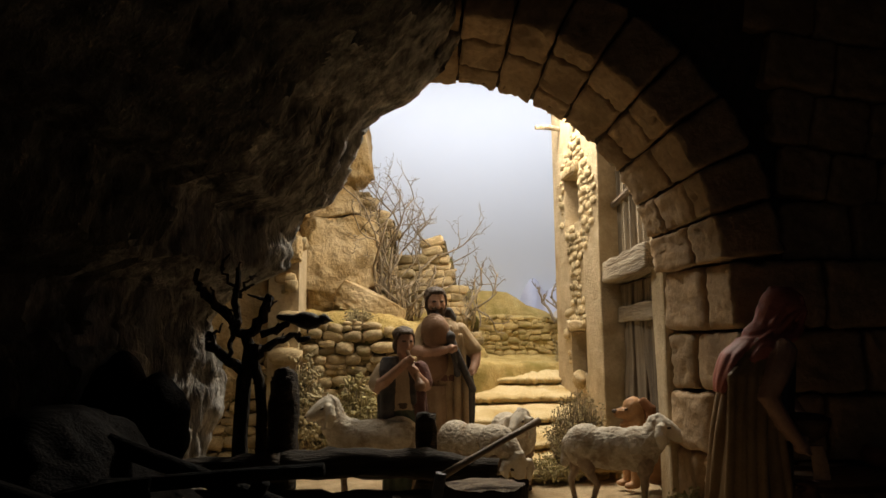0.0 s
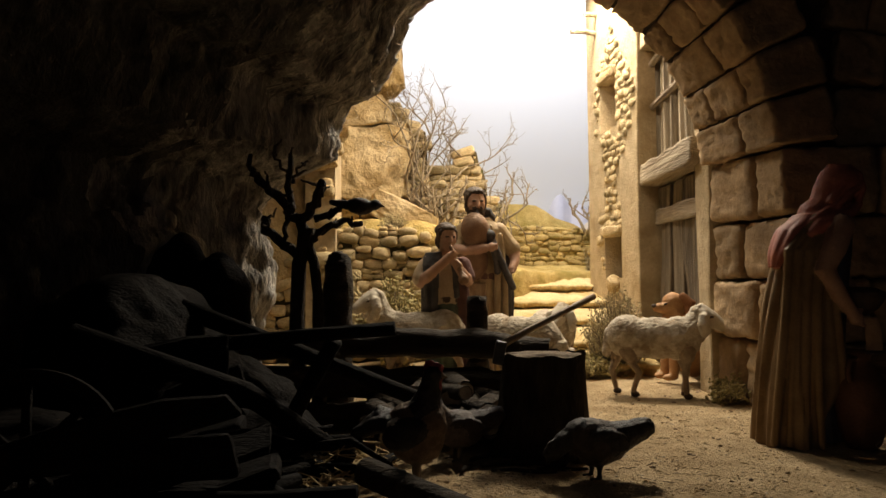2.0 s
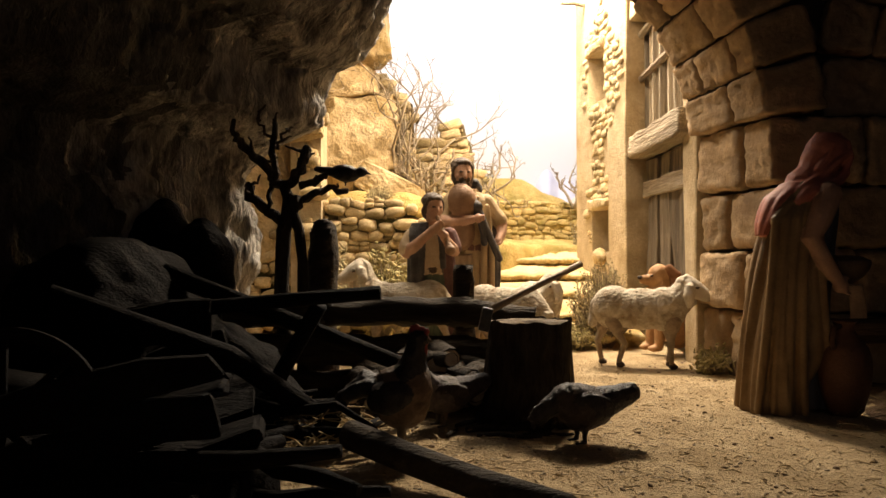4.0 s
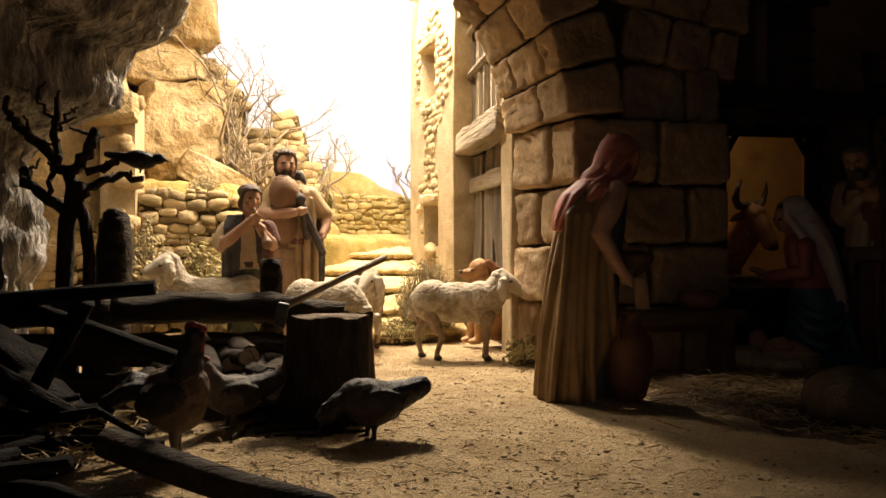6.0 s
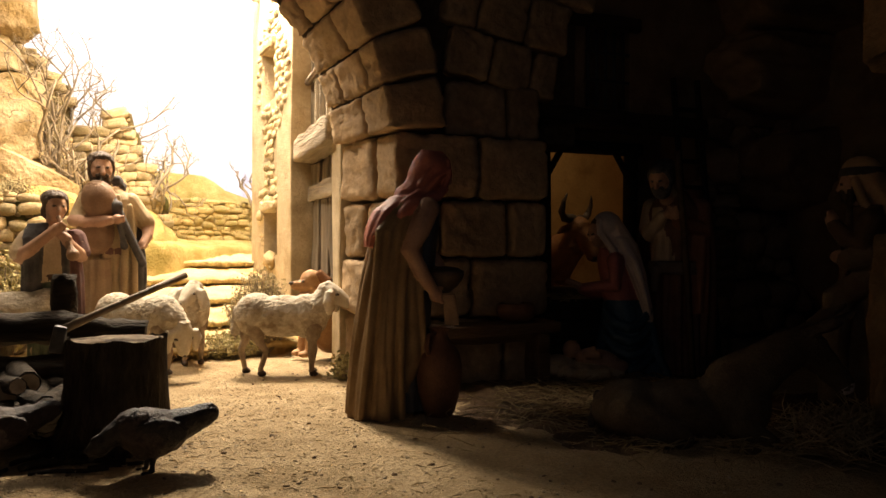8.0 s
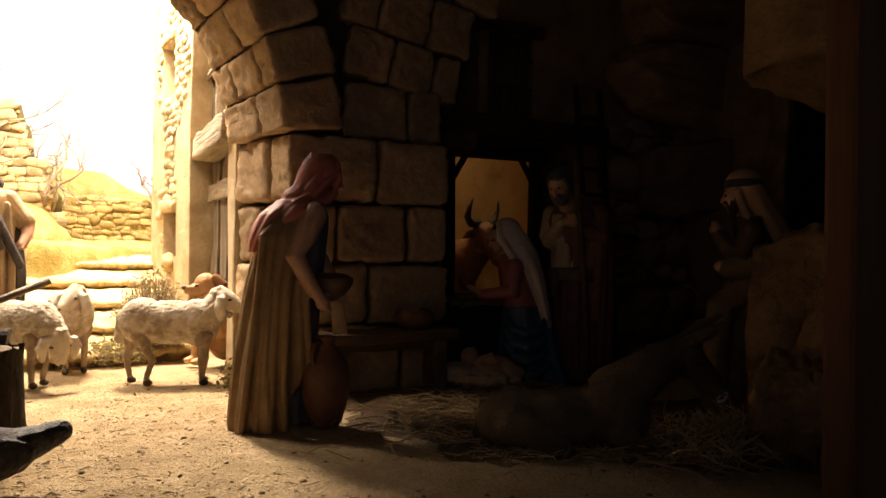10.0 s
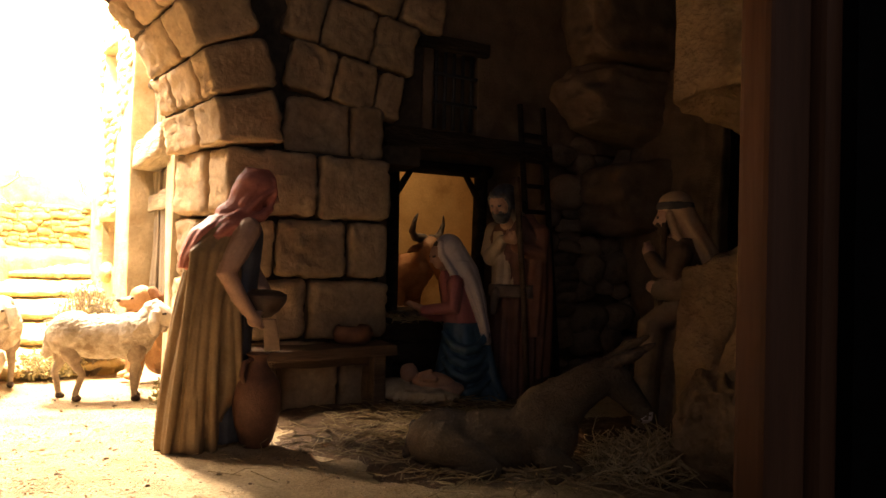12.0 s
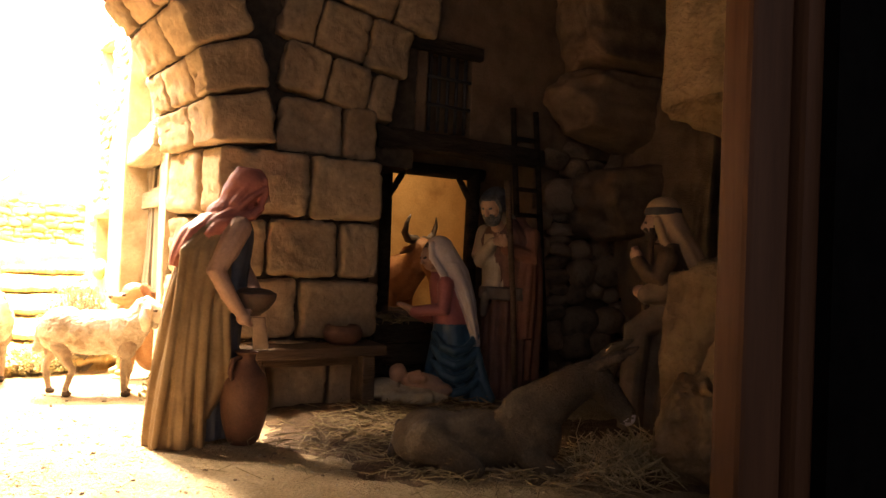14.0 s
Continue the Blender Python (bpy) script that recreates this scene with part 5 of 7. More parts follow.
ox = sculpt("ox_figurine", [
    T(0, (-5.5, 0, 8.0, 2.8), (-2.5, 0, 8.4, 2.8), (0.4, 0, 8.6, 2.4), (2.4, 0, 9.8, 1.7)), T(0, (2.4, 0, 10.2, 1.5), (3.6, 0, 11.7, 1.15)), T(0, (3.5, 0, 11.8, 1.1), (4.6, 0, 10.2, 0.85), (5.2, 0, 9.0, 0.72)), E(0, 3.3, 0, 12.2, 0.95, 1.15, 0.65), T(0, (1.6, 0, 7.4, 1.0), (3.0, 0, 8.8, 0.6)),
    T(1, (3.2, 0.7, 12.6, 0.46), (3.0, 1.7, 12.6, 0.42), (3.1, 2.45, 13.2, 0.34), (3.4, 2.5, 14.2, 0.22), (3.6, 2.2, 15.0, 0.08)), T(1, (3.2, -0.7, 12.6, 0.46), (3.0, -1.7, 12.6, 0.42), (3.1, -2.45, 13.2, 0.34), (3.4, -2.5, 14.2, 0.22), (3.6, -2.2, 15.0, 0.08)), T(0, (3.2, 1.0, 11.8, 0.3), (2.7, 1.7, 11.5, 0.34), (2.5, 2.1, 11.2, 0.2)), T(0, (3.2, -1.0, 11.8, 0.3), (2.7, -1.7, 11.5, 0.34), (2.5, -2.1, 11.2, 0.2)),
    E(2, 4.2, 0.75, 11.3, 0.14, 0.1, 0.14), E(2, 4.2, -0.75, 11.3, 0.14, 0.1, 0.14), E(1, 5.4, 0, 8.7, 0.5, 0.62, 0.42),
    *[T(0, (x, y, 7, 1.0), (x, y, 3, 0.6), (x, y, 0.2, 0.55)) for x in (-5, 0.5) for y in (-1.4, 1.4)],
], [OX, HORN, HAIR], 0.11, 2, lambda p: 0.05 * noise.noise(p * 1.5))
place("ox_figurine", ox, 41.2, 64.6, 0.4, -64, "chestnut brown ox figure with upturned horns in its stall", "figurine", "animal figurines")

# ---- furniture of the stable ----
bench = thing("wooden_bench", "rough brown plank bench against the pier", "bench")
for name, a in (("seat", (21.2, 32.2, 46.8, 49.9, 3.7, 4.5)), ("apron", (22.6, 31.0, 48.2, 48.7, 2.9, 3.7)), ("leg", (22.0, 23.0, 47.2, 49.4, -0.2, 3.7)), ("leg", (30.4, 31.4, 47.2, 49.4, -0.2, 3.7))):
    bm = bmesh.new()
    box(bm, *a, 0.14, 0.15, 4)
    part(name, bm, BENCHWOOD, bench)
bm = bmesh.new()
loft(bm, [(0, 0, z, r0, r0, 0, 1) for z, r0 in ((0, 0.9), (0.3, 1.3), (0.9, 1.5), (1.35, 1.3), (1.45, 1.15), (1.2, 0.95), (0.8, 0.6))], 24)
bowl = tagged(part("clay_bowl", bm, CLAY, soft=True), "round dark clay bowl standing on the bench", "bowl")
bowl.matrix_world = pose(0.292, 0.485, 0.0445)
manger = thing("manger", "dark plank manger filled with hay under the stall opening", "manger")
for k, (z0, z1) in enumerate(((0.2, 2.0), (2.1, 3.9), (4.0, 5.7))):
    bm = bmesh.new()
    box(bm, 33.2, 41.0, 52.4, 53.1, z0, z1, 0.15, 0.2, 4)
    part("plank", bm, LOG, manger)
for x in (33.4, 40.4):
    bm = bmesh.new()
    box(bm, x, x + 0.9, 52.0, 57.0, -0.2, 6.0, 0.12, 0.1, 2)
    part("end_board", bm, LOG, manger)


def straw_heap(name, spots, count, size, label, seed, material=STRAW, flat=0.25, thick=0.03):
    """Loose blades lying about the given spots (x, y, z, spread)."""
    r = random.Random(seed)
    bm = bmesh.new()
    for k in range(count):
        x, y, z, s = r.choice(spots)
        c = Vector((x + r.gauss(0, s), y + r.gauss(0, s), 0))
        if z < 0.5:
            z = ground_z(c.x, c.y) + z
        c.z = z + abs(r.gauss(0, 0.06 + 0.25 * flat * flat)) + 0.02
        a, up, l = r.uniform(0, math.tau), r.gauss(0, flat), r.uniform(0.5, 1.0) * size
        d = Vector((math.cos(a), math.sin(a), up)).normalized() * l / 2
        bend = Vector((r.uniform(-0.15, 0.15), r.uniform(-0.15, 0.15), r.uniform(0, 0.12))) * l
        p0, p1, p2 = c - d, c + bend, c + d
        p0.z, p2.z = max(p0.z, z - 0.05), max(p2.z, z - 0.05)
        tube(bm, [(*p0, thick), (*p1, thick * 1.1), (*p2, thick * 0.8)], 3)
    return tagged(part(name, bm, material), label, "straw", kind="stuff")


straw_heap("manger_hay", [(x, 54.8, 5.6, 1.2) for x in (34.5, 36, 37.5, 39)], 500, 2.2, "pale hay heaped in the manger", 5, flat=0.35)
bm = bmesh.new()
box(bm, 36.3, 44.5, 54.2, 57.4, 5.6, 6.3, 0.2, 0.2, 4)
tagged(part("sill_board", bm, WOOD), "worn pale board on the sill of the stall", "board")
ladder = thing("ladder", "dark wooden ladder leaning in the corner", "ladder")
for x in (46.4, 49.0):
    bm = bmesh.new()
    tube(bm, [(x + 0.6, 49.6, 0, 0.3), (x + 0.2, 50.6, 12, 0.28), (x - 0.4, 51.4, 25, 0.26)], 7, rough=0.1)
    part("rail", bm, LOG, ladder, soft=True)
for k in range(10):
    z = 1.6 + 2.3 * k
    bm = bmesh.new()
    tube(bm, [(46.9 - 0.035 * z, 49.7 + 0.07 * z, z, 0.2), (49.7 - 0.035 * z, 49.7 + 0.07 * z, z, 0.2)], 6)
    part("rung", bm, LOG, ladder, soft=True)
# real brown litter, spread wider and darker to stand in for floor shade
rock("stable_litter", [E(0, 34, 40, -1.0, 12, 13, 1.35), E(0, 27, 46, -0.9, 6, 5, 1.2), E(0, 42, 30, -0.8, 10, 9, 1.5), E(0, 38, 50, -1, 10, 6, 1.3), E(0, 24.8, 40.5, -0.95, 4.6, 6.5, 1.2), E(0, 27, 33, -0.95, 4.5, 5.5, 1.15)], surface("shade_brown_litter", (0.14, 0.085, 0.043), (0.23, 0.145, 0.078), 90, 700, 0.95, 1.0, (0.10, 0.065, 0.035), grain=0.6, deep=0.003), 0.35, 0.18, 0.6, "trodden brown earth and litter on the stable floor, darkened for shade", "litter", "stuff", 5.0)
straw_heap("straw", [(31, 36, 0.4, 2.5), (31, 36, 0.4, 2.5), (36, 40, 0.4, 3), (31, 42, 0.4, 3), (35.5, 27.5, 0.45, 1.8), (33, 27, 0.4, 2.0), (38, 28, 0.6, 1.6), (29, 30, 0.3, 2.5), (26, 38, 0.3, 3)], 1700, 2.0, "loose dull golden straw scattered over the stable floor", 6, DARKSTRAW)
straw_heap("straw_tuft", [(36.0, 26.4, 0.6, 1.0), (37.2, 27.2, 0.8, 1.0), (34.8, 25.8, 0.4, 1.0)], 500, 3.0, "upright tuft of coarse dry straw by the rock", 9, flat=0.9)

# ---- chips and pebbles on the floor ----


def scatter(name, count, area, size, material, label, seed):
    r = random.Random(seed)
    made = []
    x0, x1, y0, y1 = area
    for k in range(count):
        x, y, s = r.uniform(x0, x1), r.uniform(y0, y1), size * r.uniform(0.4, 1.3) ** 1.5
        m = pose(x, y, ground_z(x, y) + 0.01, r.uniform(-30, 30), r.uniform(-30, 30), r.uniform(0, 360)) @ Matrix.Diagonal((s * r.uniform(0.7, 1.8), s, s * 0.6, 1))
        made.append(m)
    return tagged(many(name, made, material), label, "grit", kind="stuff")


scatter("pebbles", 5200, (-12, 32, 24, 62), 0.06, SAND, "small clods and grit lying on the sand", 12)
scatter("pebbles", 900, (-12, 28, 22, 52), 0.07, CUT, "pale wood chips and grit on the sand", 13)
scatter("pebbles", 280, (-6, 30, 22, 60), 0.11, surface("dark_grit", (0.16, 0.11, 0.065), (0.26, 0.18, 0.11), 120, 900), "dark crumbs of earth on the sand", 14)
straw_heap("chaff", [(x, y, 0.0, 3.0) for x in (-6, 0, 6, 12, 18) for y in (25, 29, 33, 39, 46)], 420, 0.75, "short bits of straw trodden into the sand", 15, flat=0.04, thick=0.022)

straw_heap("wood_shavings", [(x, y, 0.0, 1.6) for x in (-5, -2, 1, 4, 7) for y in (28, 31, 34, 36.5)], 260, 0.45, "pale shavings and splinters round the chopping block", 16, CUT, flat=0.03, thick=0.022)

# ---- the shepherds and the sheep in the yard ----
piper = sculpt("bagpiper_figurine", [
    L(0, (0, 0.3, 0, 1.65, 2.2, 0.12, 17), (0, 0.3, 4, 1.55, 2.1, 0.12, 17), (0, 0.25, 8, 1.45, 1.95, 0.09, 17), (0, 0.2, 12, 1.4, 2.1, 0.03, 17), (-0.1, 0, 14.2, 1.2, 2.15, 0.0, 17), (-0.1, -0.2, 15.3, 0.75, 1.1, 0, 17)),
    *head((0.45, -0.75, 16.85), 4, 1, 2, 1.32, True, 10), E(2, 0.1, -0.75, 17.6, 1.0, 1.08, 0.8), T(4, (-0.2, 0.6, 15.9, 0.5), (-0.2, 0.9, 15.3, 0.5)),
    E(3, 1.65, -0.95, 14.0, 1.2, 1.4, 1.75, (14, 0, 0)), E(3, 1.3, -1.2, 11.2, 1.15, 1.5, 1.9), T(4, (1.9, -0.1, 14.1, 0.5), (2.15, 0.5, 13.0, 0.44), (2.25, 1.2, 11.4, 0.36), (2.1, 2.5, 8.6, 0.34)), T(4, (2.5, 0.4, 12.6, 0.22), (2.6, 0.75, 11.0, 0.2), (2.6, 0.95, 10.1, 0.34)), E(4, 2.2, 0.35, 13.5, 0.52, 0.55, 0.55), T(4, (1.75, -0.75, 15.5, 0.16), (1.6, -0.75, 16.0, 0.13)),
    T(0, (0, -1.75, 14.2, 0.82), (0.2, -2.35, 12.9, 0.74), (0.5, -2.6, 12.5, 0.66)), T(1, (0.6, -2.8, 12.3, 0.58), (1.9, -1.9, 12.0, 0.52), (2.7, -0.2, 12.3, 0.42)), *fingers(1, (2.75, 0.35, 12.4), (0, 1, 0.1)),
    T(0, (0, 1.65, 14.1, 0.82), (0.1, 2.4, 13.0, 0.78), (0.2, 2.9, 12.3, 0.84)), T(1, (0.3, 3.15, 12.0, 0.55), (0.9, 3.0, 11.0, 0.46), (1.3, 2.7, 10.5, 0.4)), *fingers(1, (1.4, 2.6, 10.3), (0.6, -0.3, -0.6)),
    L(4, (-0.1, 2.3, 4.6, 0.7, 0.65, 0.1, 6), (-0.1, 2.4, 8, 0.75, 0.75, 0.1, 6), (-0.3, 2.2, 12, 0.7, 0.5, 0.0, 6)), L(5, (0.95, -0.9, 0.5, 0.85, 1.3, 0.14, 9), (1.0, -0.9, 9, 0.75, 1.2, 0.1, 9)), L(7, (0.0, 0.2, 9.4, 1.5, 2.02, 0.03, 12), (0, 0.2, 9.9, 1.48, 2.0, 0.03, 12)),
    T(0, (1.5, 0.5, 14.4, 0.25), (1.6, 1.2, 11, 0.3), (1.7, 1.0, 6, 0.32), (1.75, 1.1, 0.6, 0.3)), T(0, (1.35, 1.5, 13.6, 0.25), (1.4, 1.9, 9, 0.3), (1.5, 1.9, 1, 0.3)),
], [surface("sand_tunic", (0.36, 0.255, 0.135), (0.48, 0.355, 0.205), 60, 700, 0.65, 0.3), SKIN, HAIR, BAG, VEST, surface("brown_tunic", (0.30, 0.20, 0.12), (0.40, 0.28, 0.17), 60, 700), BEIGE, MAROON], 0.08, 1, lambda p: 0.08 * noise.noise(p * 4.5) if p.z > 17.3 or (p.z < 15.9 and p.z > 15.2) else 0.0, seed=3.0)
place("bagpiper_figurine", piper, 0.0, 69.6, 0.0, -82, "painted clay bearded shepherd in sandy tunic playing bagpipes", "figurine", "shepherd figurines")
boy = sculpt("flute_boy_figurine", [
    L(0, (0, 0, 0, 1.35, 1.6, 0.12, 13), (0, 0, 4, 1.35, 1.6, 0.1, 13), (0, 0, 7.2, 1.1, 1.35, 0.04, 13)), L(1, (0.05, 0, 6.9, 1.1, 1.35, 0.05, 9), (0, 0, 9.6, 1.0, 1.6, 0.02, 9), (-0.1, 0, 11.1, 0.75, 1.1, 0, 9)), L(7, (0.0, 0, 7.0, 1.15, 1.42, 0.02, 8), (0, 0, 7.5, 1.15, 1.42, 0.02, 8)),
    L(2, (-0.1, -1.25, 4.0, 1.2, 0.85, 0.1, 7), (0, -1.25, 8, 1.15, 0.85, 0.08, 7), (0, -1.25, 10.3, 1.1, 0.95, 0.03, 7), (-0.1, -0.9, 11.4, 0.85, 0.8, 0, 7)), L(5, (-0.2, 1.35, 0.5, 1.0, 0.95, 0.12, 7), (-0.1, 1.35, 7, 0.95, 0.85, 0.08, 7), (-0.1, 1.1, 10.9, 0.75, 0.7, 0, 7)), T(2, (0.55, -0.5, 11.0, 0.24), (0.95, -0.85, 9.8, 0.26), (1.05, -0.95, 8, 0.26), (1.0, -1.1, 5.4, 0.26)), T(2, (-0.3, -1.4, 10.9, 0.5), (0.4, -0.6, 11.2, 0.3)), T(2, (0.4, 0.6, 11.1, 0.3), (0.95, 0.85, 9.6, 0.26), (1.05, 0.95, 7.6, 0.26)),
    *head((0.4, 0.15, 12.75), 16, 3, 4, 1.12, False, 12), E(4, 0.1, 0.1, 13.35, 0.98, 0.98, 0.72), E(4, -0.2, 0.05, 12.4, 0.75, 0.92, 0.85),
    T(1, (0, -1.7, 10.3, 0.66), (0.25, -2.15, 9.5, 0.66), (0.4, -2.25, 9.1, 0.70)), T(3, (0.45, -2.2, 8.8, 0.52), (1.3, -1.5, 9.4, 0.46), (1.9, 0.1, 10.8, 0.38)), *fingers(3, (1.95, 0.35, 11.0), (0.2, 0.5, 0.4)), T(5, (0, 1.6, 10.3, 0.75), (0.4, 2.0, 9.2, 0.68)), T(3, (0.5, 2.0, 8.9, 0.5), (1.2, 1.7, 9.2, 0.46), (1.9, 1.0, 10.0, 0.38)), *fingers(3, (2.0, 0.95, 10.2), (0.2, -0.4, 0.3)),
    T(6, (1.5, 0.4, 11.85, 0.18), (2.0, 0.85, 10.6, 0.2), (2.3, 1.2, 9.6, 0.24), (2.45, 1.4, 9.0, 0.5)),
], [GREEN, BEIGE, VEST, SKIN, HAIR, surface("plum_cloak", (0.10, 0.05, 0.045), (0.16, 0.085, 0.07), 60, 700), BAG, HAIR], 0.08, 1, lambda p: 0.07 * noise.noise(p * 4.5) if p.z > 13.2 else 0.0, seed=5.0)
place("flute_boy_figurine", boy, -3.6, 63.2, 0.4, -84, "painted clay shepherd boy in a dark vest playing a flute", "figurine", "shepherd figurines")


def sheep(name, head_at, nose_at, seed):
    """A standing sheep; the head's and the nose's places are free."""
    h, n0 = Vector(head_at), Vector(nose_at)
    way = (n0 - h).normalized()
    side = way.cross(Vector((0, 0, 1))).normalized()
    top = side.cross(way).normalized()
    def at(f, s, u, r):
        return (*(h + way * f + side * s + top * u), r)
    ears = [T(1, at(-0.1, s * 0.55, 0.25, 0.22), at(-0.05, s * 0.95, 0.05, 0.34), (*(h + side * s * 1.15 + Vector((0, 0, -0.55))), 0.38), (*(h + side * s * 1.1 + Vector((0, 0, -1.25))), 0.2)) for s in (-1, 1)]
    legs = []
    for x, y, k in ((-2.8, 0.7, -0.6), (-2.0, -0.7, 0.9), (1.9, 0.7, 0.5), (2.5, -0.7, -0.15)):
        legs += [T(2, (x, y, 3.7, 0.62), (x + k * 0.4, y, 2.7, 0.36), (x + k, y, 1.9, 0.27), (x + k * 0.5, y, 0.5, 0.21)), E(3, x + k * 0.5 + 0.12, y, 0.22, 0.36, 0.27, 0.24)]
    forms = [E(0, 0, 0, 4.6, 3.2, 1.45, 1.55), E(0, -2.0, 0, 4.7, 1.65, 1.42, 1.65), E(0, 1.9, 0, 4.6, 1.6, 1.38, 1.65), T(0, (2.3, 0, 4.9, 1.35), (*(Vector((2.6, 0, 5.0)).lerp(h, 0.5)), 1.05), (*(h - way * 0.55), 0.68)), E(0, *(h - way * 0.45 + top * 0.42), 0.5, 0.5, 0.42),
             T(1, at(-0.25, 0, 0.05, 0.78), at(0.4, 0, 0.0, 0.70), at(0.95, 0, -0.06, 0.56), at(1.3, 0, -0.1, 0.48)), E(3, *at(0.45, 0.6, 0.22, 0)[:3], 0.14, 0.12, 0.11), E(3, *at(0.45, -0.6, 0.22, 0)[:3], 0.14, 0.12, 0.11), E(3, *at(1.72, 0, 0.02, 0)[:3], 0.12, 0.16, 0.10), *ears, *legs, T(0, (-3.3, 0, 4.9, 0.5), (-3.7, 0, 3.4, 0.28))]
    def wool(p):
        if p.z < 2.9 or (p - h - way * 0.5).length < 1.35 or (p - h + Vector((0, 0, 0.6))).length < 1.0 or (p - n0).length < 0.8:
            return 0.0
        q = Vector((p.x * 2.2, p.y * 3.0, p.z * 3.6)) + Vector((seed, 0, 0)) + noise.noise_vector(p * 1.3) * 0.9
        q *= 1.35
        return 0.05 * (1 - 2.4 * abs(noise.noise(q))) + 0.04 * (1 - 2 * abs(noise.noise(q * 1.9))) + 0.04
    return sculpt(name, forms, [WOOL, FLEECE_FACE, LEG, HOOF], 0.085, 1, wool)


place("sheep_figurine", sheep("sheep_figurine", (3.9, 0.0, 6.3), (5.2, -0.1, 5.7), 1), 13.3, 58.2, -0.15, -20, "cream curly-fleeced sheep figure standing in the gateway", "figurine", "sheep figurines", 1.02)
place("sheep_figurine", sheep("sheep_figurine", (3.9, 0.4, 7.2), (5.2, 1.0, 6.6), 2), -5.9, 61.8, 0.1, 185, "cream sheep figure with its head raised behind the fence", "figurine", "sheep figurines", 1.05)
place("sheep_figurine", sheep("sheep_figurine", (4.1, -0.1, 3.4), (4.5, -0.3, 1.9), 3), 2.6, 61.0, 0.0, -38, "cream sheep figure lowering its head to graze", "figurine", "sheep figurines")
place("sheep_figurine", sheep("sheep_figurine", (3.3, -0.4, 6.2), (4.1, -1.3, 5.5), 4), 6.3, 67.0, 0.0, -78, "cream sheep figure facing the passage beside the steps", "figurine", "sheep figurines")
dog = sculpt("dog_figurine", [E(0, -1.2, 0, 2.0, 1.6, 1.3, 1.9), T(0, (-0.8, 0, 2.6, 1.3), (0.3, 0, 4.2, 1.25), (0.5, 0, 5.7, 1.0)), E(0, 0.7, 0, 6.75, 0.98, 0.9, 1.0), T(0, (1.2, 0, 6.35, 0.62), (1.8, 0, 6.3, 0.48), (2.25, 0, 6.35, 0.4)), T(0, (1.0, 0, 5.8, 0.5), (1.6, 0, 5.4, 0.32), (1.9, 0, 5.3, 0.24)), E(1, 2.6, 0, 6.55, 0.22, 0.24, 0.18), E(1, 1.75, 0.5, 6.75, 0.12, 0.1, 0.1), E(1, 1.75, -0.5, 6.75, 0.12, 0.1, 0.1), T(3, (0.2, -0.85, 7.35, 0.36), (-0.3, -1.12, 6.7, 0.52), (-0.3, -1.15, 5.8, 0.46)), T(3, (0.2, 0.85, 7.35, 0.36), (-0.3, 1.12, 6.7, 0.52), (-0.3, 1.15, 5.8, 0.46)), T(0, (0.9, -0.6, 3.4, 0.6), (1.2, -0.7, 0.4, 0.42)), T(0, (0.9, 0.6, 3.4, 0.6), (1.2, 0.7, 0.4, 0.42)), E(0, 1.6, -0.7, 0.3, 0.7, 0.4, 0.3), E(0, 1.6, 0.7, 0.3, 0.7, 0.4, 0.3)], [DOG, HOOF, FLEECE_FACE, surface("dog_ear", (0.17, 0.07, 0.027), (0.24, 0.11, 0.045), 80, 700)], 0.09, 1, lambda p: 0.05 * noise.noise(p * 2.4))
place("dog_figurine", dog, 17.4, 64.4, 0.35, 195, "reddish-brown sitting dog figure in front of the door", "figurine", "animal figurines")

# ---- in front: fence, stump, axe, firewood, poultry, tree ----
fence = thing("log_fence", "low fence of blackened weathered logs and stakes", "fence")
for name, pts in (("log", ((-10.6, 47.4, 5.2, 0.9), (-6, 47.8, 5.3, 1.0), (-1, 48.0, 5.1, 0.95), (3.4, 47.6, 4.7, 0.8))), ("log", ((-17.5, 46.2, 3.2, 0.9), (-8.0, 46.6, 2.8, 0.95), (-3, 46.8, 2.8, 1.0), (2.6, 46.6, 2.5, 0.9))), ("log", ((-17.5, 46.0, 0.8, 0.95), (-9.0, 46.4, 0.7, 0.95), (-3, 46.4, 0.8, 0.9), (0.4, 46.2, 0.7, 0.85))), ("log", ((-18.0, 46.8, 5.0, 0.8), (-14.0, 47.0, 5.1, 0.85), (-10.4, 47.2, 5.2, 0.85))), ("stake", ((-10.7, 48.6, -0.4, 1.05), (-10.8, 48.7, 6, 1.0), (-10.7, 48.8, 10.6, 0.95), (-10.9, 48.8, 11.4, 0.5))), ("stake", ((-1.3, 49.4, -0.4, 0.8), (-1.2, 49.4, 5, 0.78), (-1.2, 49.5, 8.3, 0.7)))):
    bm = bmesh.new()
    fine = []
    for p, q in zip(pts, pts[1:]):
        fine += [tuple(p[i] + (q[i] - p[i]) * k / 6 for i in range(4)) for k in range(6)]
    tube(bm, fine + [pts[-1]], 14, rough=0.3)
    part(name, bm, LOG, fence, soft=True)

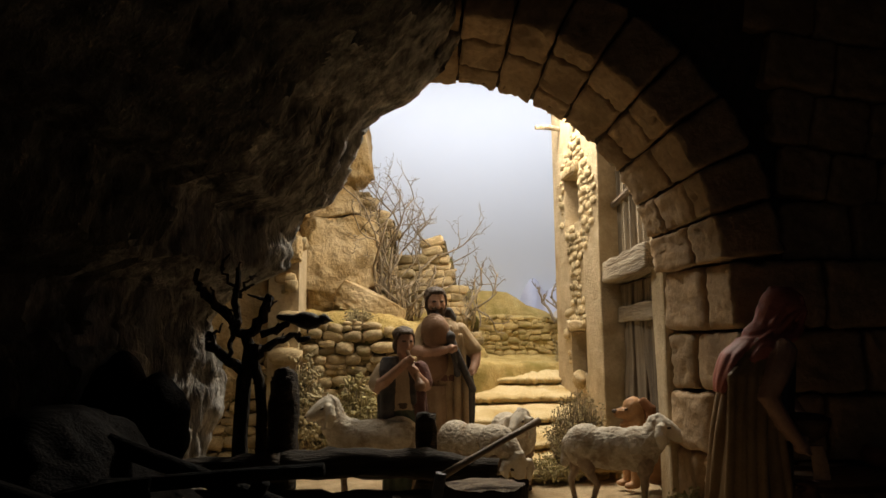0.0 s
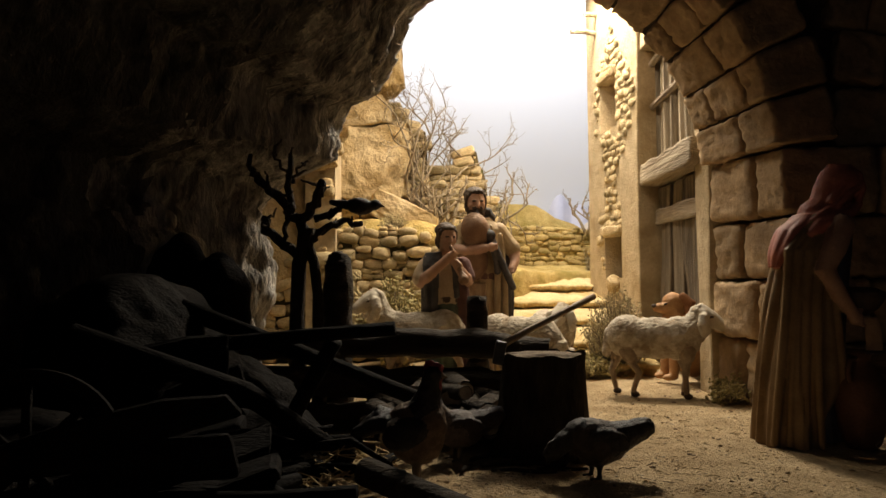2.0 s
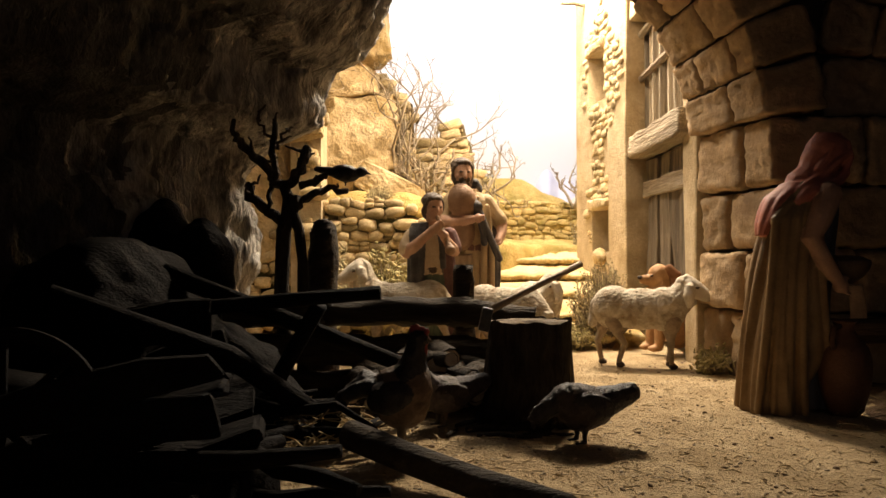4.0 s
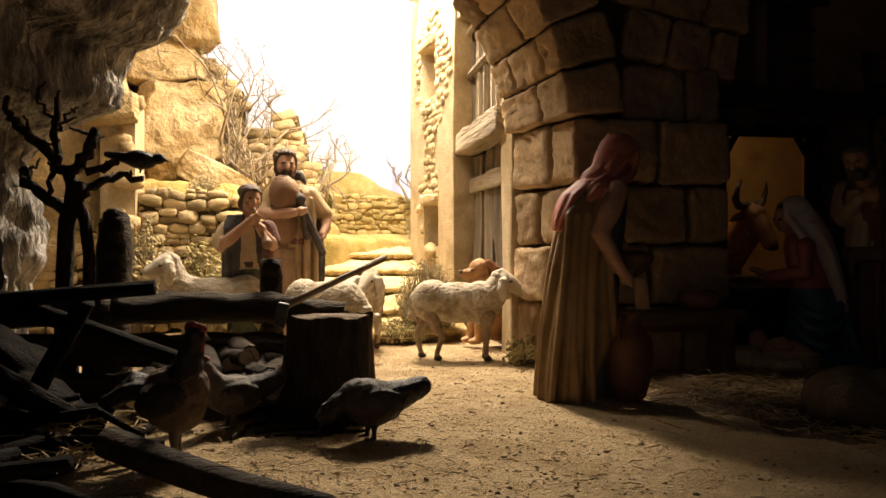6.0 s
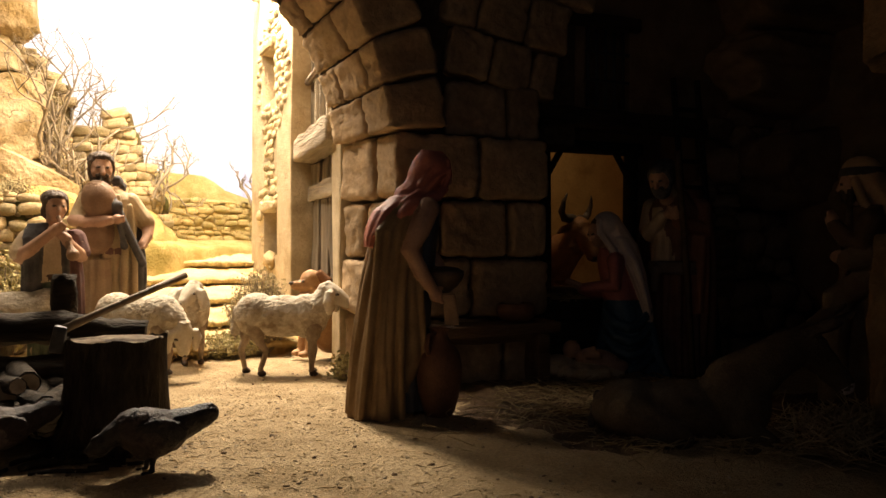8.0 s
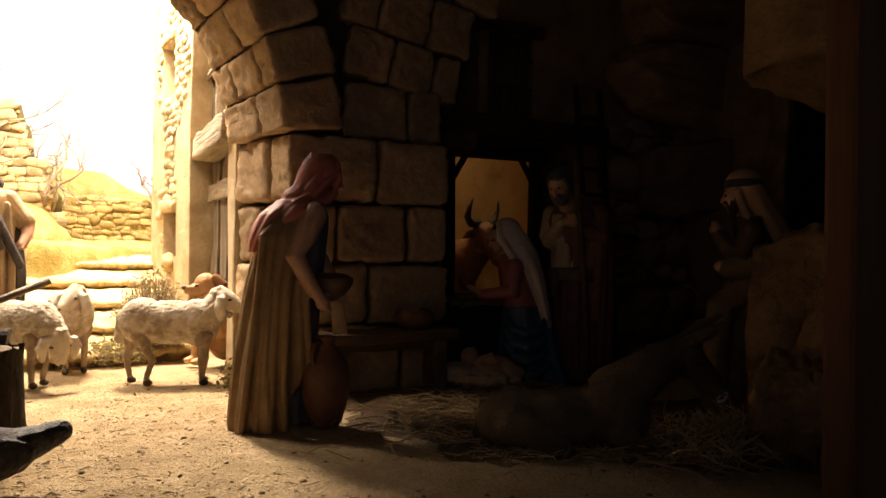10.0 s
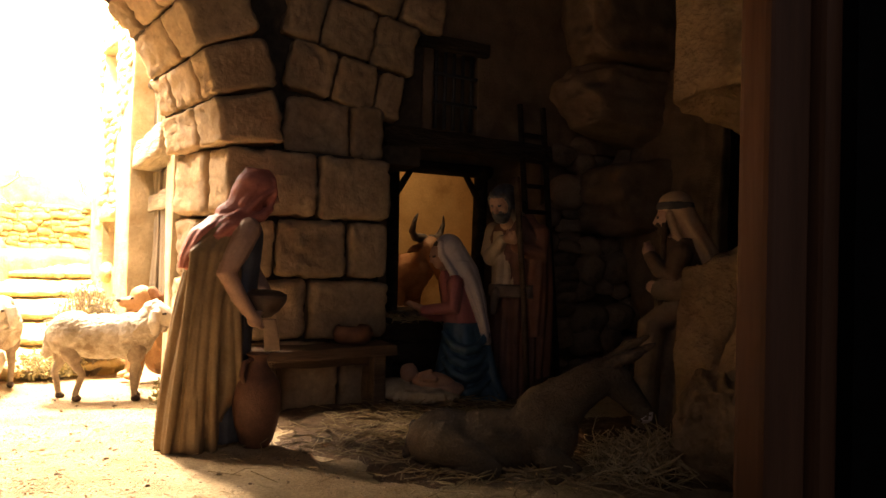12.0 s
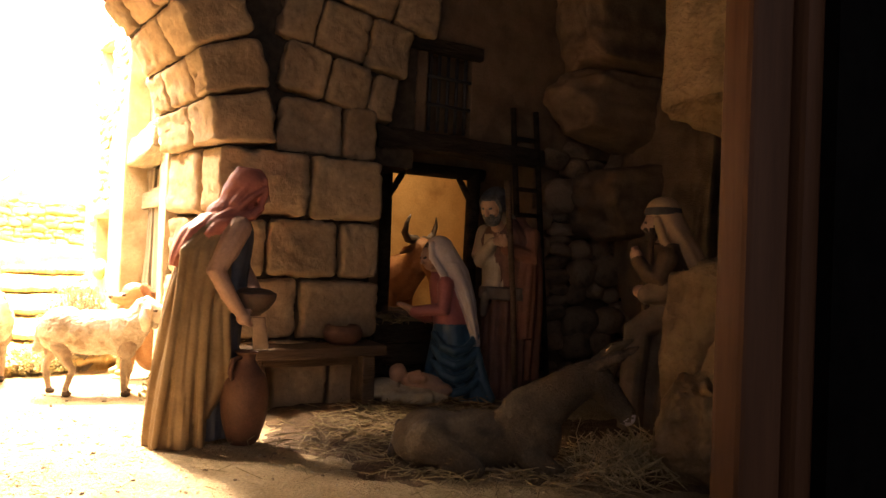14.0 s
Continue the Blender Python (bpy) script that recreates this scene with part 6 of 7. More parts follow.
stump = thing("chopping_block", "dark barked tree stump used as a chopping block", "stump")
bm = bmesh.new()
sides = 40
rings = []
for z, rad in ((-0.3, 3.05), (0.5, 2.75), (1.6, 2.5), (3.2, 2.38), (4.6, 2.32), (5.3, 2.36)):
    ring = []
    for k in range(sides):
        a = math.tau * k / sides
        s = 1 + 0.04 * math.sin(7 * a + 1) + 0.03 * math.sin(19 * a) + 0.10 * noise.noise(Vector((math.cos(a) * 3, math.sin(a) * 3, z * 0.4))) + (0.12 * max(0, math.sin(4 * a)) if z < 0.6 else 0)
        ring.append(bm.verts.new((2.2 + rad * s * math.cos(a), 40.6 + rad * s * math.sin(a), z + (0.25 * noise.noise(Vector((a * 2, 0, 0))) + 0.35 * noise.noise(Vector((a * 6, 3, 0))) if z > 5 else 0))))
    rings.append(ring)
for a, b in zip(rings, rings[1:]):
    for k in range(sides):
        bm.faces.new((a[k], a[(k + 1) % sides], b[(k + 1) % sides], b[k]))
bm.faces.new(rings[0][::-1])
part("bark", bm, BARK, stump, soft=True)
bm = bmesh.new()
mid = bm.verts.new((2.2, 40.6, 5.35))
edge = [bm.verts.new((2.2 + 2.14 * (1 + 0.06 * math.sin(7 * k / sides * math.tau + 1)) * math.cos(k / sides * math.tau), 40.6 + 2.14 * (1 + 0.06 * math.sin(7 * k / sides * math.tau + 1)) * math.sin(k / sides * math.tau), 5.2 + 0.12 * noise.noise(Vector((k * 0.7, 1, 0))))) for k in range(sides)]
low = [bm.verts.new((2.2 + (v.co.x - 2.2) * 0.8, 40.6 + (v.co.y - 40.6) * 0.8, 4.4)) for v in edge]
for k in range(sides):
    bm.faces.new((mid, edge[k], edge[(k + 1) % sides]))
    bm.faces.new((edge[k], low[k], low[(k + 1) % sides], edge[(k + 1) % sides]))
part("cut_face", bm, surface("old_cut_wood", (0.20, 0.145, 0.09), (0.36, 0.28, 0.19), 160, 800, 0.85, 0.9, (0.09, 0.06, 0.04), deep=0.002), stump, "pale splintered cut surface")
for x, y, turn, length, thick in ((0.2, 37.3, 14, 2.9, 0.15), (-0.6, 36.9, 28, 1.9, 0.19), (1.7, 36.9, -8, 2.3, 0.13), (-1.4, 38.3, 52, 1.8, 0.14), (2.6, 36.2, 4, 2.6, 0.11), (0.6, 35.6, -5, 3.2, 0.10), (-2.2, 35.9, 70, 1.5, 0.12)):
    d = Vector((math.cos(math.radians(turn)), math.sin(math.radians(turn)), 0)) * length / 2
    z = ground_z(x, y) + thick
    bm = bmesh.new()
    tube(bm, [(x - d.x, y - d.y, z + 0.03, thick * 0.9), (x - d.x * 0.3, y - d.y * 0.3 + 0.08, z + 0.05, thick), (x + d.x * 0.4, y + d.y * 0.4 - 0.06, z, thick * 0.95), (x + d.x, y + d.y, z, thick * 0.75)], 7, rough=0.2)
    tagged(part("stick", bm, LOG, soft=True), "short broken stick lying on sand by the stump", "stick", "sticks by the stump")
axe = thing("axe", "small hand axe with a wooden handle struck into the stump", "axe")
bm = bmesh.new()
tube(bm, [(5.6, 42.9, 8.4, 0.20), (3.4, 41.6, 7.45, 0.18), (1.2, 40.3, 6.5, 0.19), (-0.3, 39.4, 5.8, 0.22)], 8)
part("handle", bm, HANDLE, axe, soft=True)
bm = bmesh.new()
box(bm, -0.6, 0.0, 39.1, 39.75, 4.8, 6.1, 0.12, turn=pose(0, 0, 0, 0, 12, 0))
part("axe_head", bm, IRON, axe)

woodpile = thing("firewood", "heap of small split logs with pale cut ends", "firewood")
r = random.Random(31)
for k in range(46):
    x, y = r.uniform(-7.5, 0.2), r.uniform(41.0, 45.8)
    z = 0.5 + max(0, (3.2 - abs(x + 3.6) * 0.6) * r.uniform(0, 1))
    a, l, rad = r.uniform(-0.6, 0.6) - 1.3, r.uniform(1.4, 2.4), r.uniform(0.4, 0.72)
    d = Vector((math.cos(a), math.sin(a), r.uniform(-0.2, 0.25))) * l
    bm = bmesh.new()
    tube(bm, [(x - d.x, y - d.y, z - d.z, rad), (x, y, z, rad * 1.04), (x + d.x, y + d.y, z + d.z, rad)], 9, closed=False, rough=0.15)
    log = part("split_log", bm, LOG, woodpile, soft=True)
    for s in (-1, 1):
        bm = bmesh.new()
        tube(bm, [(x + s * d.x * 0.9, y + s * d.y * 0.9, z + s * d.z * 0.9, rad * 0.88), (x + s * d.x * 1.01, y + s * d.y * 1.01, z + s * d.z * 1.01, rad * 0.86)], 9)
        part("cut_end", bm, CUT, log)


def hen(name, material_set, tall, pecking=0.0):
    hz, hx = (3.9 + tall, 1.7) if not pecking else (1.5, 2.6)
    forms = [E(0, 0, 0, 2.05, 1.8, 1.2, 1.25, (0, -6, 0)), E(0, 1.0, 0, 2.4, 1.0, 0.9, 1.0), T(2, (0.9, 0, 2.6, 0.85), (hx * 0.8, 0, (2.6 + hz) / 2, 0.58), (hx, 0, hz, 0.45)), E(2, hx + 0.08, 0, hz + 0.05, 0.48, 0.42, 0.45), T(3, (hx + 0.4, 0, hz, 0.16), (hx + 0.75, 0, hz - 0.08, 0.07)),
             T(4, (hx - 0.2, 0, hz + 0.45, 0.13), (hx + 0.05, 0, hz + 0.62, 0.15), (hx + 0.3, 0, hz + 0.45, 0.12)), T(4, (hx + 0.35, 0, hz - 0.3, 0.12), (hx + 0.35, 0, hz - 0.55, 0.12)),
             T(1, (-0.9, 0, 2.2, 0.95), (-1.9, 0, 2.45, 0.78), (-2.8, 0, 2.75, 0.6)), E(1, -0.3, -0.9, 2.15, 1.3, 0.28, 0.75, (0, -10, 0)), E(1, -0.3, 0.9, 2.15, 1.3, 0.28, 0.75, (0, -10, 0)),
             T(3, (0.2, -0.45, 1.2, 0.22), (0.25, -0.45, 0.1, 0.13), (0.75, -0.5, 0.08, 0.1)), T(3, (0.1, 0.45, 1.2, 0.22), (0.1, 0.45, 0.1, 0.13), (0.6, 0.5, 0.08, 0.1))]
    if len(material_set) > 5:
        forms += [E(5, 0.55, 0, 2.8, 0.95, 0.8, 0.6, (0, 4, 0)), E(0, 0.1, 0, 1.5, 1.15, 0.9, 0.85)]
    return sculpt(name, forms, material_set, 0.09, 1, lambda p: 0.05 * noise.noise(p * 3.0))


rooster = sculpt("rooster_figurine", [
    E(0, 0, 0, 2.5, 1.35, 1.0, 1.5, (0, -28, 0)), E(0, 0.55, 0, 2.9, 0.95, 0.9, 1.15), T(2, (0.4, 0, 3.4, 0.85), (0.65, 0, 4.2, 0.6), (0.75, 0, 4.9, 0.44)), E(2, 0.85, 0, 5.15, 0.45, 0.38, 0.42), T(3, (1.2, 0, 5.15, 0.15), (1.5, 0, 5.05, 0.06)),
    *[E(4, 0.55 + 0.22 * k, 0, 5.55 + 0.08 * (1 - abs(k - 1)), 0.16, 0.09, 0.24) for k in range(4)], T(4, (1.15, 0, 4.9, 0.13), (1.15, 0, 4.55, 0.14)),
    *[T(1, (-0.7, 0.2 * k, 2.9, 0.5), (-1.7, 0.3 * k, 3.1 + 0.2 * k, 0.42), (-2.6, 0.4 * k, 2.5, 0.34), (-3.2, 0.5 * k, 1.5, 0.2)) for k in (-1, 0, 1)], E(1, -0.3, -0.85, 2.6, 1.1, 0.3, 0.7, (0, -20, 0)), E(1, -0.3, 0.85, 2.6, 1.1, 0.3, 0.7, (0, -20, 0)), E(5, -0.75, -0.7, 3.0, 0.35, 0.3, 0.3),
    T(3, (0.1, -0.4, 1.5, 0.25), (0.15, -0.42, 0.1, 0.12), (0.6, -0.45, 0.08, 0.09)), T(3, (0.05, 0.4, 1.5, 0.25), (0.05, 0.42, 0.1, 0.12), (0.5, 0.45, 0.08, 0.09)),
], [surface("tan_feathers", (0.09, 0.055, 0.032), (0.15, 0.095, 0.06), 250, 900, 0.6, 0.6), HENDARK, HENDARK, HORN, COMB, surface("white_feathers", (0.45, 0.40, 0.33), (0.6, 0.55, 0.46), 250, 900)], 0.085, 1, lambda p: 0.05 * noise.noise(p * 3.0))
place("rooster_figurine", rooster, -4.6, 33.0, 0.0, -8, "brown rooster figure with black tail and red comb", "figurine", "poultry figurines")
place("hen_figurine", hen("hen_figurine", [HENPALE, HEN, HENPALE, HORN, COMB], 0.0), -2.6, 38.0, 0.0, 200, "grey-brown hen figure beside the firewood", "figurine", "poultry figurines", 0.8)
place("hen_figurine", hen("hen_figurine", [HEN, HENDARK, HENDARK, HENDARK, HENDARK, HENPALE], 0.0, 1.0), 4.05, 34.5, 0.0, 188, "dark brown hen figure with a greyish back pecking beside the stump", "figurine", "poultry figurines", 0.84)

tree = thing("bare_tree", "small dead tree with dark twisted limbs", "tree")
bm = bmesh.new()
tube(bm, [(-13.5, 48.0, -0.3, 1.0), (-13.3, 48.0, 3, 0.6), (-13.35, 48.0, 7, 0.5), (-13.2, 48.0, 10.6, 0.5), (-12.9, 48.0, 11.6, 0.46), (-12.85, 48.0, 12.8, 0.4), (-13.3, 48.0, 13.9, 0.28)], 12, rough=0.22)
tube(bm, [(-11.7, 47.6, 0, 0.55), (-11.9, 47.7, 4.5, 0.38), (-11.95, 47.8, 8.6, 0.34), (-12.15, 47.9, 10.7, 0.36), (-12.6, 48.0, 11.8, 0.4), (-12.4, 48.0, 13.0, 0.32)], 10, rough=0.25)
part("trunk", bm, BARK, tree, soft=True)
LIMB_LINES = (((-13.0, 48, 11.1, 0.9), (-14.1, 48, 11.9, 0.85), (-15.2, 47.8, 12.7, 0.8), (-15.5, 47.8, 13.6, 0.75)), ((-13.0, 48, 13.4, 0.8), (-13.7, 48, 14.05, 0.75), (-14.9, 48, 15.35, 0.72), (-16.0, 48, 16.6, 0.6), (-16.6, 48.1, 17.5, 0.45), (-16.8, 48, 19.3, 0.25)), ((-13.7, 48, 14.0, 0.7), (-13.9, 48.2, 16.0, 0.55), (-13.85, 48.3, 18.0, 0.4)), ((-13.95, 48.2, 16.2, 0.3), (-14.6, 48.3, 17.4, 0.24), (-15.0, 48.4, 18.7, 0.14)), ((-13.75, 48.2, 16.0, 0.3), (-13.3, 48.4, 17.0, 0.24), (-12.6, 48.5, 17.6, 0.12)), ((-12.8, 48, 13.3, 0.85), (-12.0, 48, 14.8, 0.85), (-11.75, 48, 15.8, 0.75), (-11.6, 48, 16.3, 0.5)), ((-12.5, 48.3, 14.3, 0.5), (-12.2, 48.5, 15.4, 0.4), (-11.9, 48.6, 16.2, 0.25)), ((-12.5, 48, 12.3, 0.7), (-11.4, 48.2, 13.1, 0.65), (-10.4, 48.5, 13.45, 0.55), (-9.0, 48.8, 13.35, 0.4)), ((-12.1, 48, 13.6, 0.7), (-11.1, 48.2, 13.95, 0.6), (-10.4, 48.4, 14.3, 0.5)), ((-14.2, 48, 11.8, 0.4), (-14.15, 48, 13.0, 0.4), (-13.8, 48, 14.0, 0.4)))
r = random.Random(77)


def gnarled(line, r, sway=0.12, steps=4):
    """A smooth crooked way through (x, y, z, radius)."""
    out = []
    for k in range(len(line) - 1):
        a, b, c, d = (line[max(0, min(len(line) - 1, k + o))] for o in (-1, 0, 1, 2))
        for q in range(steps):
            f = q / steps
            p = [0.5 * (2 * b[i] + (c[i] - a[i]) * f + (2 * a[i] - 5 * b[i] + 4 * c[i] - d[i]) * f * f + (3 * b[i] - a[i] - 3 * c[i] + d[i]) * f ** 3) for i in range(4)]
            out.append((p[0] + r.gauss(0, sway), p[1] + r.gauss(0, sway), p[2] + r.gauss(0, sway), max(0.05, p[3]) * r.uniform(0.88, 1.12)))
    return out + [line[-1]]


for limb in LIMB_LINES:
    bm = bmesh.new()
    way = gnarled([(x, y, z, rad * 0.42) for x, y, z, rad in limb], r)
    tube(bm, way, 8, rough=0.25)
    limb_ob = part("limb", bm, BARK, tree, soft=True)
    for k in range(2):
        x, y, z, rad = way[r.randrange(len(way) // 3, len(way))]
        a = Vector((r.gauss(0, 0.8), r.gauss(0, 0.6), r.uniform(0.0, 1.0))).normalized()
        b = (a + Vector((r.gauss(0, 0.6), r.gauss(0, 0.4), 0.5))).normalized()
        l = r.uniform(0.3, 0.7)
        bm = bmesh.new()
        tube(bm, gnarled([(x, y, z, 0.13), (x + a.x * l, y + a.y * l, z + a.z * l, 0.09), (x + a.x * l + b.x * l, y + a.y * l + b.y * l, z + a.z * l + b.z * l, 0.05)], r, 0.05, 3), 6)
        part("twig", bm, BARK, limb_ob, soft=True)
bird = sculpt("bird_figurine", [E(0, 0, 0, 0, 1.25, 0.7, 0.75, (0, 8, 0)), E(0, 1.35, 0, 0.12, 0.5, 0.46, 0.46), T(0, (1.7, 0, 0.1, 0.18), (2.2, 0, -0.1, 0.06)), T(0, (-1.0, 0, 0.1, 0.45), (-2.4, 0, 0.35, 0.25)), T(0, (0, 0.2, -0.5, 0.1), (0, 0.2, -1.0, 0.1))], [HENDARK], 0.09, 1)
place("bird_figurine", bird, -9.2, 48.8, 14.55, 4, "small black bird figure perched on a limb", "figurine", scale=0.8)
# near-black colour holds the deep shade of this corner, on wood and rock
SHADE_BLACK = surface("shade_black", (0.004, 0.003, 0.0025), (0.010, 0.0075, 0.006), 130, 900, 0.8, 1.0, spec=0.08, stretch=(0.2, 1, 1))
cart = thing("old_cart", "broken old cart tipped against the cave, its shade put into near-black colour", "cart")
for name, pts in (("shaft", ((-5.6, 34.2, 7.2, 0.34), (-9.5, 34.6, 6.9, 0.36), (-15, 35, 6.4, 0.40), (-21, 35.5, 6.2, 0.42))), ("shaft", ((-3.6, 40.0, 2.4, 0.42), (-9, 38.6, 4.8, 0.45), (-17, 37.0, 8.2, 0.5))), ("brace", ((-12.5, 37.2, 0.0, 0.45), (-10.6, 36.2, 3.4, 0.42), (-8.6, 34.9, 6.6, 0.4))), ("rail", ((-7.6, 33.0, 1.2, 0.5), (-12, 31.6, 4.6, 0.5), (-19, 30.0, 7.4, 0.5)))):
    bm = bmesh.new()
    tube(bm, pts, 9, rough=0.16)
    part(name, bm, SHADE_BLACK, cart, soft=True)
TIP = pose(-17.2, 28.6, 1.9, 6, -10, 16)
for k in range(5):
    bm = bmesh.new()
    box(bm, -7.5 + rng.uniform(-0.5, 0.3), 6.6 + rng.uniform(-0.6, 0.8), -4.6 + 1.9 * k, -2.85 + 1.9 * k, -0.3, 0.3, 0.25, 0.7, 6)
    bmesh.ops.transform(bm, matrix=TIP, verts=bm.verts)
    part("floor_board", bm, SHADE_BLACK, cart)
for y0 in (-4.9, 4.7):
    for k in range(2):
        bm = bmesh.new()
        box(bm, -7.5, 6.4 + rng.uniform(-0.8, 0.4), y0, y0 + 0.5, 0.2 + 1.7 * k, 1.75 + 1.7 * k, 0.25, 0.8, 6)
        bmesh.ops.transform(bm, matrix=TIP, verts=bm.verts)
        part("side_board", bm, SHADE_BLACK, cart)
WHEEL = pose(-17.0, 23.6, 3.6, 84, 0, 16) @ Matrix.Scale(0.62, 4)


def ring_bm(radius, thick, width, n=48):
    bm = bmesh.new()
    quads = []
    for k in range(n):
        a = math.tau * k / n
        quads.append([bm.verts.new((rr * math.cos(a), rr * math.sin(a), z)) for rr, z in ((radius - thick, -width), (radius, -width), (radius, width), (radius - thick, width))])
    for k in range(n):
        p, q = quads[k], quads[(k + 1) % n]
        for i in range(4):
            bm.faces.new((p[i], q[i], q[(i + 1) % 4], p[(i + 1) % 4]))
    return bm


bm = ring_bm(5.0, 0.7, 0.35)
bmesh.ops.transform(bm, matrix=WHEEL, verts=bm.verts)
wheel = part("wheel", bm, SHADE_BLACK, cart)
for k in range(8):
    a = math.tau * k / 8
    bm = bmesh.new()
    tube(bm, [(0.6 * math.cos(a), 0.6 * math.sin(a), 0, 0.3), (4.5 * math.cos(a), 4.5 * math.sin(a), 0, 0.24)], 7)
    bmesh.ops.transform(bm, matrix=WHEEL, verts=bm.verts)
    part("spoke", bm, SHADE_BLACK, wheel, soft=True)
bm = bmesh.new()
tube(bm, [(0, 0, -0.9, 0.8), (0, 0, 0.9, 0.8)], 14)
bmesh.ops.transform(bm, matrix=WHEEL, verts=bm.verts)
part("hub", bm, SHADE_BLACK, wheel, soft=True)
bm = bmesh.new()
tube(bm, [(-6.6, 30.4, 1.5, 0.62), (-4, 28.4, 1.0, 0.6), (-1.5, 26.4, 0.7, 0.58), (1.5, 24.0, 0.5, 0.55)], 10, rough=0.08)
tagged(part("fallen_pole", bm, LOG, soft=True), "smooth dark pole lying on the ground", "pole")
# rocks added to fill the dark corner, their shade put into the colour
rock("dark_rocks", [E(0, -20, 38, 4, 5, 6, 6), E(0, -13, 38, 0.4, 3.6, 3, 2.2), E(0, -21, 28, 1, 6, 6, 3), E(0, -15.5, 41, 1.6, 3.6, 3.2, 3.4), E(0, -20.5, 46, 8, 2.4, 2, 4.4), E(0, -17.6, 44.6, 7, 1.6, 1.5, 4.6), E(0, -16, 27, 0.3, 7.0, 5.5, 1.9), E(0, -11.5, 33.5, 0.2, 3.0, 4.0, 1.2)], SHADE_BLACK, 0.35, 0.6, 0.22, "tumbled rocks added against the cave wall, coloured near-black for shade", "rock", "structure", 15.0)
straw_heap("hay_tuft", [(-8.4, 31.5, 0.8, 0.9), (-9.4, 33.0, 1.6, 0.9), (-7.4, 34.5, 0.6, 0.9)], 260, 1.8, "tangled pale hay caught among the poles", 22, flat=0.5)
# branches added to cover the floor here, shade put into their colour
r = random.Random(91)
for k in range(22):
    x, y, a, l = r.uniform(-17, -7.5), r.uniform(22.5, 34), r.uniform(-0.7, 0.9), r.uniform(2.5, 5.5)
    d = Vector((math.cos(a), math.sin(a), r.uniform(-0.15, 0.15))) * l
    z = 0.5 + r.uniform(0, 1.6)
    rad = r.uniform(0.18, 0.5)
    bm = bmesh.new()
    tube(bm, [(x - d.x, y - d.y, max(0.2, z - d.z), rad), (x - d.x * 0.3, y - d.y * 0.3 + r.gauss(0, 0.3), z + r.gauss(0, 0.2), rad * 0.95), (x + d.x * 0.4, y + d.y * 0.4 + r.gauss(0, 0.3), z + r.gauss(0, 0.2), rad * 0.85), (x + d.x, y + d.y, max(0.2, z + d.z), rad * 0.6)], 8, rough=0.2)
    tagged(part("loose_branch", bm, SHADE_BLACK, soft=True), "added crooked branch lying in a heap, coloured near-black for shade", "branch", "loose branches")

# ---- shrubs and bare bushes ----


def shrub(name, x, y, z, radius, height, leaf, count, label, seed, size=0.28):
    r = random.Random(seed)
    top = thing(name, label, "shrub")
    twigs, leaves = bmesh.new(), []
    for k in range(count):
        a, s = r.uniform(0, math.tau), math.sqrt(r.uniform(0, 1))
        tip = Vector((x + radius * s * math.cos(a), y + radius * s * math.sin(a), z + height * r.uniform(0.45, 1.0) * (1 - 0.45 * s * s)))
        root = Vector((x + 0.3 * radius * s * math.cos(a), y + 0.3 * radius * s * math.sin(a), z - 0.2))
        mid = (root + tip) / 2 + Vector((r.gauss(0, 0.1), r.gauss(0, 0.1), 0)) * radius
        tube(twigs, [(*root, 0.06), (*mid, 0.05), (*tip, 0.03)], 3)
        for j in range(7):
            p = mid.lerp(tip, r.uniform(0.0, 1.1)) + Vector((r.gauss(0, 1), r.gauss(0, 1), r.gauss(0, 1))) * size * 1.3
            leaves.append(pose(*p, r.uniform(0, 360), r.uniform(0, 360), 0) @ Matrix.Diagonal((size * r.uniform(0.5, 1.1), size * r.uniform(0.3, 0.7), size * r.uniform(0.2, 0.5), 1)))
    part("branch_mass", twigs, TWIG, top)
    many("foliage", leaves, leaf, top)
    return top


shrub("shrub", -14.8, 77.8, 0, 2.2, 12.0, SHRUB, 240, "dry ochre shrub growing at the foot of the wall", 1, 0.36)
shrub("shrub", -9.2, 77.6, 0, 3.2, 9.6, MOSS, 380, "low olive shrub growing along the wall", 2, 0.38)
shrub("shrub", 10.0, 69.4, 0, 3.0, 2.2, MOSS, 220, "low mossy cushion beside the bottom step", 3, 0.2)
shrub("shrub", 13.0, 70.6, 0, 3.1, 8.6, SHRUB, 460, "dry feathery bush beside the house door", 4, 0.17)
shrub("shrub", 18.0, 54.6, 0, 1.5, 1.9, MOSS, 70, "mossy weeds at the foot of the pier", 5, 0.22)
shrub("shrub", 16.6, 98.5, 9, 1.6, 5.5, SHRUB, 60, "dry bush at the end of the low wall", 6, 0.2)
shrub("shrub", -10.0, 85.0, 15.2, 1.8, 2.0, SHRUB, 60, "dry tuft below the boulder", 7, 0.2)
shrub("shrub", -9.6, 98.4, 23, 2.4, 8, SHRUB, 110, "dry shrub clinging to the ruined wall", 8, 0.2)


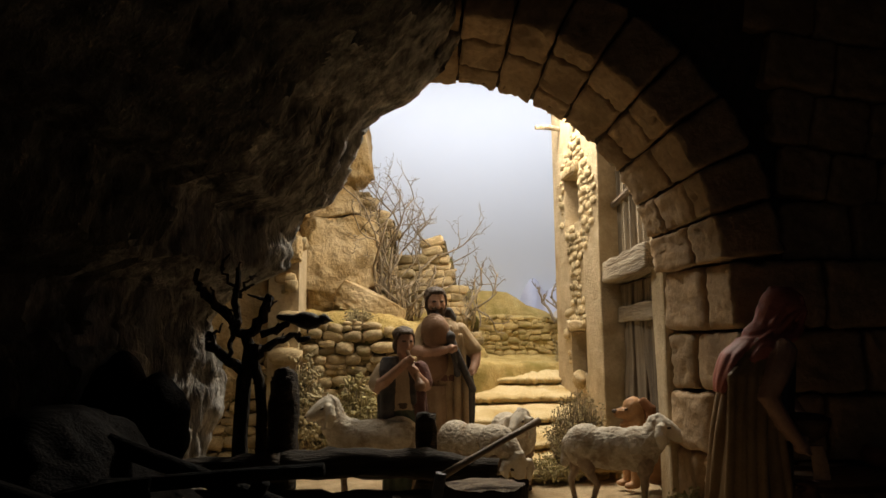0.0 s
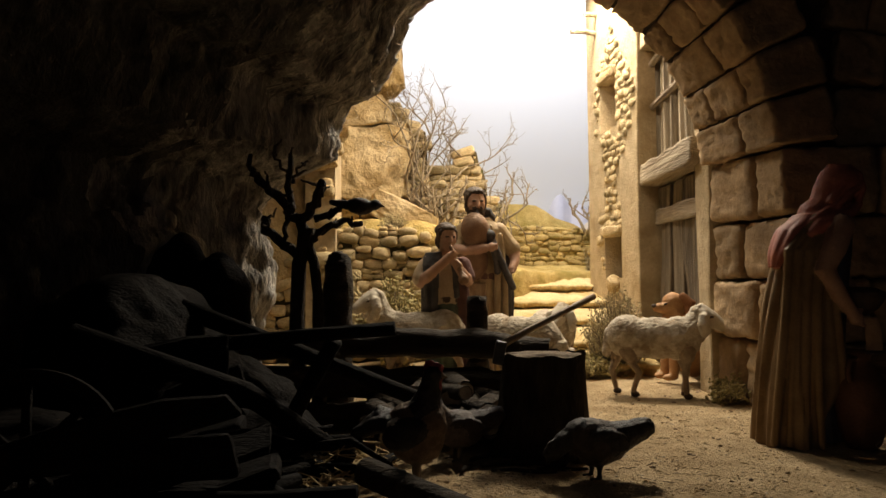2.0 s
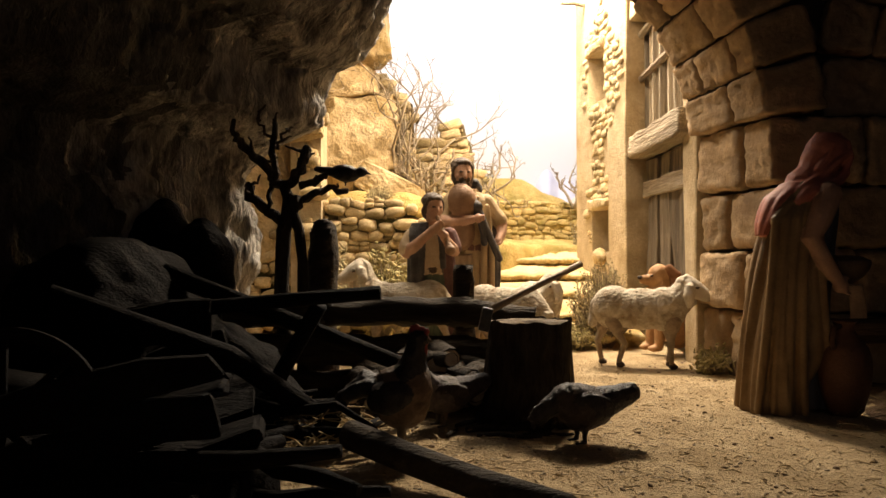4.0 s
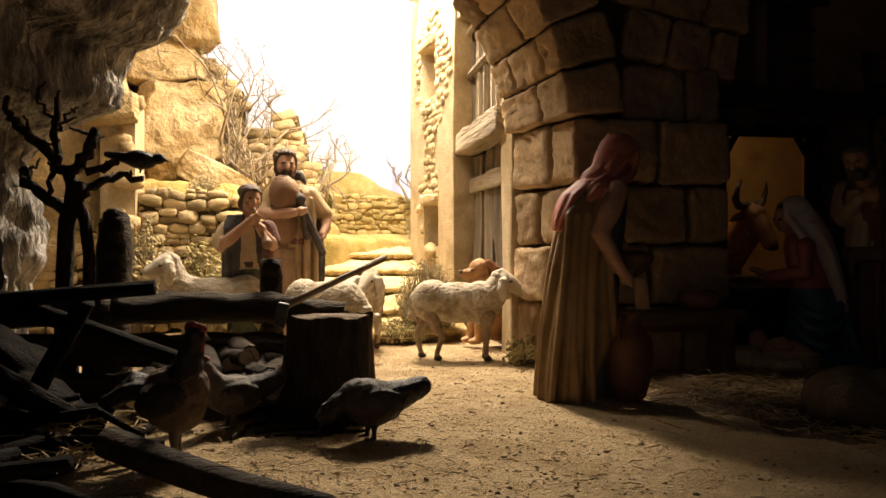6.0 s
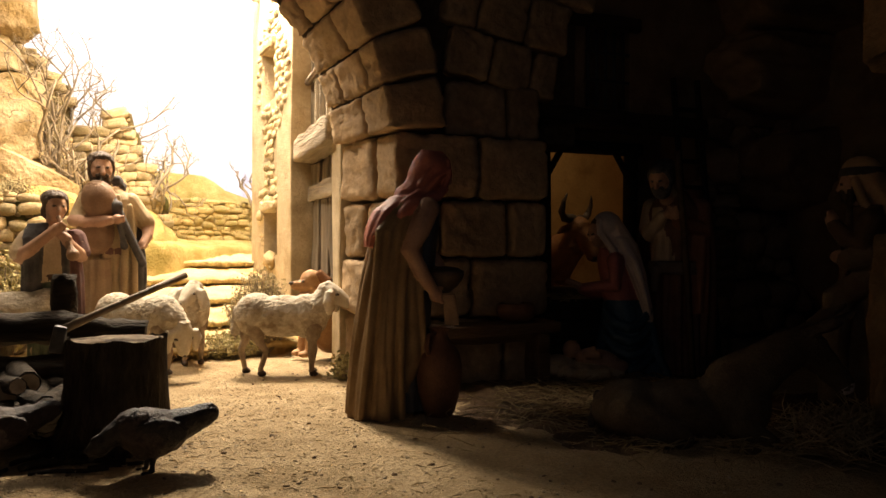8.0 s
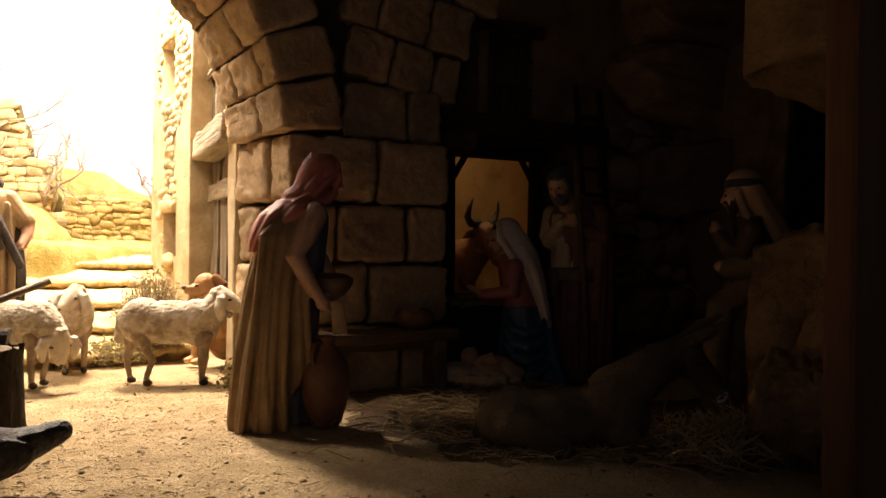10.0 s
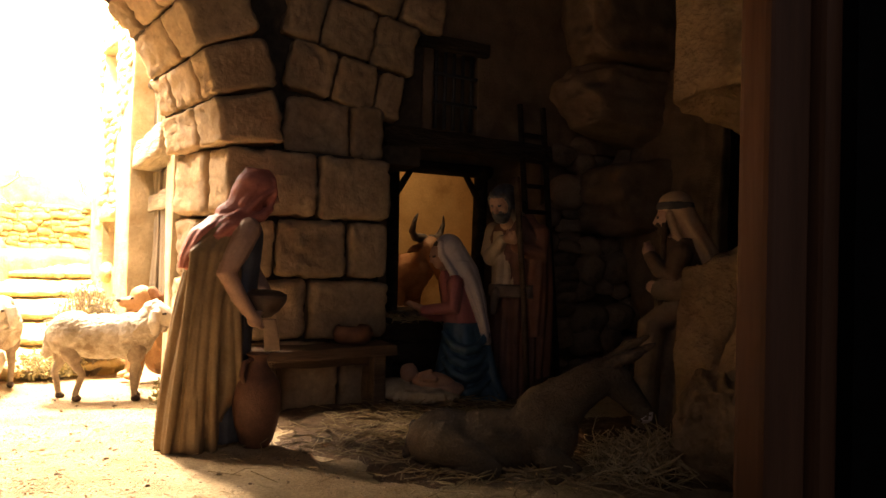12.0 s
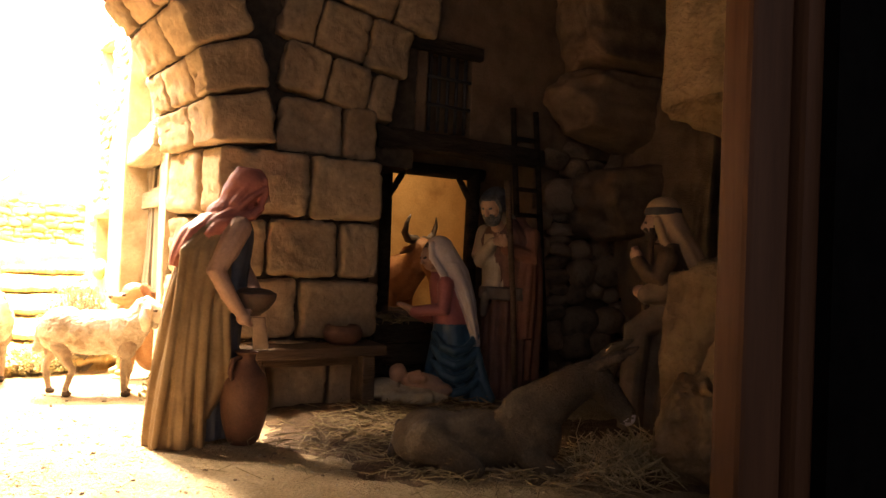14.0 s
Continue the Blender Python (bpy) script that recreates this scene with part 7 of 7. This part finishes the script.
def bare_bush(name, x, y, z, height, spread, stems, seed, label, depth=4, thick=0.27):
    r = random.Random(seed)
    top = thing(name, label, "bush")
    main, fine = bmesh.new(), bmesh.new()
    def grow(p, d, length, rad, level):
        pts, q, e = [(*p, rad)], p.copy(), d.copy()
        for s in range(4):
            e = (e + Vector((r.gauss(0, 0.30), r.gauss(0, 0.2), r.gauss(0.05, 0.2)))).normalized()
            q = q + e * length / 4
            pts.append((*q, rad * (1 - 0.11 * (s + 1))))
            if level > 0 and s > 0 and r.random() < 0.92:
                side = Vector((r.gauss(0, 1), r.gauss(0, 0.7), r.gauss(0.3, 0.7))).normalized()
                grow(q, (e * 0.7 + side * 0.75).normalized(), length * r.uniform(0.4, 0.62), rad * 0.6, level - 1)
        tube(main if level == depth else fine, pts, 5 if level > 1 else 4)
    for k in range(stems):
        a = r.uniform(0, math.tau)
        d = Vector((spread * math.cos(a), spread * 0.6 * math.sin(a), 1)).normalized()
        grow(Vector((x + r.gauss(0, 0.5), y + r.gauss(0, 0.4), z)), d, height * r.uniform(0.6, 0.95), thick * r.uniform(0.7, 1), depth)
    part("trunk", main, TWIG, top, soft=True)
    part("crown", fine, TWIG, top, soft=True)


bare_bush("bare_bush", -7.6, 97.0, 16.5, 16.0, 0.25, 5, 41, "tall leafless thorn bush in front of the ruined wall")
bare_bush("bare_bush", -4.2, 97.4, 15.2, 12.0, 0.3, 4, 42, "tall leafless thorn bush in front of the ruined wall")
bare_bush("bare_bush", -9.4, 98.2, 18.5, 11.0, 0.5, 6, 43, "tangled grey thorn bush against the ruin")
bare_bush("bare_bush", -5.8, 96.6, 15.0, 8.0, 0.8, 7, 44, "tangled grey thorn bush against the ruin")
bare_bush("bare_bush", 2.4, 99.6, 15.0, 8.5, 0.3, 3, 45, "leafless bush beside the ruined pillar")
bare_bush("bare_bush", 5.0, 100.6, 14.5, 5.0, 0.5, 3, 46, "small leafless bush on the terrace", 3, 0.2)
bare_bush("bare_bush", 16.4, 101.0, 15.5, 5.0, 0.6, 3, 47, "dark twisted bush behind the house", 3, 0.3)
